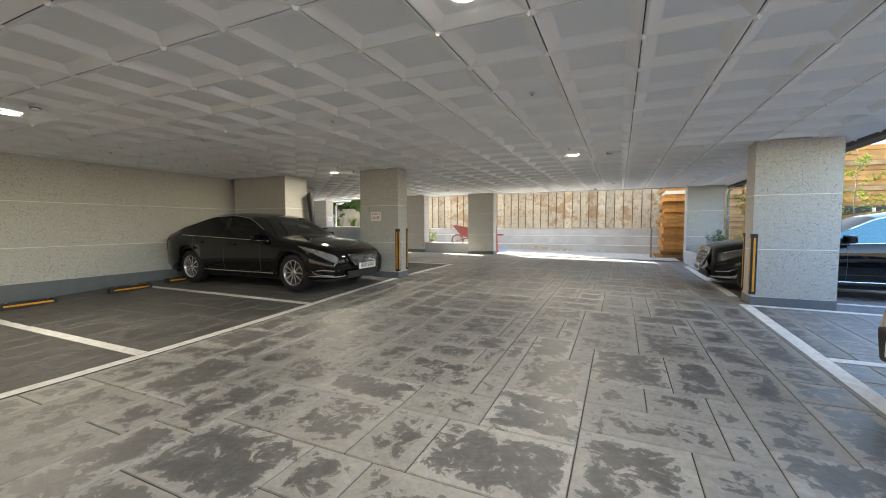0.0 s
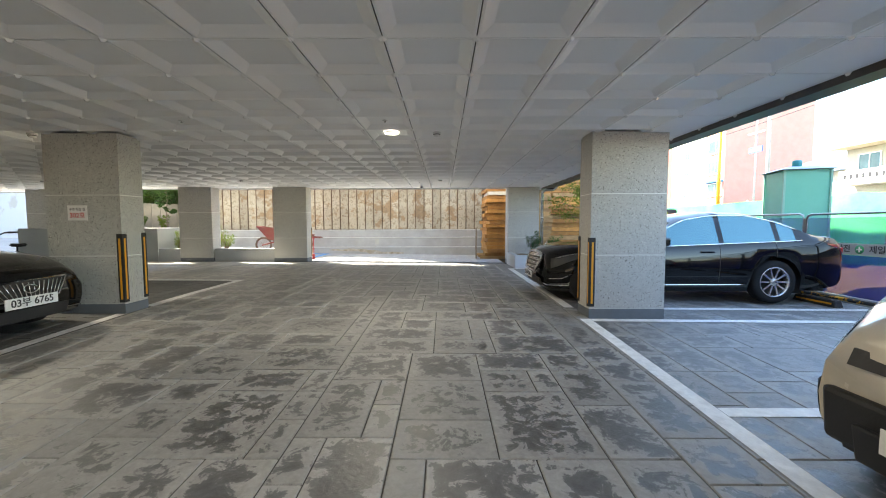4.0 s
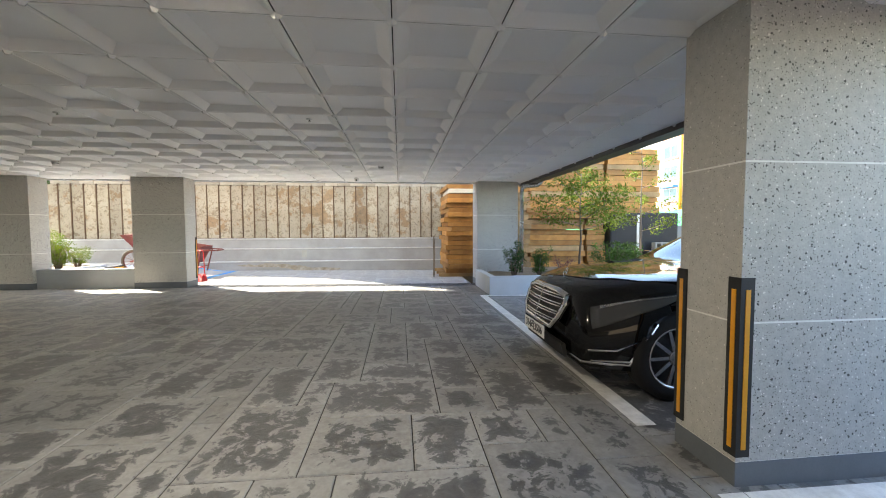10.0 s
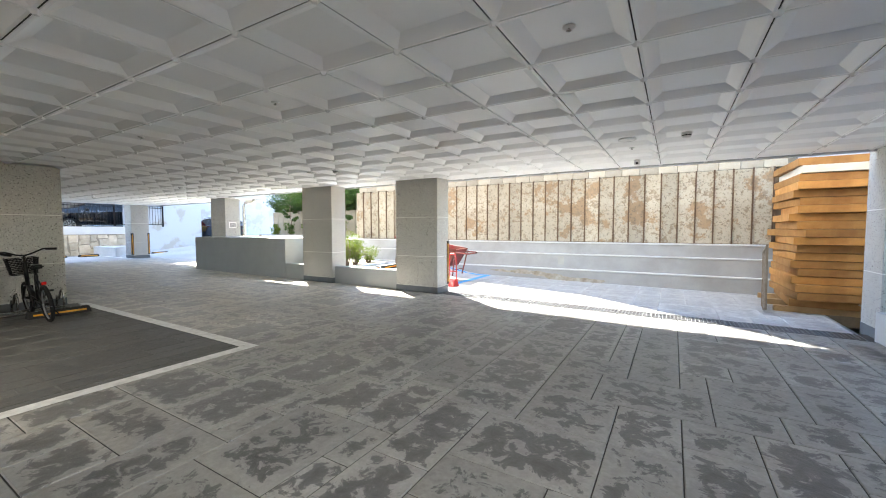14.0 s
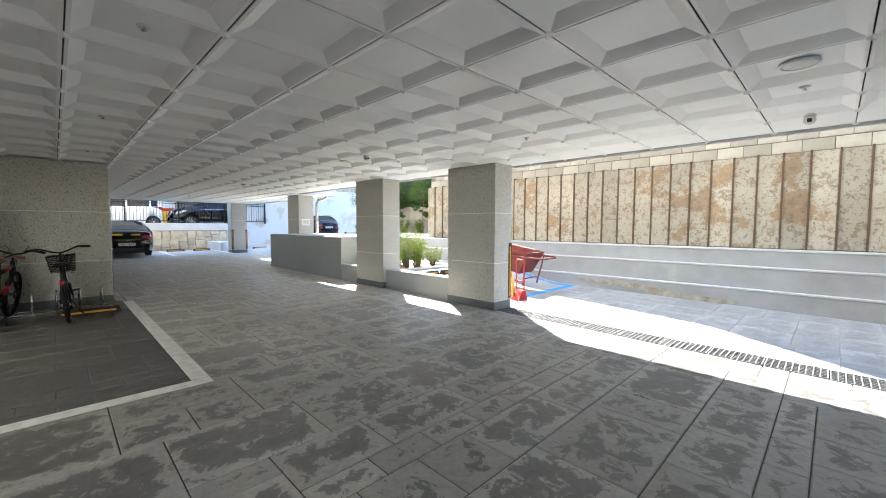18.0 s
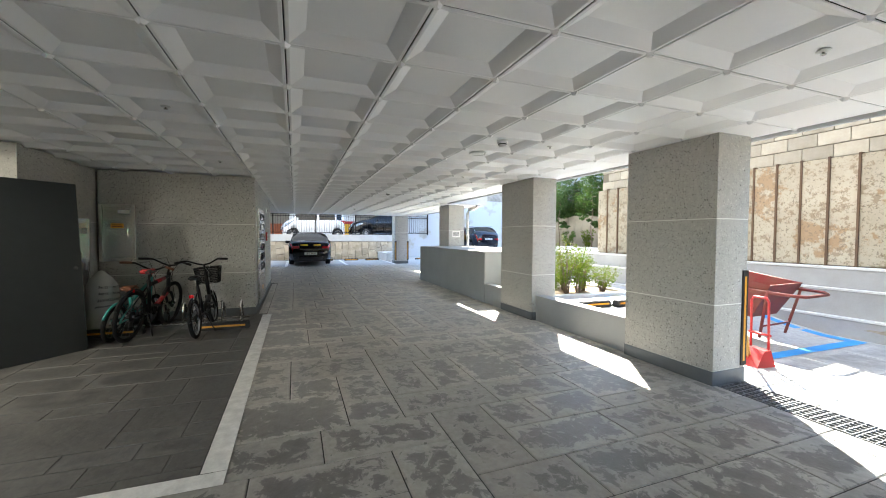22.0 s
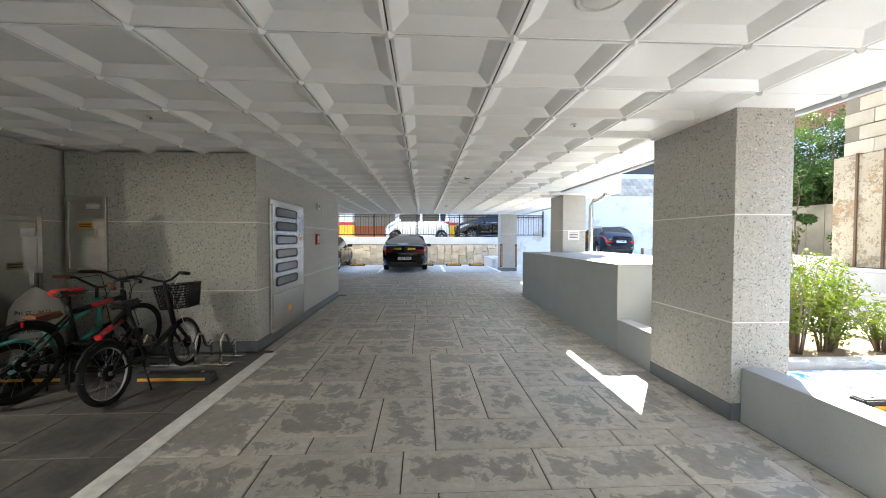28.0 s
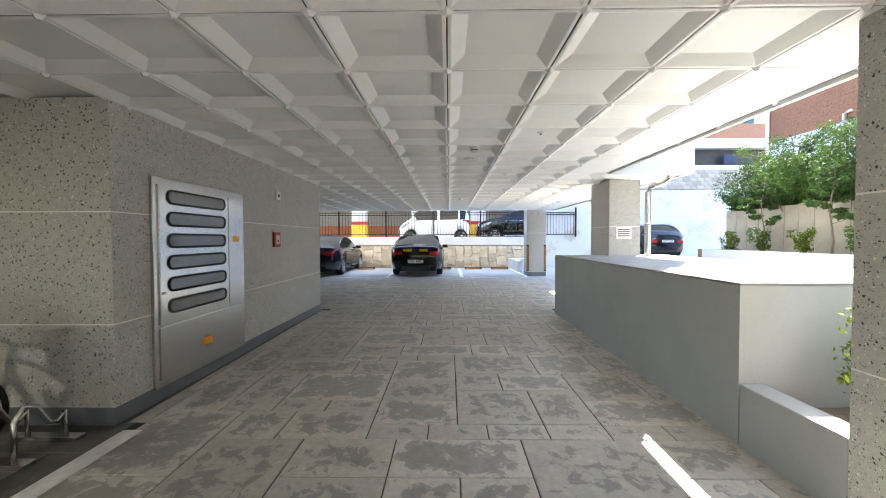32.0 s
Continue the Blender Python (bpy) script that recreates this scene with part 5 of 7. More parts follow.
rack = thing("bicycle_rack", -8.92, 9.5, floor_z(-8.9, 9.5) + 0.003, "low stainless steel bicycle rack of bent tubes on a base rail", "bicycle rack")
part("base_rail", boxes((-0.2, -0.12, -1.0, 0.5, 0, 0.03), (0.12, 0.2, -1.0, 0.5, 0, 0.03), bevel=0.004), STEEL, rack)
for k in range(6):
    yy = -0.9 + k * 0.26
    part("hoop", tube(bmesh.new(), [(0.16, yy, 0.02), (0.15, yy, 0.26), (0.1, yy, 0.33), (0.02, yy, 0.3), (-0.05, yy, 0.17), (-0.1, yy, 0.15), (-0.15, yy, 0.2), (-0.16, yy, 0.02)], 0.016, 8), STEEL, rack)

# ---- stair core fittings ----
WALL_Y = 10.075
mail = thing("mailbox_panel", -10.31, WALL_Y + 0.001, 0.36, "brushed stainless steel mailbox panel with six oval windows", "mailbox")
part("frame", boxes((-0.69, 0.69, 0, 0.03, 0, 1.74), bevel=0.006), STEEL, mail)
door_p = part("door", boxes((-0.35, 0.64, 0.0305, 0.045, 0.52, 1.68), bevel=0.005), STEEL, mail)
part("lower_door", boxes((-0.64, 0.64, 0.0305, 0.043, 0.06, 0.5), bevel=0.005), STEEL, mail)
part("side_panel", boxes((-0.64, -0.37, 0.0305, 0.042, 0.52, 1.68), bevel=0.005), STEEL, mail)
for k in range(6):
    zc = 0.66 + k * 0.185
    b = bmesh.new()
    pts = [(0.13 + 0.36 * sx + 0.055 * math.cos(a), 0.05, zc + 0.055 * math.sin(a)) for sx, a in [(1, -math.pi / 2 + q * math.pi / 8) for q in range(9)] + [(-1, math.pi / 2 + q * math.pi / 8) for q in range(9)]]
    tube(b, pts + pts[:1], 0.01, 6, cap=False)
    slot = part("slot_gasket", b, BLACK_RUBBER, mail, "black rubber gasket")
    b = bmesh.new()
    b.faces.new([b.verts.new((p[0], 0.0475, p[2])) for p in pts])
    part("window", b, mat("grey_acrylic", (0.22, 0.23, 0.24), 0.15), slot, "grey acrylic window")
part("sticker", boxes((-0.56, -0.44, 0.0425, 0.0445, 1.2, 1.26)), ORANGE, mail, "orange sticker")
part("sticker", boxes((-0.05, 0.1, 0.0435, 0.0455, 0.2, 0.28)), ORANGE, mail, "orange sticker")
part("lock", lathe(bmesh.new(), [(0.012, 0), (0.012, 0.012), (0.0001, 0.014)], 12, pose(0.6, 0.044, 0.78, -90)), CHROME, mail)
box_r = thing("fire_call_box", -11.89, WALL_Y + 0.001, 1.48, "small red fire alarm call box on the wall", "alarm box")
part("case", boxes((-0.09, 0.09, 0, 0.035, 0, 0.2), bevel=0.006), RED, box_r)
part("window", boxes((-0.055, 0.055, 0.0355, 0.038, 0.04, 0.16)), PAPER, box_r, "white label panel")
part("button", lathe(bmesh.new(), [(0.02, 0), (0.02, 0.008), (0.0001, 0.01)], 12, pose(0, 0.038, 0.08, -90)), RED_INK, box_r)
sw = thing("wall_sensor", -11.95, WALL_Y + 0.001, 2.13, "small white plastic wall sensor", "sensor")
part("case", boxes((-0.06, 0.06, 0, 0.03, 0, 0.12), bevel=0.006), WHITE, sw)
part("eye", lathe(bmesh.new(), [(0.022, 0), (0.02, 0.01), (0.0001, 0.012)], 12, pose(0, 0.03, 0.06, -90)), GAP, sw, "dark sensor eye")

WALL_X = -9.27
BRASS = mat("dark_brass_plate", (0.25, 0.2, 0.12), 0.35, metal=0.8)


def steel_door(y0, y1, z0, z1, label, face="x"):
    m = pose(WALL_X + 0.001, (y0 + y1) / 2, z0, 0, 0, 90) if face == "x" else pose((y0 + y1) / 2, 7.901, z0, 0, 0, 180)
    ob = tagged(new("service_door"), label, "door")
    ob.matrix_world = m
    w, h = (y1 - y0) / 2, z1 - z0
    part("frame", boxes((-w, -w + 0.05, -0.035, 0, 0, h), (w - 0.05, w, -0.035, 0, 0, h), (-w + 0.05, w - 0.05, -0.035, 0, h - 0.06, h), (-w + 0.05, w - 0.05, -0.045, 0, 0, 0.06), bevel=0.004), STEEL, ob)
    part("leaf", boxes((-w + 0.053, w - 0.053, -0.028, 0, 0.063, h - 0.063), bevel=0.004), STEEL, ob)
    part("handle", boxes((w - 0.12, w - 0.09, -0.05, -0.029, h * 0.45, h * 0.58), bevel=0.006), CHROME, ob)
    part("sticker", boxes((-0.08, 0.08, -0.031, -0.029, h * 0.585, h * 0.585 + 0.07)), ORANGE if face == "x" else BRASS, ob, "orange notice" if face == "x" else "dark brass plate")
    part("lettering", boxes((-0.065, 0.065, -0.0335, -0.0315, h * 0.585 + 0.042, h * 0.585 + 0.054), (-0.065, 0.065, -0.0335, -0.0315, h * 0.585 + 0.016, h * 0.585 + 0.028)), INK, ob)
    part("label", boxes((w - 0.22, w - 0.07, -0.031, -0.029, h * 0.84, h * 0.9)), PAPER, ob, "white label")
    return ob


steel_door(7.94, 8.4, 1.19, 2.07, "brushed stainless steel service hatch set in the core wall")
steel_door(-8.98, -8.41, 0.5, 1.83, "brushed stainless steel cabinet door with a brass plate", "y")

# ---- loose things round the core and the yard ----
door = thing("door_leaf", -7.95, 7.98, floor_z(-8, 8) + 0.004, "charcoal grey steel door leaf leaning against the pier wall", "door leaf")
door.matrix_world = pose(-7.36, 8.07, floor_z(-7.36, 8.07) + 0.004, 5, 0, -42)
part("panel", boxes((-0.47, 0.47, -0.02, 0.02, 0, 1.98), bevel=0.006), DARKDOOR, door)
part("edge_strip", boxes((0.471, 0.476, -0.018, 0.018, 0.01, 1.97)), DARKDOOR, door)
part("lock_hole", lathe(bmesh.new(), [(0.022, 0), (0.022, 0.004), (0.0001, 0.004)], 14, pose(0.0 - 0.41, 0.0205, 0.98, -90)), GAP, door)


def sack():
    ob = thing("salt_sack", -8.62, 8.2, floor_z(-8.9, 8.2) + 0.004, "white woven sack with printed black lettering standing by the wall", "sack", rz=20)
    b = bmesh.new()
    prof = [(0.2, 0.0), (0.25, 0.04), (0.265, 0.2), (0.26, 0.4), (0.25, 0.55), (0.23, 0.66), (0.17, 0.76), (0.08, 0.83), (0.04, 0.86), (0.0001, 0.87)]
    lathe(b, prof, 22)
    for v in b.verts:
        v.co.y *= 0.72
        v.co += Vector((0.016 * math.sin(9 * v.co.z + v.co.x * 12), 0.012 * math.sin(14 * v.co.z + v.co.x * 20), 0))
    part("bag", b, mat("woven_polypropylene", (0.62, 0.61, 0.58), 0.6, col2=(0.5, 0.49, 0.46), scale=5, bump=0.4, bscale=90), ob)
    for k, (t, s) in enumerate((("CALCIUM CHLORIDE", 0.034), ("DIHYDRATE", 0.05), ("N.W. : 25.0kg", 0.042), ("G.W. : 25.1kg", 0.042))):
        w = writing(t, s, 0, 0, 0, 90, 0, INK, None, "lettering")
        w.parent = ob
        w.matrix_basis = pose(0.245, 0.075, 0.4 + 0.085 * k, 90, 0, 110) @ pose(0, 0, 0, 0, 0, 180)
    return ob


sack()
# paper notices on the columns
for x, y, z, rz, txt in ((-4.92, 7.28, 1.55, 0, True), (-13.199, 15.45, 1.68, 90, False)):
    nt = tagged(new("paper_notice"), "white paper notice with red number taped to a column" if txt else "white paper notice taped to a column", "notice")
    nt.matrix_world = pose(x, y, z, 0, 0, rz)
    part("sheet", boxes((-0.13, 0.13, -0.004, -0.001, -0.1, 0.1)), PAPER, nt)
    if txt:
        for t, s, zz, m2 in (("구경 하는 집", 0.042, 0.045, INK), ("302호", 0.085, -0.035, RED_INK)):
            w = writing(t, s, 0, 0, 0, 90, 0, m2, None, "lettering", 0.0005)
            w.parent = nt
            w.matrix_basis = pose(0, -0.006, zz, 90, 0, 0)
    else:
        part("lettering", boxes(*[(-0.1, 0.1, -0.006, -0.0045, -0.06 + k * 0.035, -0.045 + k * 0.035) for k in range(4)]), INK, nt)

dp = thing("dustpan", -4.63, 15.42, yard_z(-4.6, 15.5) + 0.003, "red plastic long-handled dustpan standing by the column", "dustpan", rz=-10)
b = bmesh.new()
bm_box(b, -0.13, 0.13, -0.12, 0.12, 0, 0.17)
for v in b.verts:
    if v.co.z > 0.1:
        v.co.x *= 0.72
        v.co.y = v.co.y * 0.35 + 0.06
part("pan", b, RED, dp)
part("handle_frame", tube(bmesh.new(), [(-0.1, 0.06, 0.18), (-0.095, 0.05, 0.7), (-0.07, 0.05, 0.74), (0.07, 0.05, 0.74), (0.095, 0.05, 0.7), (0.1, 0.06, 0.18)], 0.013, 8), RED, dp)
part("cross_bar", tube(bmesh.new(), [(-0.12, 0.055, 0.34), (0.12, 0.055, 0.34)], 0.013, 8), RED, dp)
broom = thing("broom", -4.72, 15.28, yard_z(-4.5, 15.2) + 0.003, "straw-coloured upright broom leaning by the dustpan", "broom")
part("stick", tube(bmesh.new(), [(0.02, 0.1, 0.3), (-0.06, -0.1, 1.05)], 0.014, 8), WOOD2, broom)
b = bmesh.new()
for k in range(60):
    a, rr = random.uniform(0, math.tau), random.uniform(0.01, 0.05)
    tube(b, [(0.03 + rr * math.cos(a), 0.12 + rr * math.sin(a), random.uniform(0, 0.02)), (0.01 + 0.3 * rr * math.cos(a), 0.07 + 0.3 * rr * math.sin(a), 0.46)], 0.005, 4)
part("bristles", b, mat("straw", (0.6, 0.38, 0.13), 0.8, fine=0.3), broom)


def barrow():
    x, y = -5.82, 16.45
    ob = thing("wheelbarrow", x, y, yard_z(x, y) + 0.003, "dirty dark red wheelbarrow with a spoked wheel and tube handles", "wheelbarrow", rz=4)
    b = bmesh.new()
    lo = [b.verts.new(p) for p in ((-0.6, -0.24, 0.52), (0.66, -0.3, 0.24), (0.66, 0.3, 0.24), (-0.6, 0.24, 0.52))]
    hi = [b.verts.new(p) for p in ((-0.98, -0.34, 1.0), (0.9, -0.38, 0.68), (0.9, 0.38, 0.68), (-0.98, 0.34, 1.0))]
    inn = [b.verts.new(v.co * 0.97 + Vector((0, 0, 0.02))) for v in hi]
    bot = [b.verts.new(v.co + Vector((0, 0, 0.02))) for v in lo]
    b.faces.new(lo[::-1])
    for k in range(4):
        j = (k + 1) % 4
        b.faces.new((lo[k], lo[j], hi[j], hi[k]))
        b.faces.new((hi[k], hi[j], inn[j], inn[k]))
        b.faces.new((inn[k], inn[j], bot[j], bot[k]))
    b.faces.new(bot)
    part("tub", b, BARROW_RED, ob)
    for s in (-1, 1):
        part("handle", tube(bmesh.new(), [(-0.85, s * 0.16, 0.31), (-0.3, s * 0.24, 0.45), (0.4, s * 0.385, 0.62), (1.12, s * 0.385, 0.58), (1.2, s * 0.25, 0.57)], 0.019, 8), BARROW_RED, ob)
        part("leg", tube(bmesh.new(), [(0.88, s * 0.395, 0.62), (0.76, s * 0.3, 0.0)], 0.018, 8), BARROW_RED, ob)
    part("handle_bar", tube(bmesh.new(), [(1.2, -0.25, 0.57), (1.2, 0.25, 0.57)], 0.019, 8), BARROW_RED, ob)
    part("leg_brace", tube(bmesh.new(), [(0.79, -0.315, 0.15), (0.79, 0.315, 0.15)], 0.012, 8), BARROW_RED, ob)
    w = new("wheel")
    w.parent = ob
    w.location = (-0.85, 0, 0.31)
    part("tyre", ring(bmesh.new(), 0.27, 0.032), mat("muddy_tyre", (0.12, 0.09, 0.07), 0.9, bump=0.4), w)
    sp = ring(bmesh.new(), 0.24, 0.012, n=6)
    for k in range(14):
        a = k * math.tau / 14
        tube(sp, [(0.015 * math.cos(a), 0.03 * (-1) ** k, 0.015 * math.sin(a)), (0.24 * math.cos(a), 0, 0.24 * math.sin(a))], 0.004, 4)
    tube(sp, [(0, -0.17, 0), (0, 0.17, 0)], 0.016, 8)
    part("spokes", sp, BARROW_RED, w)


barrow()


# ---- plants ----
def leaf_mesh(name, clumps, n, size, material, seed, droop=0.0):
    """n small folded leaves scattered through ellipsoid clumps (x, y, z, rx, ry, rz)."""
    rng = np.random.default_rng(seed)
    w = np.array([c[3] * c[4] * c[5] for c in clumps]) ** 0.6
    which = rng.choice(len(clumps), n, p=w / w.sum())
    c = np.array(clumps, float)[which]
    d = rng.normal(size=(n, 3))
    d /= np.linalg.norm(d, axis=1)[:, None]
    pos = c[:, :3] + d * c[:, 3:] * (rng.random((n, 1)) ** 0.45)
    a = rng.normal(size=(n, 3))
    a[:, 2] -= droop
    a /= np.linalg.norm(a, axis=1)[:, None]
    b = np.cross(a, rng.normal(size=(n, 3)))
    b /= np.linalg.norm(b, axis=1)[:, None]
    s = size * rng.uniform(0.6, 1.3, (n, 1))
    v = np.stack([pos - a * s, pos + b * s * 0.42, pos + a * s, pos - b * s * 0.42], 1).reshape(-1, 3)
    me = bpy.data.meshes.new(name)
    me.from_pydata(v.tolist(), [], [(4 * i, 4 * i + 1, 4 * i + 2, 4 * i + 3) for i in range(n)])
    me.materials.append(material)
    return me


def shrub(name, x, y, z, h, r, n, material, label, seed, stems=7, size=0.03, category="shrub", group="shrubs"):
    ob = thing(name, x, y, z, label, category, group)
    rng = random.Random(seed)
    b, clumps = bmesh.new(), []
    for k in range(stems):
        a, lean, hh = rng.uniform(0, math.tau), rng.uniform(0.25, 1.0) * r, h * rng.uniform(0.6, 1.0)
        tip = (lean * math.cos(a), lean * math.sin(a), hh)
        tube(b, [(0.03 * math.cos(a), 0.03 * math.sin(a), -0.03), (tip[0] * 0.4, tip[1] * 0.4, hh * 0.5), tip], [0.012, 0.008, 0.003], 5)
        for q in (0.35, 0.6, 0.8, 1.0):
            clumps.append((tip[0] * q + rng.uniform(-0.05, 0.05), tip[1] * q + rng.uniform(-0.05, 0.05), hh * q, r * 0.3, r * 0.3, h * 0.12))
    part("stem", b, BARK, ob)
    o = new("foliage", leaf_mesh("foliage", clumps, n, size, material, seed))
    o.parent = ob
    return ob


def tree(name, x, y, z, h, first, spread, n, material, label, seed, trunk=0.035, limbs=9, size=0.05, group="planter trees", fluff=1.0):
    ob = thing(name, x, y, z, label, "tree", group)
    rng = random.Random(seed)
    b = bmesh.new()
    pts = [(0.03 * math.sin(k * 1.7 + seed), 0.03 * math.cos(k * 1.3 + seed), h * k / 6) for k in range(7)]
    tube(b, [(0, 0, -0.05)] + pts[1:], [trunk * (1 - 0.8 * k / 6) for k in range(7)], 7)
    clumps = []
    for k in range(limbs):
        zz = first + (h - first) * (k + 0.3) / limbs
        a, ln = k * 2.4 + rng.uniform(-0.4, 0.4), spread * (1 - 0.55 * (zz - first) / max(0.1, h - first)) * rng.uniform(0.7, 1.1)
        tip = Vector((ln * math.cos(a), ln * math.sin(a), zz + 0.32 * ln))
        tube(b, [(0, 0, zz), tip * 0.5 + Vector((0, 0, zz * 0.5 - 0.02)), tip], [trunk * 0.45, trunk * 0.3, 0.004], 5)
        for q in (0.45, 0.7, 0.9, 1.05):
            p = Vector((0, 0, zz)).lerp(tip, q)
            clumps.append((p.x + rng.uniform(-0.06, 0.06), p.y + rng.uniform(-0.06, 0.06), p.z + rng.uniform(-0.04, 0.08), ln * 0.24 * fluff, ln * 0.24 * fluff, ln * 0.13 * fluff ** 2))
    part("trunk", b, BARK, ob)
    o = new("crown", leaf_mesh("crown", clumps, n, size, material, seed, 0.5))
    o.parent = ob
    return ob


# planter beside the timber column
pl = thing("planter", 4.5, 14.3, 0.1, "pale grey rendered raised planter filled with soil", "planter")
part("front_wall", boxes((-2.55, 2.6, -1.25, -1.11, -0.1, 0.41), bevel=0.008), WHITER, pl)
part("side_wall", boxes((-2.55, -2.41, -1.105, 0.2, -0.1, 0.41), bevel=0.008), WHITER, pl)
part("end_wall", boxes((2.46, 2.6, -1.105, 1.2, -0.1, 0.41), bevel=0.008), WHITER, pl)
part("soil", sheet(-2.42, 2.47, -1.12, 1.2, 0.12, lambda x, y: 0.34 + 0.05 * noise.noise((x * 3, y * 3, 0))), SOIL, pl, "dark planting soil")
SZ = 0.43
shrub("shrub", 2.6, 13.55, SZ, 0.72, 0.26, 1500, LEAF_D, "dark green needle shrub in the planter", 3, 9, 0.022)
shrub("shrub", 3.12, 13.5, SZ, 0.6, 0.3, 1500, LEAF, "grey-green bushy shrub in the planter", 4, 9, 0.022)
shrub("shrub", 4.9, 13.7, SZ, 0.75, 0.5, 2000, LEAF, "dense green shrub under the young tree", 5, 10, 0.03)
shrub("shrub", 5.6, 13.8, SZ, 0.7, 0.4, 1300, LEAF, "dense green shrub under the sparse tree", 8, 10, 0.03)
shrub("shrub", 3.7, 13.7, SZ, 0.42, 0.35, 350, BARROW_RED, "low bare reddish shrub in the planter", 6, 9, 0.02)
tree("tree", 4.28, 14.0, SZ, 2.3, 0.95, 1.15, 4200, LEAF_B, "young maple tree with green lobed leaves in the planter", 11, 0.03, 13, 0.036, "planter trees", 1.5)
tree("tree", 5.75, 14.0, SZ, 2.9, 0.9, 0.75, 1300, LEAF_B, "sparse slender young tree in the planter", 12, 0.03, 10, 0.034, "planter trees", 1.4)

# yard planting
structure("planter_kerb", boxes((-7.87, -7.73, 14.78, 17.0, 0.3, 0.54), (-9.0, -7.875, 16.86, 17.0, 0.3, 0.54), bevel=0.01), mat("granite_kerb", (0.4, 0.4, 0.4), 0.7, fine=0.3, bump=0.2, bscale=70), "pale granite planter kerb", "kerb")
structure("planter_soil", sheet(-9.05, -7.88, 14.6, 16.86, 0.1, lambda x, y: 0.5 + 0.04 * noise.noise((x * 4, y * 4, 1))), SOIL, "bare brown planting soil", "soil")
for k, (x, y, h, r, n) in enumerate(((-8.1, 15.65, 1.05, 0.3, 1500), (-8.25, 16.2, 0.85, 0.36, 2000), (-8.12, 16.55, 0.55, 0.34, 1100), (-8.5, 15.2, 0.65, 0.34, 1200), (-8.68, 14.85, 0.66, 0.28, 1200), (-8.5, 15.9, 0.7, 0.36, 1300), (-8.12, 15.95, 0.7, 0.34, 1500), (-8.1, 15.3, 0.55, 0.3, 900))):
    shrub("shrub", x, y, 0.5, h, r, n, LEAF_Y if k % 2 else LEAF_B, "sunlit yellow-green leafy shrub in the yard planter", 21 + k, 13, 0.022)

# timber
stack = thing("timber_stack", 1.95, 16.85, 0.15, "stack of fresh sawn orange timber boards on bearers", "timber stack")
for k in range(3):
    part("bearer", boxes((-0.7, 0.7, -0.75 + k * 0.7, -0.65 + k * 0.7, 0, 0.1), bevel=0.006), WOOD2, stack)
for k in range(19):
    wide = random.uniform(0.42, 0.5)
    o = part("board", boxes((-wide, wide, -0.85, 0.85, 0.002, 0.122), bevel=0.007), WOOD if k != 17 else mat("bleached_board", (0.62, 0.58, 0.5), 0.7), stack)
    o.matrix_basis = pose(random.uniform(-0.05, 0.03), random.uniform(-0.06, 0.06), 0.104 + k * 0.128, 0, 0, random.uniform(-3.5, 3.5) if k != 9 else 7)
grid = thing("steel_grating", 1.12, 16.2, 0.17, "rusty perforated steel panel leaning on the timber", "grating")
grid.matrix_world = pose(1.1, 16.0, 0.17, 0, 10, 84)
b = boxes((-0.45, -0.42, -0.015, 0.015, 0, 1.05), (0.42, 0.45, -0.015, 0.015, 0, 1.05), (-0.42, 0.42, -0.015, 0.015, 0, 0.03), (-0.42, 0.42, -0.015, 0.015, 1.02, 1.05))
for k in range(14):
    bm_box(b, -0.39 + k * 0.06, -0.37 + k * 0.06, -0.006, 0.006, 0.03, 1.02)
for k in range(17):
    bm_box(b, -0.42, 0.42, -0.004, 0.004, 0.06 + k * 0.057, 0.075 + k * 0.057)
part("panel", b, mat("rusty_grey_steel", (0.22, 0.19, 0.15), 0.7, col2=(0.12, 0.07, 0.04), scale=8), grid)
big = thing("timber_pile", 5.6, 17.0, -0.1, "tall pile of long sawn timbers beyond the planter", "timber pile")
for k in range(24):
    z0 = 0.15 + k * 0.155
    spans = [(-1.75, 0.45, 0.8), (0.5, 2.1, 0.8)] if k > 12 else [(-1.75, -0.1, 0.7), (-0.05, 0.5, 0.75)]
    if k in (11, 12):
        spans = [(-1.8, 2.15, 0.85)]
    for a, c, dpt in spans:
        o = part("timber", boxes((a, c, -dpt, 0.6, 0, 0.145), bevel=0.008), WOOD if k % 5 else WOOD2, big)
        o.matrix_basis = pose(random.uniform(-0.05, 0.05), random.uniform(-0.05, 0.05), z0, 0, 0, random.uniform(-1, 1))
crate = thing("covered_crate", 7.3, 16.6, -0.1, "black tarpaulin covered crate beside the timber", "crate")
part("cover", boxes((-1.1, 1.0, -0.5, 0.6, 0, 2.02), bevel=0.06), BLACK_RUBBER, crate)
part("strap", boxes((-0.3, -0.22, -0.508, -0.502, 0.05, 1.95)), GALV, crate)
side = thing("timber_pile", 3.55, 16.9, -0.1, "pile of timber ends behind the corner column", "timber pile")
for k in range(19):
    part("timber", boxes((-0.3, 0.3, -0.7, 0.7, 0, 0.125), bevel=0.008), WOOD2, side).matrix_basis = pose(random.uniform(-0.06, 0.06), random.uniform(-0.1, 0.1), 0.1 + k * 0.132, 0, 0, random.uniform(-3, 3))
bw = thing("block_wall", 9.2, 16.9, -0.3, "grey concrete garden wall beyond the planter", "wall", kind="structure")
part("body", boxes((-1.4, 6.0, -0.1, 0.1, 0, 1.85), bevel=0.01), mat("grey_rough_concrete", (0.3, 0.29, 0.28), 0.85, scale=2, bump=0.3), bw)
bk = thing("block_pile", 8.2, 15.9, -0.3, "small pile of grey hollow concrete blocks", "block pile")
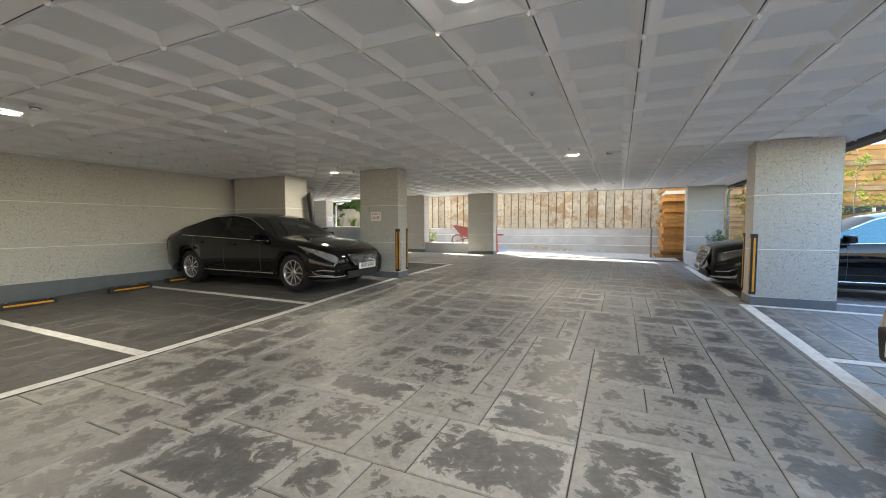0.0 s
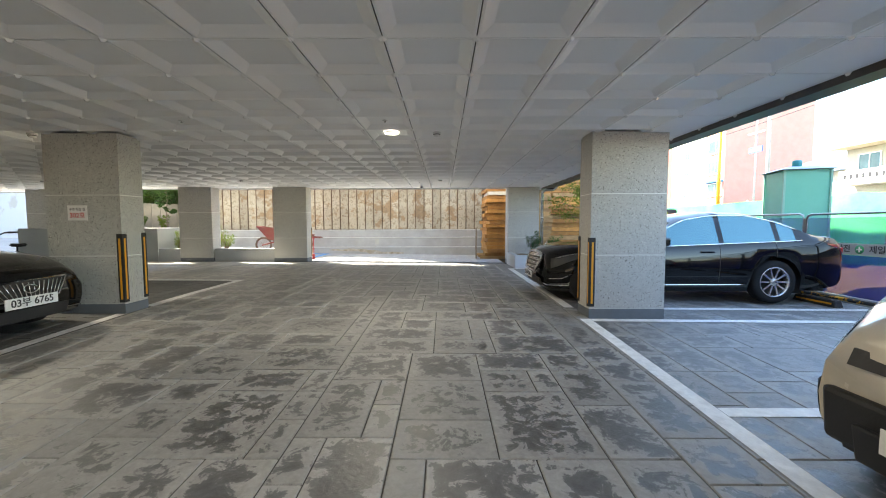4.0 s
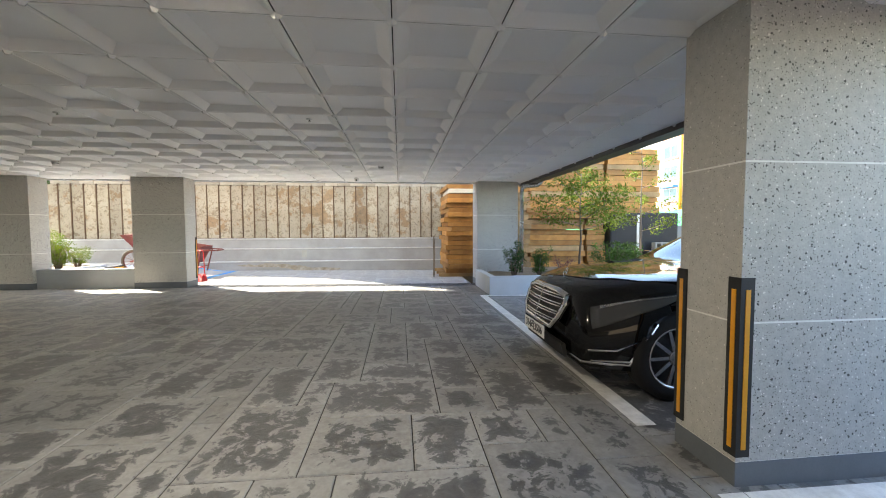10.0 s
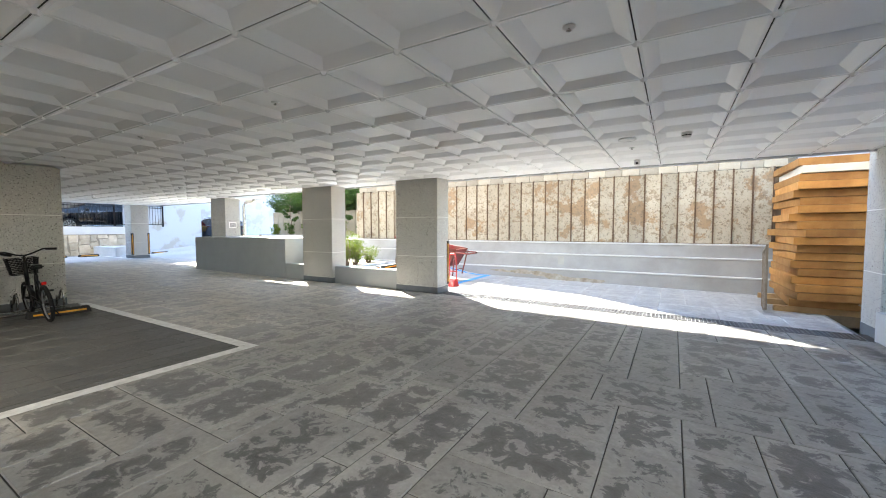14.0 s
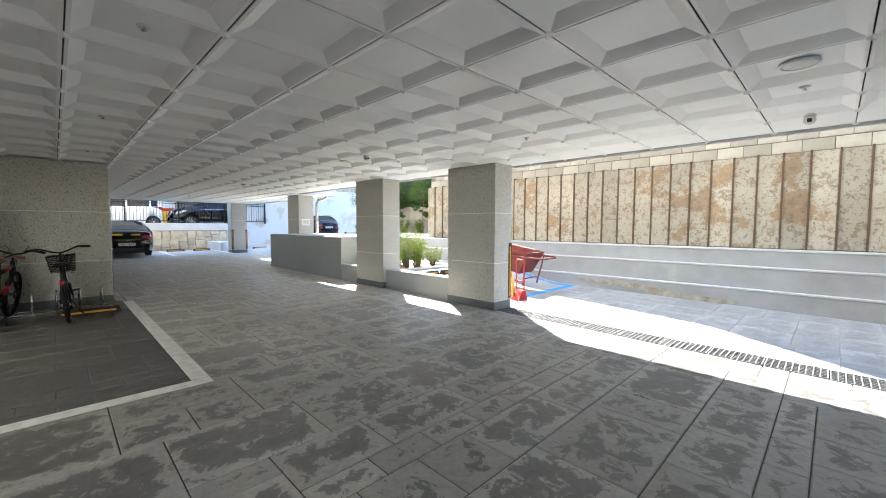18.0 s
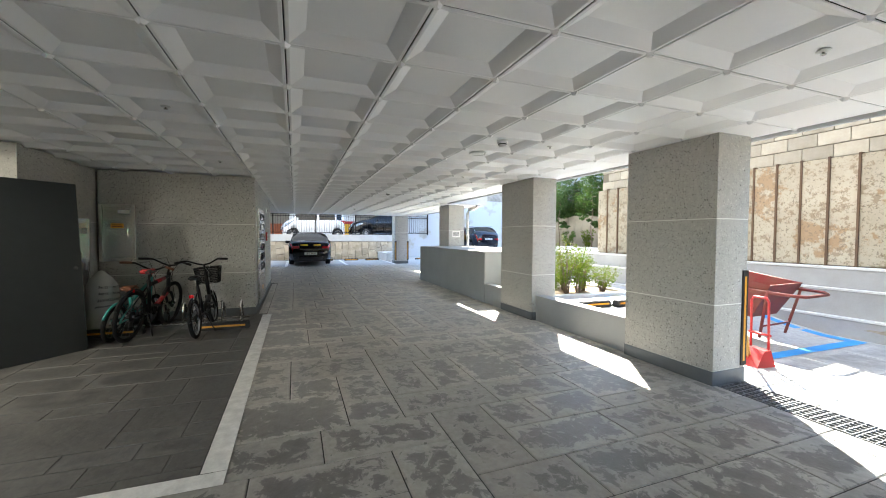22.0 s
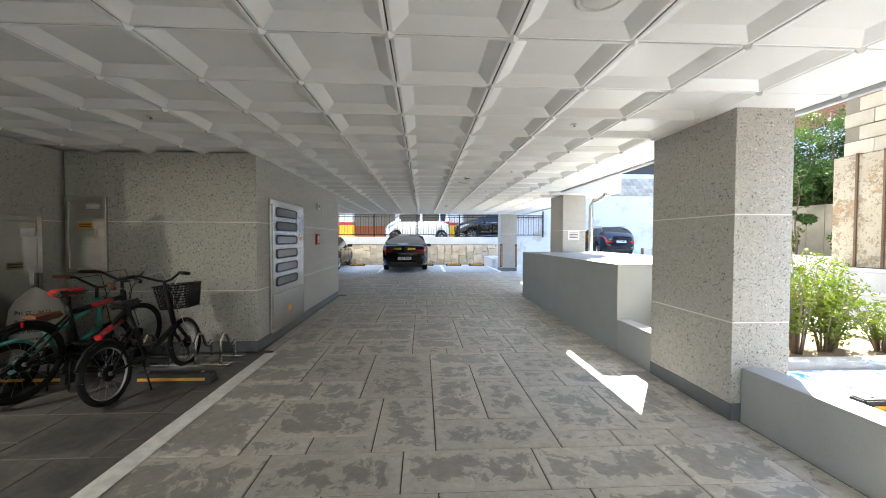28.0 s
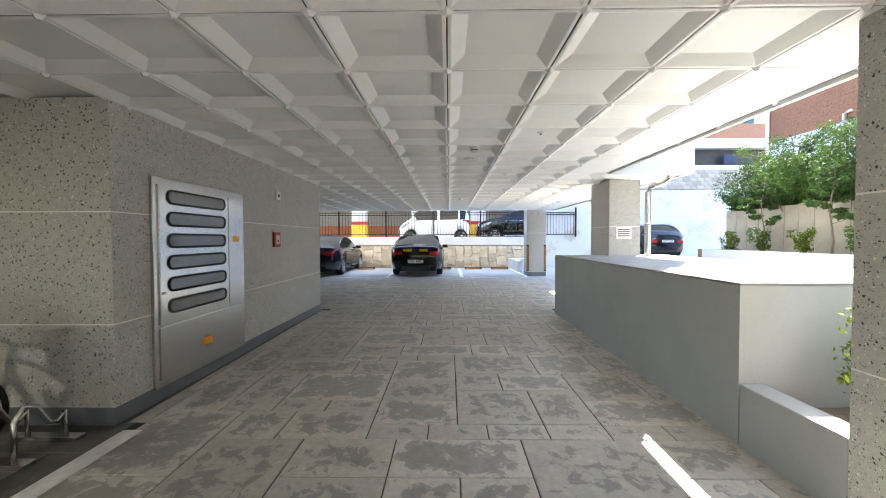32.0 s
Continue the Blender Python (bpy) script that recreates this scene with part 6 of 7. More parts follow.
for k in range(7):
    for j in range(4):
        o = part("block", boxes((-0.19, 0.19, -0.09, 0.09, 0, 0.035), (-0.19, 0.19, -0.09, 0.09, 0.155, 0.19), (-0.19, -0.15, -0.09, 0.09, 0.035, 0.155), (-0.02, 0.02, -0.09, 0.09, 0.035, 0.155), (0.15, 0.19, -0.09, 0.09, 0.035, 0.155)), BLOCK, bk)
        o.matrix_basis = pose(-0.6 + 0.41 * j, random.uniform(-0.03, 0.03), k * 0.195, 0, 0, random.uniform(-2, 2))

# downpipes
PIPE = mat("bright_steel_pipe", (0.7, 0.69, 0.67), 0.25, metal=0.75, fine=0.04)
for pts, nm in ((((3.06, 14.5, 0.1), (3.06, 14.5, 2.3), (3.06, 14.46, 2.42), (3.12, 14.4, 2.46), (3.34, 14.2, 2.46), (3.4, 14.16, 2.52), (3.4, 14.16, 2.75)), "bright steel rainwater pipe with bends beside the corner column"), (((-13.1, 15.8, 0.3), (-13.1, 15.8, 2.35), (-13.06, 15.83, 2.45), (-12.8, 15.9, 2.48), (-12.7, 15.92, 2.52), (-12.7, 15.92, 2.7)), "bright steel rainwater pipe with bends on the column")):
    ob = thing("downpipe", pts[0][0], pts[0][1], pts[0][2], nm, "pipe", "rainwater pipes")
    o = [Vector(p) - Vector(pts[0]) for p in pts]
    part("pipe", tube(bmesh.new(), o, 0.05, 14), PIPE, ob)
    for k in (0.5, 1.5):
        part("bracket", lathe(bmesh.new(), [(0.047, 0), (0.052, 0.004), (0.052, 0.026), (0.047, 0.03)], 12, pose(0, 0, k)), GALV, ob)
    part("elbow_joint", tube(bmesh.new(), [o[2] + (o[3] - o[2]) * 0.2, o[3]], 0.057, 12), PIPE, ob)

# ---- construction side: safety fence, earth, hoarding ----
NET = mat("blue_mesh_net", (0.015, 0.045, 0.42), 0.6, col2=(0.03, 0.05, 0.3), scale=3, fine=0.3)
n, l, b_ = nodes_of(NET)
b_.inputs["Alpha"].default_value = 0.66
NET_T = mat("thin_blue_mesh_net", (0.06, 0.1, 0.45), 0.6, fine=0.3)
nodes_of(NET_T)[2].inputs["Alpha"].default_value = 0.35
BAND = mat("pale_banner_band", (0.42, 0.42, 0.44), 0.6)
for k in range(9):
    y0 = 13.28 - 1.96 * (k + 1) + 0.01
    ob = thing("safety_fence", 6.66, y0 + 0.97, floor_z(6.6, y0) - 0.02, "blue mesh construction safety fence panel with a lettered band", "fence", "safety fence panels")
    part("frame", tube(bmesh.new(), [(0, -0.96, 0.1), (0, -0.96, 1.38), (0, -0.93, 1.46), (0, -0.86, 1.49), (0, 0.86, 1.49), (0, 0.93, 1.46), (0, 0.96, 1.38), (0, 0.96, 0.1), (0, -0.96, 0.1)], 0.021, 8), GALV, ob)
    part("net", boxes((-0.004, 0.004, -0.94, 0.94, 0.12, 0.8)), NET, ob, "dense blue mesh")
    part("upper_net", boxes((-0.003, 0.003, -0.93, 0.93, 1.0, 1.42)), NET_T, ob, "thin blue mesh")
    part("band", boxes((-0.007, 0.007, -0.94, 0.94, 0.803, 0.997)), BAND, ob, "pale lettered band")
    for t, yy in (("안전", 0.26), ("제일", -0.26)):
        w = writing(t, 0.13, 0, 0, 0, 90, 0, INK, None, "lettering")
        w.parent = ob
        w.matrix_basis = pose(-0.009, yy, 0.9, 90, 0, -90)
    e = part("emblem", lathe(bmesh.new(), [(0.07, 0), (0.07, 0.003), (0.0001, 0.003)], 24, pose(-0.008, 0, 0.9, 0, -90, 0)), mat("green_emblem", (0.02, 0.3, 0.12), 0.5), ob, "green round emblem")
    part("cross", boxes((-0.0135, -0.0115, -0.045, 0.045, 0.888, 0.912), (-0.0135, -0.0115, -0.012, 0.012, 0.855, 0.887), (-0.0135, -0.0115, -0.012, 0.012, 0.913, 0.945)), PAPER, e)
    part("foot", boxes((-0.22, 0.22, -1.06, -0.86, 0.0, 0.09), bevel=0.03), BLACK_RUBBER, ob, "black rubber foot")
    part("ground_strip", tube(bmesh.new(), [(-0.05, -0.95, 0.06), (-0.05, 0.95, 0.06)], 0.03, 8), mat("amber_black_rail", (0.03, 0.03, 0.03), 0.6, col2=(0.7, 0.35, 0.02), scale=7, amount=1.0, contrast=(0.5, 0.52)), ob, "striped bottom rail")


def mound(x, y):
    return -0.75 + 0.9 * smooth(7.3, 10.5, x) + 0.25 * noise.noise((x * 0.8, y * 0.8, 3)) + 0.12 * noise.noise((x * 2.6, y * 2.6, 5))


EARTH = mat("red_brown_excavated_earth", (0.12, 0.065, 0.042), 0.95, col2=(0.2, 0.125, 0.085), scale=2.2, amount=1.0, bump=0.9, bscale=14)
structure("earth_bank", sheet(6.95, 14.2, -6, 12.9, 0.22, mound), EARTH, "red-brown churned earth of the excavation", "earth")
ts = thing("tarpaulin_hoarding", 14.0, 3.5, -0.2, "tan tarpaulin hoarding draped on posts", "hoarding")
bmx = bmesh.new()
rows_ = []
for i in range(121):
    yy = -10 + i * 0.175
    rows_.append([bmx.verts.new((0.16 * noise.noise((yy * 1.3, z * 1.6, 7)) + 0.07 * noise.noise((yy * 4, z * 3, 9)), yy, z + 0.08 * noise.noise((yy * 0.6, 0, 4)) * (z > 2))) for z in (0.2, 0.7, 1.1, 1.5, 1.9, 2.32)])
for q, s in zip(rows_, rows_[1:]):
    for k in range(5):
        bmx.faces.new((q[k], s[k], s[k + 1], q[k + 1])).smooth = True
part("sheet", bmx, TARP, ts)
for k in range(9):
    part("post", tube(bmesh.new(), [(0.2, -9 + k * 2.4, -0.4), (0.2, -9 + k * 2.4, 2.7)], 0.025, 6), GALV, ts)
gn = thing("green_net_hoarding", 14.0, 22, -0.2, "green debris netting hoarding on posts", "hoarding")
bmx = bmesh.new()
rows_ = []
for i in range(101):
    yy = -7.9 + i * 0.25
    rows_.append([bmx.verts.new((0.14 * noise.noise((yy * 1.1, z * 1.6, 17)), yy, z + 0.1 * noise.noise((yy * 0.7, 0, 14)) * (z > 2))) for z in (0.2, 0.9, 1.6, 2.1, 2.6)])
for q, s in zip(rows_, rows_[1:]):
    for k in range(4):
        bmx.faces.new((q[k], s[k], s[k + 1], q[k + 1])).smooth = True
part("net", bmx, mat("bright_green_netting", (0.04, 0.42, 0.14), 0.7, col2=(0.1, 0.55, 0.25), scale=2, bump=0.5, bscale=6), gn)
for k in range(9):
    part("post", tube(bmesh.new(), [(0.2, -7.5 + k * 3, -0.4), (0.2, -7.5 + k * 3, 2.7)], 0.025, 6), GALV, gn)
hut = thing("site_cabin", 8.08, 11.18, -0.2, "narrow green steel site cabin with a flat grey lid", "cabin", rz=-17)
GREEN_L = mat("sunlit_teal_sheet", (0.1, 0.4, 0.3), 0.5, col2=(0.07, 0.33, 0.24), scale=1.5)
part("body", boxes((-0.42, 0.42, -0.44, 0.44, 0.1, 2.78), bevel=0.01), GREEN_L, hut)
for px, py in ((-0.42, -0.44), (0.42, -0.44), (-0.42, 0.44)):
    part("corner_post", boxes((px - 0.02, px + 0.02, py - 0.02, py + 0.02, 0.1, 2.782)), mat("pale_green_edge", (0.2, 0.42, 0.34), 0.5), hut)
b = boxes((-0.52, 0.52, -0.54, 0.54, 2.785, 2.87))
for v in b.verts:
    if v.co.z > 2.8:
        v.co.x *= 0.55
        v.co.y *= 0.55
part("roof", b, GALV, hut, "grey low-pitched lid")
part("vent", lathe(bmesh.new(), [(0.05, 2.86), (0.05, 2.9), (0.09, 2.91), (0.09, 3.02), (0.07, 3.04), (0.0001, 3.05)], 14), mat("teal_vent", (0.02, 0.25, 0.28), 0.5), hut)

# ---- houses across the street ----
GLASSW = mat("window_glass", (0.03, 0.06, 0.065), 0.08, spec=0.35, col2=(0.07, 0.13, 0.13), scale=0.8, amount=1.0)
BRICK = mat("red_brown_brick", (0.22, 0.1, 0.065), 0.85, col2=(0.3, 0.16, 0.1), scale=14, amount=1.0, bump=0.3)
TANBRICK = mat("tan_split_brick", (0.36, 0.3, 0.23), 0.85, col2=(0.28, 0.22, 0.16), scale=12, amount=1.0, bump=0.4)
CREAMW = mat("cream_siding", (0.48, 0.43, 0.34), 0.7)
PINK = mat("salmon_pink_render", (0.55, 0.29, 0.23), 0.75, col2=(0.48, 0.24, 0.19), scale=1.5, bump=0.15)
ROOFT = mat("brown_roof_tile", (0.2, 0.09, 0.06), 0.8, bump=0.3)


def win(parent, x, y0, y1, z0, z1, bars=2, sill=True, rail=False, frame_mat=None):
    """A window in a wall that faces -x at x (in the parent's space)."""
    fm = frame_mat or WHITE
    w = new("window")
    w.parent = parent
    part("frame", boxes((x - 0.06, x, y0, y0 + 0.07, z0, z1), (x - 0.06, x, y1 - 0.07, y1, z0, z1), (x - 0.06, x, y0 + 0.07, y1 - 0.07, z0, z0 + 0.07), (x - 0.06, x, y0 + 0.07, y1 - 0.07, z1 - 0.07, z1), *[(x - 0.05, x, y0 + (y1 - y0) * k / bars - 0.03, y0 + (y1 - y0) * k / bars + 0.03, z0 + 0.07, z1 - 0.07) for k in range(1, bars)]), fm, w)
    part("pane", boxes((x - 0.03, x - 0.015, y0 + 0.07, y1 - 0.07, z0 + 0.07, z1 - 0.07)), GLASSW, w)
    if sill:
        part("sill", boxes((x - 0.15, x, y0 - 0.08, y1 + 0.08, z0 - 0.09, z0 - 0.005)), fm, w)
    if rail:
        b = bmesh.new()
        for zz in (0.05, 0.3, 0.62):
            tube(b, [(x - 0.35, y0 - 0.15, z0 + zz - 0.1), (x - 0.35, y1 + 0.15, z0 + zz - 0.1)], 0.025, 5)
        for k in range(9):
            yy = y0 - 0.15 + (y1 - y0 + 0.3) * k / 8
            tube(b, [(x - 0.35, yy, z0 - 0.1), (x - 0.35, yy, z0 + 0.52)], 0.014, 4)
        for yy in (y0 - 0.15, y1 + 0.15):
            tube(b, [(x - 0.35, yy, z0 + 0.5), (x, yy, z0 + 0.5)], 0.025, 5)
            tube(b, [(x - 0.35, yy, z0 - 0.08), (x, yy, z0 - 0.08)], 0.025, 5)
        part("rail", b, GALV, w, "grey metal window rail")
    return w


house = thing("house", 27, 24, 0, "two-storey cream house with a long balcony and brick end", "house")
part("wall", boxes((0.6, 8, -2.6, 5.2, 0, 6.4)), CREAMW, house)
part("brick_end", boxes((0.3, 8.1, -4.4, -2.62, 0, 6.4)), BRICK, house, "red brick end wall")
part("roof", boxes((-0.6, 8.4, -4.7, 5.6, 6.42, 6.85), bevel=0.03), mat("cream_eaves", (0.66, 0.58, 0.42), 0.7), house, "flat cream eaves")
part("upper_roof", boxes((2.5, 7, -4.2, 0.5, 6.86, 7.5)), mat("cream_parapet", (0.6, 0.54, 0.42), 0.7), house)
b = bmesh.new()
bm_box(b, 2.2, 7.3, -4.5, 0.8, 7.5, 8.3)
for v in b.verts:
    if v.co.z > 8:
        v.co.x = 4.7 + (v.co.x - 4.7) * 0.2
part("tiled_roof", b, ROOFT, house, "brown tiled hip roof")
part("balcony", boxes((-0.5, 0.6, -4.2, 4.6, 3.9, 4.08), (-0.5, -0.36, -4.2, 4.6, 4.085, 4.85), bevel=0.02), mat("pale_balcony_paint", (0.68, 0.63, 0.52), 0.7), house, "pale balustrade balcony")
for k in range(22):
    part("balustrade_slot", boxes((-0.512, -0.502, -3.9 + k * 0.38, -3.75 + k * 0.38, 4.3, 4.6)), INK, house)
part("awning", boxes((-0.5, 0.58, -2.2, 1.0, 3.2, 3.28), bevel=0.01), mat("teal_awning", (0.1, 0.42, 0.4), 0.5), house)
for y0, y1, z0, z1, bars in ((-1.9, 0.6, 4.7, 6.0, 4), (1.4, 2.5, 4.1, 6.0, 2), (3.0, 4.4, 4.7, 6.0, 2), (-1.9, 0.8, 1.5, 3.1, 6), (1.8, 4.4, 1.3, 3.2, 3)):
    win(house, 0.595, y0, y1, z0, z1, bars)
apt = thing("apartment_block", 27, 12, 0, "four-storey white apartment block with tan brick base and window rails", "house")
part("wall", boxes((0, 10, -9, 7.4, 6.15, 15.5)), mat("white_block_facing", (0.46, 0.455, 0.44), 0.8, bump=0.3, bscale=10), apt)
part("base", boxes((-0.04, 10, -9, 7.44, 0.9, 6.1)), TANBRICK, apt, "tan brick base")
part("plinth", boxes((-0.02, 10, -9, 7.42, 0, 0.88)), mat("dark_plinth", (0.09, 0.085, 0.08), 0.8), apt)
part("string_course", boxes((-0.1, 0.0, -9, 7.5, 6.1, 6.15)), WHITER, apt)
part("brick_pier", boxes((-0.05, 0.0, 6.6, 7.45, 6.16, 15.5)), TANBRICK, apt)
for yc in (4.3, 0.2, -4.0):
    for z0 in (3.8, 6.8, 9.2, 11.7):
        win(apt, -0.045 if z0 < 6 else -0.002, yc, yc + 2.0, z0, z0 + 1.35, 2, True, True)
part("canopy", boxes((-0.8, -0.045, 4.0, 6.6, 5.25, 5.36), bevel=0.01), WHITER, apt)
pink = thing("apartment_block", 32, 51.5, 0, "salmon pink and grey five-storey apartment block", "house")
part("wall", boxes((0, 10, -4.4, -1.2, 0, 17)), PINK, pink)
part("grey_wall", boxes((0.05, 10, -1.15, 6.0, 0, 17)), mat("pale_grey_render", (0.55, 0.52, 0.5), 0.75), pink)
part("quoin", boxes((-0.06, 0.05, -1.4, -0.4, 0, 17), bevel=0.02), mat("cream_stone", (0.6, 0.5, 0.38), 0.8, bump=0.5, bscale=6), pink, "cream stone strip")
part("red_wall", boxes((0.02, 10, 6.05, 9.4, 0, 17)), mat("red_brown_render", (0.3, 0.09, 0.065), 0.75, bump=0.2), pink, "red-brown rendered wall")
for k in range(6):
    d = part("diamond", boxes((-0.03, 0.015, -0.55, 0.55, -0.55, 0.55)), mat("pale_green_tile", (0.5, 0.6, 0.5), 0.6), pink, "pale diamond ornament")
    d.matrix_basis = pose(0, 7.7, 3.2 + 2.3 * k, 45, 0, 0)
part("pink_wing", boxes((0.05, 10, 9.45, 24, 0, 14)), PINK, pink)
for z0 in (4.7, 7.3, 9.7, 12.3):
    win(pink, -0.002, -4.1, -1.7, z0, z0 + 1.5, 2)
    win(pink, 0.045, 2.0, 3.0, z0, z0 + 1.0, 2)
    for yy in (10.4, 14.0, 18.0, 21.2):
        win(pink, 0.045, yy, yy + 2.2, z0 - 1, z0 + 0.6, 2, True, True)
part("awning", boxes((-0.7, -0.01, -4.3, -1.6, 6.25, 6.5), bevel=0.02), mat("blue_awning", (0.05, 0.25, 0.5), 0.5), pink)
low = thing("house", 30, 33, 0, "low old house with a blue-grey tiled roof", "house")
part("wall", boxes((0, 6, -5, 4, 0, 5.4)), CREAMW, low)
b = bmesh.new()
bm_box(b, -0.6, 6.6, -5.6, 4.6, 5.4, 6.9)
for v in b.verts:
    if v.co.z > 6:
        v.co.x = 3 + (v.co.x - 3) * 0.1
part("roof", b, mat("blue_grey_tile", (0.2, 0.25, 0.3), 0.7, bump=0.4, bscale=8), low)
for x, y, h, r, lab, m in ((24.5, 13.8, 12.5, 0.17, "tall round concrete utility pole", BLOCK), (24.8, 14.3, 9, 0.07, "thin grey metal street pole", GALV), (26, 33.8, 12, 0.16, "tall round concrete utility pole", BLOCK), (22, 30, 9, 0.06, "white metal street sign pole", GALV), (24, 36.5, 11, 0.16, "yellow crane mast pole", YELLOW)):
    ob = thing("street_pole", x, y, 0, lab, "pole", "street poles")
    part("shaft", tube(bmesh.new(), [(0, 0, 0), (0, 0, h)], [r, r * 0.75], 12), m, ob)
    part("crossarm", boxes((-0.06, 0.06, -0.7, 0.7, h * 0.86, h * 0.86 + 0.1)), GALV, ob)
ob = thing("street_sign", 21.9, 30, 6.6, "small blue street name sign on a pole", "sign")
part("board", boxes((-0.03, 0.03, -0.7, 0.5, -0.2, 0.2), bevel=0.01), mat("blue_sign", (0.06, 0.1, 0.5), 0.4), ob)
part("lettering", boxes((-0.036, -0.031, -0.55, 0.35, -0.05, 0.05)), PAPER, ob)
for k, (a, c) in enumerate((((24.5, 13.8, 10.7), (26, 33.8, 10.2)), ((24.5, 13.8, 10.3), (24, 44, 9.2)), ((24.5, 13.8, 9.8), (27, 26, 7.0)), ((24.5, 13.8, 10.0), (23, -12, 9.5)), ((24.5, 13.8, 11.2), (30, 60, 12.5)))):
    ob = thing("overhead_cable", *a, "black overhead utility cable strung between poles", "cable", "overhead cables")
    d = Vector(c) - Vector(a)
    part("strand", tube(bmesh.new(), [d * (i / 14) - Vector((0, 0, 2.4 * (i / 14) * (1 - i / 14))) for i in range(15)], 0.022, 5), INK, ob)
structure("street_upper", boxes((15.5, 60, 16, 70, -0.92, 0.29)), mat("grey_asphalt_side", (0.07, 0.07, 0.07), 0.85, bump=0.4, bscale=60), "grey asphalt side street", "road")
car(18.8, 27.5, 0.294, 90, "small pale green and white truck behind the netting", "car", WHITE_PAINT, 4.2, 1.7, 2.5, 0.8, [(0, 0.8), (0.05, 1.2), (0.3, 1.75), (0.7, 1.9), (1.4, 1.9), (1.5, 1.2), (4.1, 1.1), (4.2, 0.8)], [(0, 0.7), (0.4, 1.1), (4.2, 1.0)], (0.1, 0.4, 1.35, 1.5, 0.45, 1.3), 0.3, 5, tall=0.4, group="street vehicles")
# Unseen street and house front, added behind the start to bounce light in.
structure("street", slab(-30, 60, -30, -9.0, 6, lambda x, y: -0.02, -0.95), mat("grey_asphalt", (0.12, 0.12, 0.12), 0.85, bump=0.4, bscale=60), "unseen grey asphalt street added at the entrance", "road")
structure("street_house_front", boxes((-26, 16, -24, -16.5, -0.5, 7)), TANBRICK, "unseen plain brick front added across the entrance street to bounce light", "building")

# ---- far end: stone wall, upper level, pale walls ----
STONE = mat("pale_split_stone", (0.58, 0.52, 0.42), 0.85, col2=(0.38, 0.32, 0.24), scale=3, amount=0.8, bump=0.4, bscale=18)
vary(STONE, 0.8, 1.15)
structure("upper_level", boxes((-34, -24.25, -6, 19.88, -0.5, 1.42)), mat("grey_deck_concrete", (0.3, 0.3, 0.3), 0.8), "raised concrete parking deck behind the stone wall", "deck")
sw_ = thing("wall_stone", -24.1, 9.7, 0.25, "pale crazy-paved stone retaining wall with a white coping", "wall", kind="structure")
part("mortar", boxes((-0.12, 0.04, -6.6, 6.75, -0.2, 1.04)), mat("grey_mortar", (0.3, 0.265, 0.215), 0.9), sw_)
part("coping", boxes((-0.14, 0.1, -6.6, 6.75, 1.045, 1.42), bevel=0.012), WHITER, sw_, "white rendered coping band")
rs = random.Random(5)
CW, CH = 0.37, 0.345
corner = {}


def knot(i, j):
    """A shared, jittered corner of the interlocking stones."""
    if (i, j) not in corner:
        corner[i, j] = (-6.55 + i * CW / 2 + rs.uniform(-0.055, 0.055), 0.0 + j * CH / 2 + rs.uniform(-0.05, 0.05))
    return corner[i, j]


for i in range(36):
    for j in range(-1, 3):
        j0 = 2 * j + i % 2
        ring_ = [knot(2 * i, j0), knot(2 * i + 2, j0), knot(2 * i + 2, j0 + 2), knot(2 * i, j0 + 2)]
        mid = (sum(p[0] for p in ring_) / 4, sum(p[1] for p in ring_) / 4)
        pts = []
        for k in range(4):
            p, q = ring_[k], ring_[(k + 1) % 4]
            pts += [p, ((p[0] + q[0]) / 2 + rs.uniform(-0.05, 0.05), (p[1] + q[1]) / 2 + rs.uniform(-0.05, 0.05))]
        b = bmesh.new()
        lo = [b.verts.new((0.04, mid[0] + (p - mid[0]) * 0.975, min(1.03, max(-0.1, mid[1] + (q - mid[1]) * 0.975)))) for p, q in pts]
        hi = [b.verts.new((0.07, mid[0] + (p - mid[0]) * 0.92, min(1.02, max(-0.1, mid[1] + (q - mid[1]) * 0.92)))) for p, q in pts]
        if max(v.co.z for v in hi) - min(v.co.z for v in hi) < 0.05:
            b.free()
            continue
        b.faces.new(hi)
        for k in range(8):
            b.faces.new((lo[k], lo[(k + 1) % 8], hi[(k + 1) % 8], hi[k]))
        part("stone", b, STONE, sw_)
rail = thing("railing", -24.12, 9.7, 1.68, "black steel bar railing along the upper parking deck", "railing")
for zz in (0.1, 0.98, 1.08):
    part("rail", tube(bmesh.new(), [(0, -6.5, zz), (0, 8.5, zz)], 0.02, 6), BIKE_BLACK, rail)
me = mesh_of("bar", tube(bmesh.new(), [(0, 0, 0.1), (0, 0, 1.08)], 0.009, 5), BIKE_BLACK)
for k in range(115):
    o = new("bar", me)
    o.parent = rail
    o.location = (0, -6.45 + k * 0.13, 0)
me = mesh_of("post", boxes((-0.03, 0.03, -0.03, 0.03, -0.02, 1.3)), BIKE_BLACK)
for k in range(8):
    o = new("post", me)
    o.parent = rail
    o.location = (0, -6.45 + k * 2.13, 0)
for k in range(6):
    yy = 4.2 + k * 3.3
    ob = thing("painted_pillar", -28.4, yy, 1.42, "white pillar with red band and yellow base on the upper deck", "pillar", "upper deck pillars")
    part("shaft", boxes((-0.3, 0.3, -0.4, 0.4, 1.14, 3.88)), WHITER, ob)
    part("red_band", boxes((-0.31, 0.31, -0.41, 0.41, 0.96, 1.135)), RED, ob)
    part("yellow_base", boxes((-0.32, 0.32, -0.42, 0.42, 0, 0.955)), mat("yellow_pillar_paint", (0.75, 0.42, 0.03), 0.6), ob)
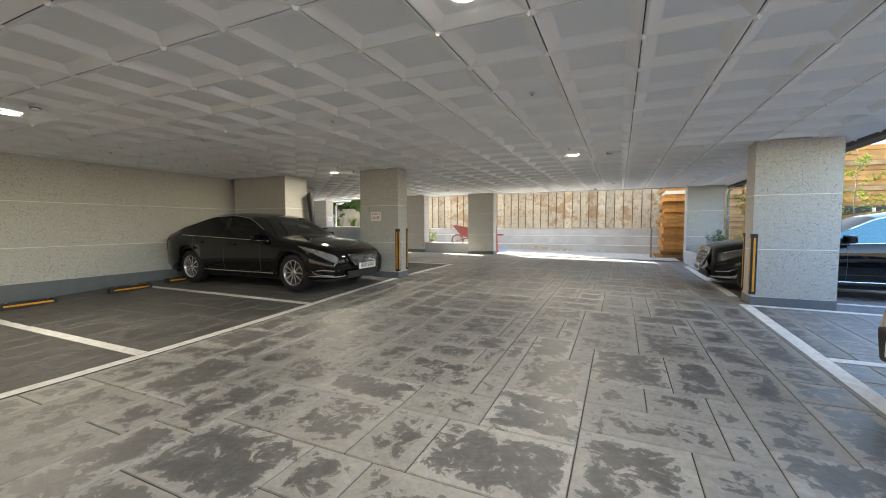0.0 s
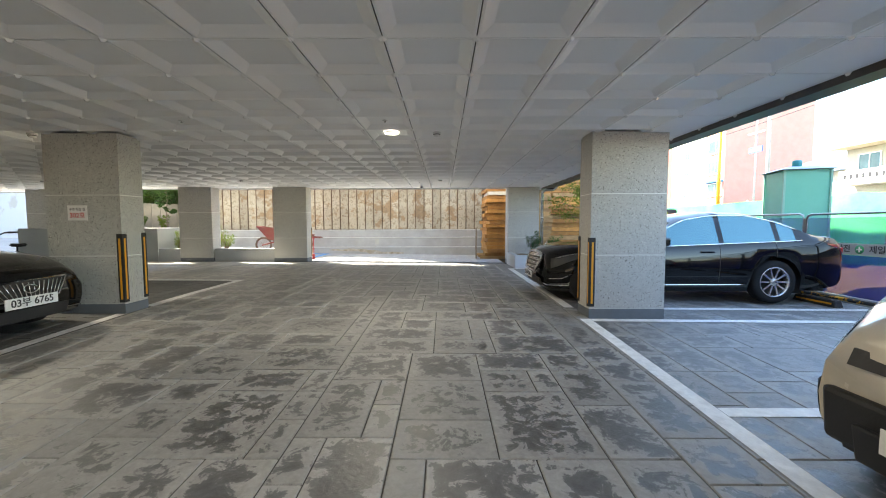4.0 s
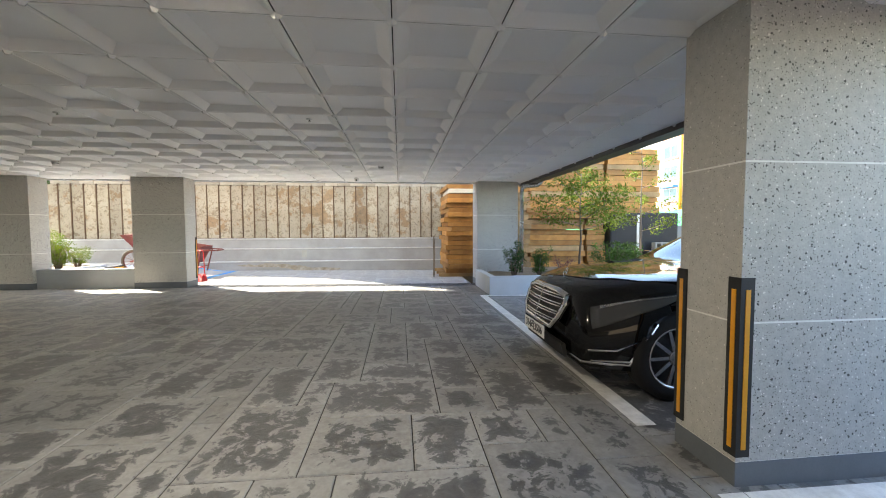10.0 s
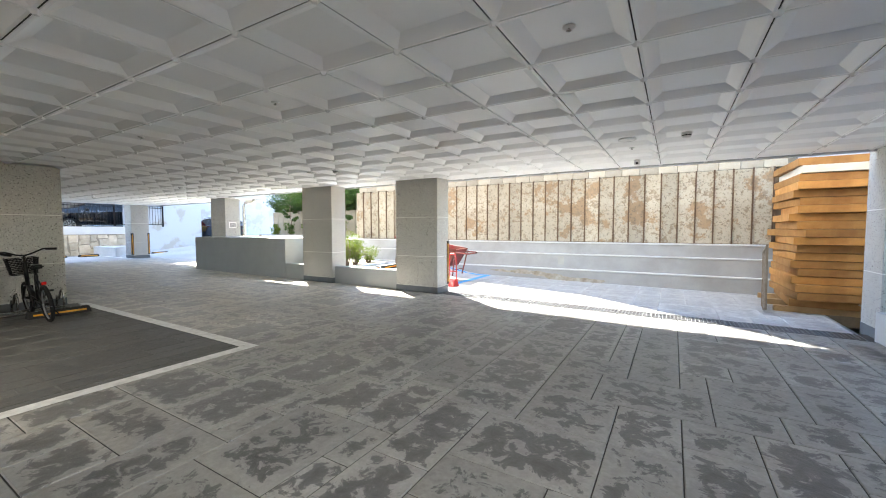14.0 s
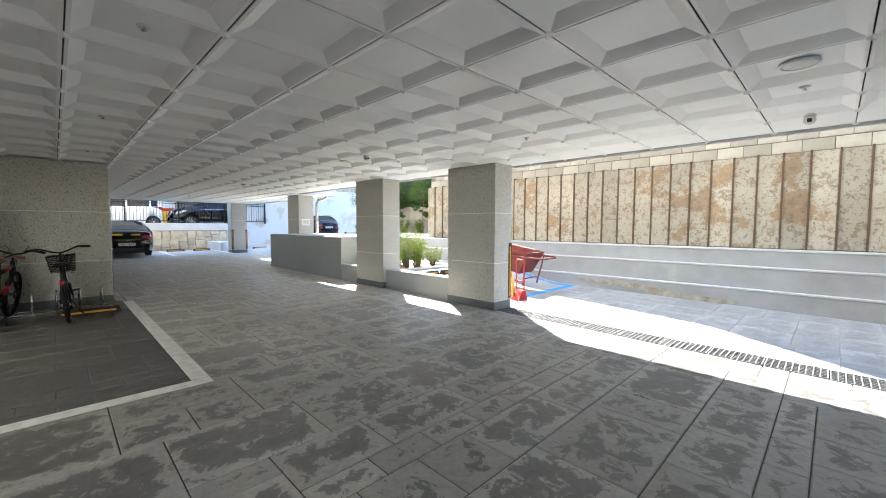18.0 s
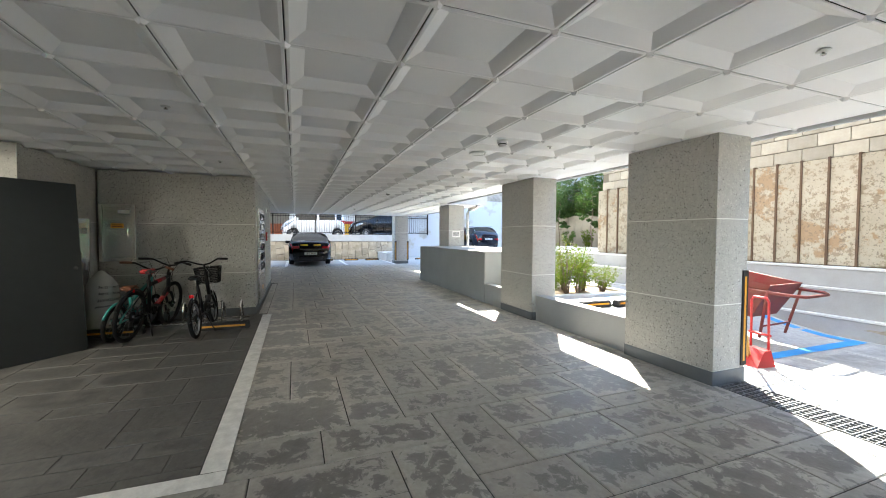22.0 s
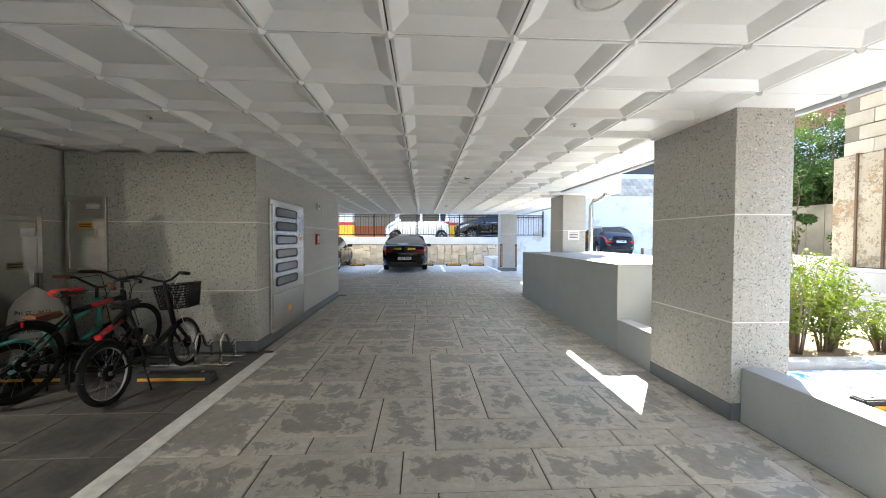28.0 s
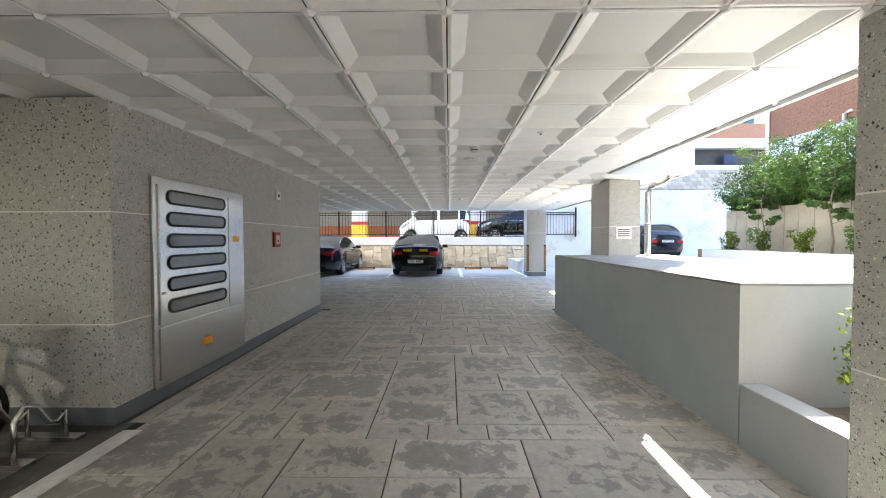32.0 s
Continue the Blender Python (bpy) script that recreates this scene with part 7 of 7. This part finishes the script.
# The unseen block above the soffit is added to shade the far bays.
structure("upper_deck_wall", boxes((-34.2, -34, -6, 19.88, 1.4, 5.3), (-34.2, -27.9, -6, 19.88, 5.3, 13.0)), mat("dim_grey_render", (0.3, 0.29, 0.28), 0.8), "back wall and soffit of the upper parking deck, with an unseen shading block above", "wall")
structure("upper_deck_band", boxes((-33.99, -33.9, -6, 19.88, 1.42, 2.5)), mat("terracotta_band", (0.4, 0.13, 0.07), 0.8), "terracotta painted wall band on the upper deck", "wall")
structure("step_block", boxes((-24.0, -21.6, 15.12, 15.3, 0.1, 0.72), (-24.0, -23.0, 15.3, 16.4, 0.1, 0.72), bevel=0.01), WHITER, "pale painted low planter block", "kerb")
PATCHY = mat("flaking_pale_blue_white_render", (0.5, 0.55, 0.62), 0.8, col2=(0.42, 0.42, 0.4), scale=0.9, amount=0.9, bump=0.3, bscale=20, contrast=(0.55, 0.6))
structure("wall_pale", boxes((-24.5, -24.2, 16.5, 20.2, 0, 3.2), (-28.9, -28.6, 19.9, 30, 0, 4.3), (-28.6, -24.5, 19.9, 20.2, 0, 3.5)), PATCHY, "pale blue-white flaking rendered boundary wall", "wall")
grey_blocks = structure("wall_pale_blocks", boxes((-28.95, -28.58, 19.9, 30, 4.305, 5.4)), mat("grey_block_mortar", (0.24, 0.23, 0.21), 0.9), "weathered grey block courses over the pale wall", "wall")
blk_far = mesh_of("block", boxes((-0.02, 0.03, -0.194, 0.194, 0.005, 0.212), bevel=0.006), vary(mat("grey_concrete_block", (0.4, 0.39, 0.37), 0.85, col2=(0.3, 0.29, 0.27), scale=4, amount=0.9, bump=0.3), 0.75, 1.1))
for k in range(25):
    for j in range(5):
        o = new("block", blk_far)
        o.parent = grey_blocks
        o.location = (-28.57, 20.15 + 0.398 * k + (0.199 if j % 2 else 0), 4.31 + 0.217 * j)
structure("planter_wall_back", boxes((-18.7, -10.25, 20.3, 20.5, 0.2, 1.25), (-10.45, -10.25, 18.35, 20.29, 0.2, 1.25), bevel=0.01), WHITER, "white rendered low planter wall at the back of the yard", "low wall")
structure("planter_bed_back", boxes((-18.7, -10.46, 20.51, 21.3, 0.2, 1.15), (-18.9, -18.705, 20.3, 30, 0.0, 1.25)), SOIL, "soil of the back planter bed", "soil")
bw = thing("wall_back_lagging", -19.4, 21.5, 1.1, "grey weathered lagging wall behind the back planter", "wall", kind="structure")
OLD = mat("grey_weathered_lagging", (0.36, 0.32, 0.25), 0.85, col2=(0.22, 0.2, 0.16), scale=1.6, amount=0.9, bump=0.3)
me = mesh_of("board", boxes((-0.21, 0.21, -0.03, 0.03, 0, 1.35), bevel=0.006), OLD)
for k in range(21):
    o = new("board", me)
    o.parent = bw
    o.location = (0.3 + k * 0.435, random.uniform(-0.01, 0.01), random.uniform(-0.03, 0.03))
for k in range(8):
    x = -18.9 + k * 0.86
    tree("hedge_tree", x, 22.2 + random.uniform(-0.3, 0.5), 2.3, 1.9 + random.uniform(-0.4, 0.7), 0.1, 1.05, 7500, LEAF_D if k % 3 else LEAF, "dense dark green young hedge tree above the lagging wall", 40 + k, 0.05, 17, 0.036, "hedge trees", 1.7)
for k in range(15):
    shrub("bank_shrub", -19.0 + k * 0.6, 21.62 + random.uniform(-0.12, 0.2), 2.3, 0.7 + 0.5 * random.random(), 0.62, 1900, (LEAF_D, LEAF, LEAF_D)[k % 3], "dense green shrub spilling over the lagging wall", 120 + k, 14, 0.04, "shrub", "bank shrubs")
for k in range(7):
    shrub("bed_shrub", -18.3 + k * 1.2, 20.9, 1.15, 0.55 + 0.3 * random.random(), 0.36, 800, LEAF if k % 2 else LEAF_Y, "thin green shrub in the back planter bed", 60 + k, 6, 0.035, "shrub", "bed shrubs")
for k in range(4):
    tree("young_pine", -17.2 + k * 1.9, 20.95, 1.15, 2.0 + 0.3 * random.random(), 0.7, 0.55, 1500, LEAF_D, "slender young pine in the back planter bed", 80 + k, 0.025, 9, 0.045, "bed pines")
structure("bank", boxes((-18.9, -10.3, 21.56, 30, -0.5, 2.3)), SOIL, "planted earth bank above the lagging wall", "earth")
structure("bank_right", boxes((-10.25, 6, 18.68, 30, -0.5, 2.85)), SOIL, "earth behind the retaining wall", "earth")
wh = thing("house", -16.5, 24.4, 0, "white rendered house with a red-brown brick upper wall", "house")
part("wall", boxes((-4.9, 3.9, 0, 8, 0, 5.1)), mat("bluish_white_render", (0.48, 0.53, 0.6), 0.8, scale=1, bump=0.2), wh)
part("brick_backing", boxes((-4.9, 3.9, 0.03, 8, 5.11, 9)), mat("dark_brick_mortar", (0.13, 0.08, 0.06), 0.9), wh)
courses_b = bmesh.new()
for r in range(44):
    for k in range(34):
        bx = -4.9 + 0.258 * k + (0.129 if r % 2 else 0)
        bm_box(courses_b, bx, min(3.9, bx + 0.245), 0.0, 0.06, 5.115 + r * 0.088, 5.115 + r * 0.088 + 0.074)
tagged(part("bricks", courses_b, BRICK, wh, "red-brown bricks of the upper wall"), "red-brown bricks of the upper wall", kind="stuff")
part("pipe", tube(bmesh.new(), [(-4.8, -0.08, 0), (-4.8, -0.08, 8)], 0.06, 8), WHITE, wh)
part("pipe", tube(bmesh.new(), [(-2.0, -0.06, 3.4), (-2.0, -0.06, 5.3), (-1.8, -0.06, 5.35)], 0.05, 8), WHITE, wh)
part("window", boxes((-0.9, 0.1, -0.05, 0.03, 6.6, 7.5)), GLASSW, wh)
part("garden_coping", boxes((-4.9, 3.9, -0.5, -0.3, 0, 3.3)), BLOCK, wh, "grey garden wall")
vh = thing("house", -30.2, 28, 0, "grey house with an open balcony, brick band and dark windows", "house")
# The wall's unseen top is raised to 19 m to keep sun off the passage.
part("wall", boxes((-6, 0, -5, 7, 0, 19)), mat("grey_house_render", (0.45, 0.44, 0.42), 0.8), vh)
part("brick_band", boxes((0.001, 0.5, -4, 6, 7.4, 8.25)), BRICK, vh, "red brick band")
part("beam", boxes((0.001, 0.55, -4, 6, 6.85, 7.395)), WHITER, vh, "white beam")
# Black panel painted in for the shade inside the open balcony.
part("balcony_void", boxes((0.001, 0.03, -3.6, 5.6, 5.85, 6.845)), INK, vh, "flat black panel as the shade of an open balcony")
part("balcony_slab", boxes((0.035, 0.6, -4, 6, 5.4, 5.84)), WHITER, vh)
part("window", boxes((0.001, 0.06, -1.0, 2.6, 8.4, 9.6)), GLASSW, vh)
part("drying_coat", boxes((0.3, 0.45, 0.6, 1.3, 5.9, 6.5), bevel=0.06), mat("dark_blue_cloth", (0.03, 0.04, 0.08), 0.9), vh, "dark jacket hung to dry")
# Mostly unseen house; outline and height are set to throw the yard's shadow edge.
nb = bmesh.new()
foot = ((-12.5, 21.9), (-9.81, 21.4), (-6.83, 19.3), (6.5, 19.3), (6.5, 30), (-12.5, 30))
lo = [nb.verts.new((x, y, 2.3)) for x, y in foot]
hi = [nb.verts.new((x, y, 11.2)) for x, y in foot]
nb.faces.new(lo[::-1])
nb.faces.new(hi)
for k in range(6):
    nb.faces.new((lo[k], lo[(k + 1) % 6], hi[(k + 1) % 6], hi[k]))
structure("neighbour_house", nb, mat("white_corrugated_siding", (0.5, 0.53, 0.58), 0.6, bump=0.2), "tall white-sided neighbour house behind the retaining wall", "building")
smear = bmesh.new()
edge_lo, edge_hi = [], []
for k in range(60):
    x = -4.75 + 3.1 * k / 59
    w = math.sin(math.pi * k / 59) ** 0.5
    mid = 0.37 - 0.12 * smooth(-3.6, -2.4, x)
    edge_hi.append(smear.verts.new((x + 4.2, -0.208, mid - 0.1 + w * (0.05 + 0.05 * noise.noise((x * 3, 0, 0))) + 0.02 * noise.noise((x * 14, 1, 0)))))
    edge_lo.append(smear.verts.new((x + 4.2, -0.208, mid - 0.1 - w * (0.06 + 0.09 * smooth(-3.4, -2.7, x) + 0.05 * noise.noise((x * 4, 5, 0))) + 0.02 * noise.noise((x * 17, 2, 0)))))
for k in range(59):
    smear.faces.new((edge_lo[k], edge_lo[k + 1], edge_hi[k + 1], edge_hi[k]))
part("mortar_smear", smear, mat("dried_mud_stain", (0.24, 0.2, 0.15), 0.9, col2=(0.4, 0.38, 0.35), scale=7, amount=1.0, bump=0.5, bscale=30), steps, "brown dried mortar smear")
part("patch", boxes((1.35, 1.5, -0.105, -0.1, 0.5, 0.72)), mat("grey_mortar_patch", (0.38, 0.38, 0.37), 0.8), steps, "grey mortar patch")

# ---- stamped slate pieces of the floor (last) ----
MOD = 0.208


def ashlar(x0, x1, y0, y1, seed, keep=None):
    """Fill a rectangle with random rectangular stones on a square module, where keep(x, y) allows."""
    rng = random.Random(seed)
    nx, ny = int((x1 - x0) / MOD), int((y1 - y0) / MOD)
    used, out = np.zeros((nx, ny), bool), []
    if keep:
        for i in range(nx):
            for j in range(ny):
                used[i, j] = not keep(x0 + (i + 0.5) * MOD, y0 + (j + 0.5) * MOD)
    sizes = [(3, 3), (3, 2), (2, 3), (2, 2), (4, 2), (2, 4), (3, 4), (4, 3), (1, 2), (2, 1)]
    for j in range(ny):
        for i in range(nx):
            if used[i, j]:
                continue
            opts = [s for s in sizes if i + s[0] <= nx and j + s[1] <= ny and not used[i:i + s[0], j:j + s[1]].any()]
            big = [s for s in opts if s[0] * s[1] >= 4]
            w, h = rng.choice(big) if big else (max(opts, key=lambda s: s[0] * s[1]) if opts else (1, 1))
            used[i:i + w, j:j + h] = True
            out.append((x0 + i * MOD, x0 + (i + w) * MOD, y0 + j * MOD, y0 + (j + h) * MOD))
    return out


def stone_verts(d, height, rng, ox=0.0, oy=0.0, oz=0.0):
    x0, x1, y0, y1 = d
    g, c, dz = 0.0036, 0.0085, rng.uniform(-0.0006, 0.001)
    lo = [(x0 + g, y0 + g), (x1 - g, y0 + g), (x1 - g, y1 - g), (x0 + g, y1 - g)]
    hi = [(x0 + c, y0 + c), (x1 - c, y0 + c), (x1 - c, y1 - c), (x0 + c, y1 - c)]
    return [(x - ox, y - oy, height(x, y) - 0.0055 - oz) for x, y in lo] + [(x - ox, y - oy, height(x, y) + 0.0012 + dz - oz) for x, y in hi]


def stone_mesh(name, dims, height, material, ox=0.0, oy=0.0, oz=0.0):
    """Stones as one mesh; two maps hold the distance in metres to the near and to the far edges of each."""
    vs, fs, near_uv, far_uv = [], [], [], []
    for d in dims:
        k = len(vs)
        vs += stone_verts(d, height, rng, ox, oy, oz)
        fs += [tuple(q + k for q in f) for f in FACES]
        near_uv += [(x + ox - d[0], y + oy - d[2]) for x, y, z in vs[k:]]
        far_uv += [(d[1] - x - ox, d[3] - y - oy) for x, y, z in vs[k:]]
    me = bpy.data.meshes.new(name)
    me.from_pydata(vs, [], fs)
    me.materials.append(material)
    order = np.empty(len(me.loops), dtype=np.int32)
    me.loops.foreach_get("vertex_index", order)
    for nm, uv in (("near_edges", near_uv), ("far_edges", far_uv)):
        me.uv_layers.new(name=nm).data.foreach_set("uv", np.array(uv, dtype=np.float32)[order].ravel())
    return me


FACES = [(4, 5, 6, 7), (0, 1, 5, 4), (1, 2, 6, 5), (2, 3, 7, 6), (3, 0, 4, 7)]
rng = random.Random(77)
stones = ashlar(-19.509, 6.55, -3.894, 16.1, 1, lambda x, y: (x > -4.325 and y < 14.4) or (10.25 < y < 14.45) or (x < -13.9 and y > 3.4))
stones += [(-13.7 + 0.624 * i, -13.7 + 0.624 * (i + 1), 10.08, 10.25) for i in range(7)]
single, rest = [], []
for d in stones:
    cx, cy = (d[0] + d[1]) / 2, (d[2] + d[3]) / 2
    near = (-2.4 < cx < 1.7 and 1.5 < cy < 6.5) or (-4.3 < cx < -1.5 and 10 < cy < 14) or (-10.8 < cx < -5 and cy > 10)
    (single if near else rest).append(d)
single, more = single[:300], single[300:]
rest += more
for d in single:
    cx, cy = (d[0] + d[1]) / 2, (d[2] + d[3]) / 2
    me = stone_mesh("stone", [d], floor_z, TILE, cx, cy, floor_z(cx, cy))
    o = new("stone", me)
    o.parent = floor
    o.location = (cx, cy, floor_z(cx, cy))


def joined(name, dims, height, material, parent, label):
    o = new(name, stone_mesh(name, dims, height, material))
    o.parent = parent
    return tagged(o, label, kind="stuff")


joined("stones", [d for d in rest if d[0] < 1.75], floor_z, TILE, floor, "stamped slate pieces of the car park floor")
joined("stones", [d for d in rest if d[0] >= 1.75], floor_z, PALE_TILE, floor, "paler stamped slate pieces of the open parking bays")
joined("stones", ashlar(-9.322, -4.32, -8.738, 10.2, 9), lambda x, y: floor_z(x, y) + 0.004, BAY_TILE, floor, "grimy stamped slate pieces of the parking bays, coloured darker as shade")
for d in ashlar(-4.6, 1.85, 14.745, 17.93, 3):
    cx, cy = (d[0] + d[1]) / 2, (d[2] + d[3]) / 2
    me = stone_mesh("stone", [d], lambda x, y: yard_z(x, y) + 0.006, PAVE, cx, cy, yard_z(cx, cy))
    o = new("stone", me)
    o.parent = yard
    o.location = (cx, cy, yard_z(cx, cy))
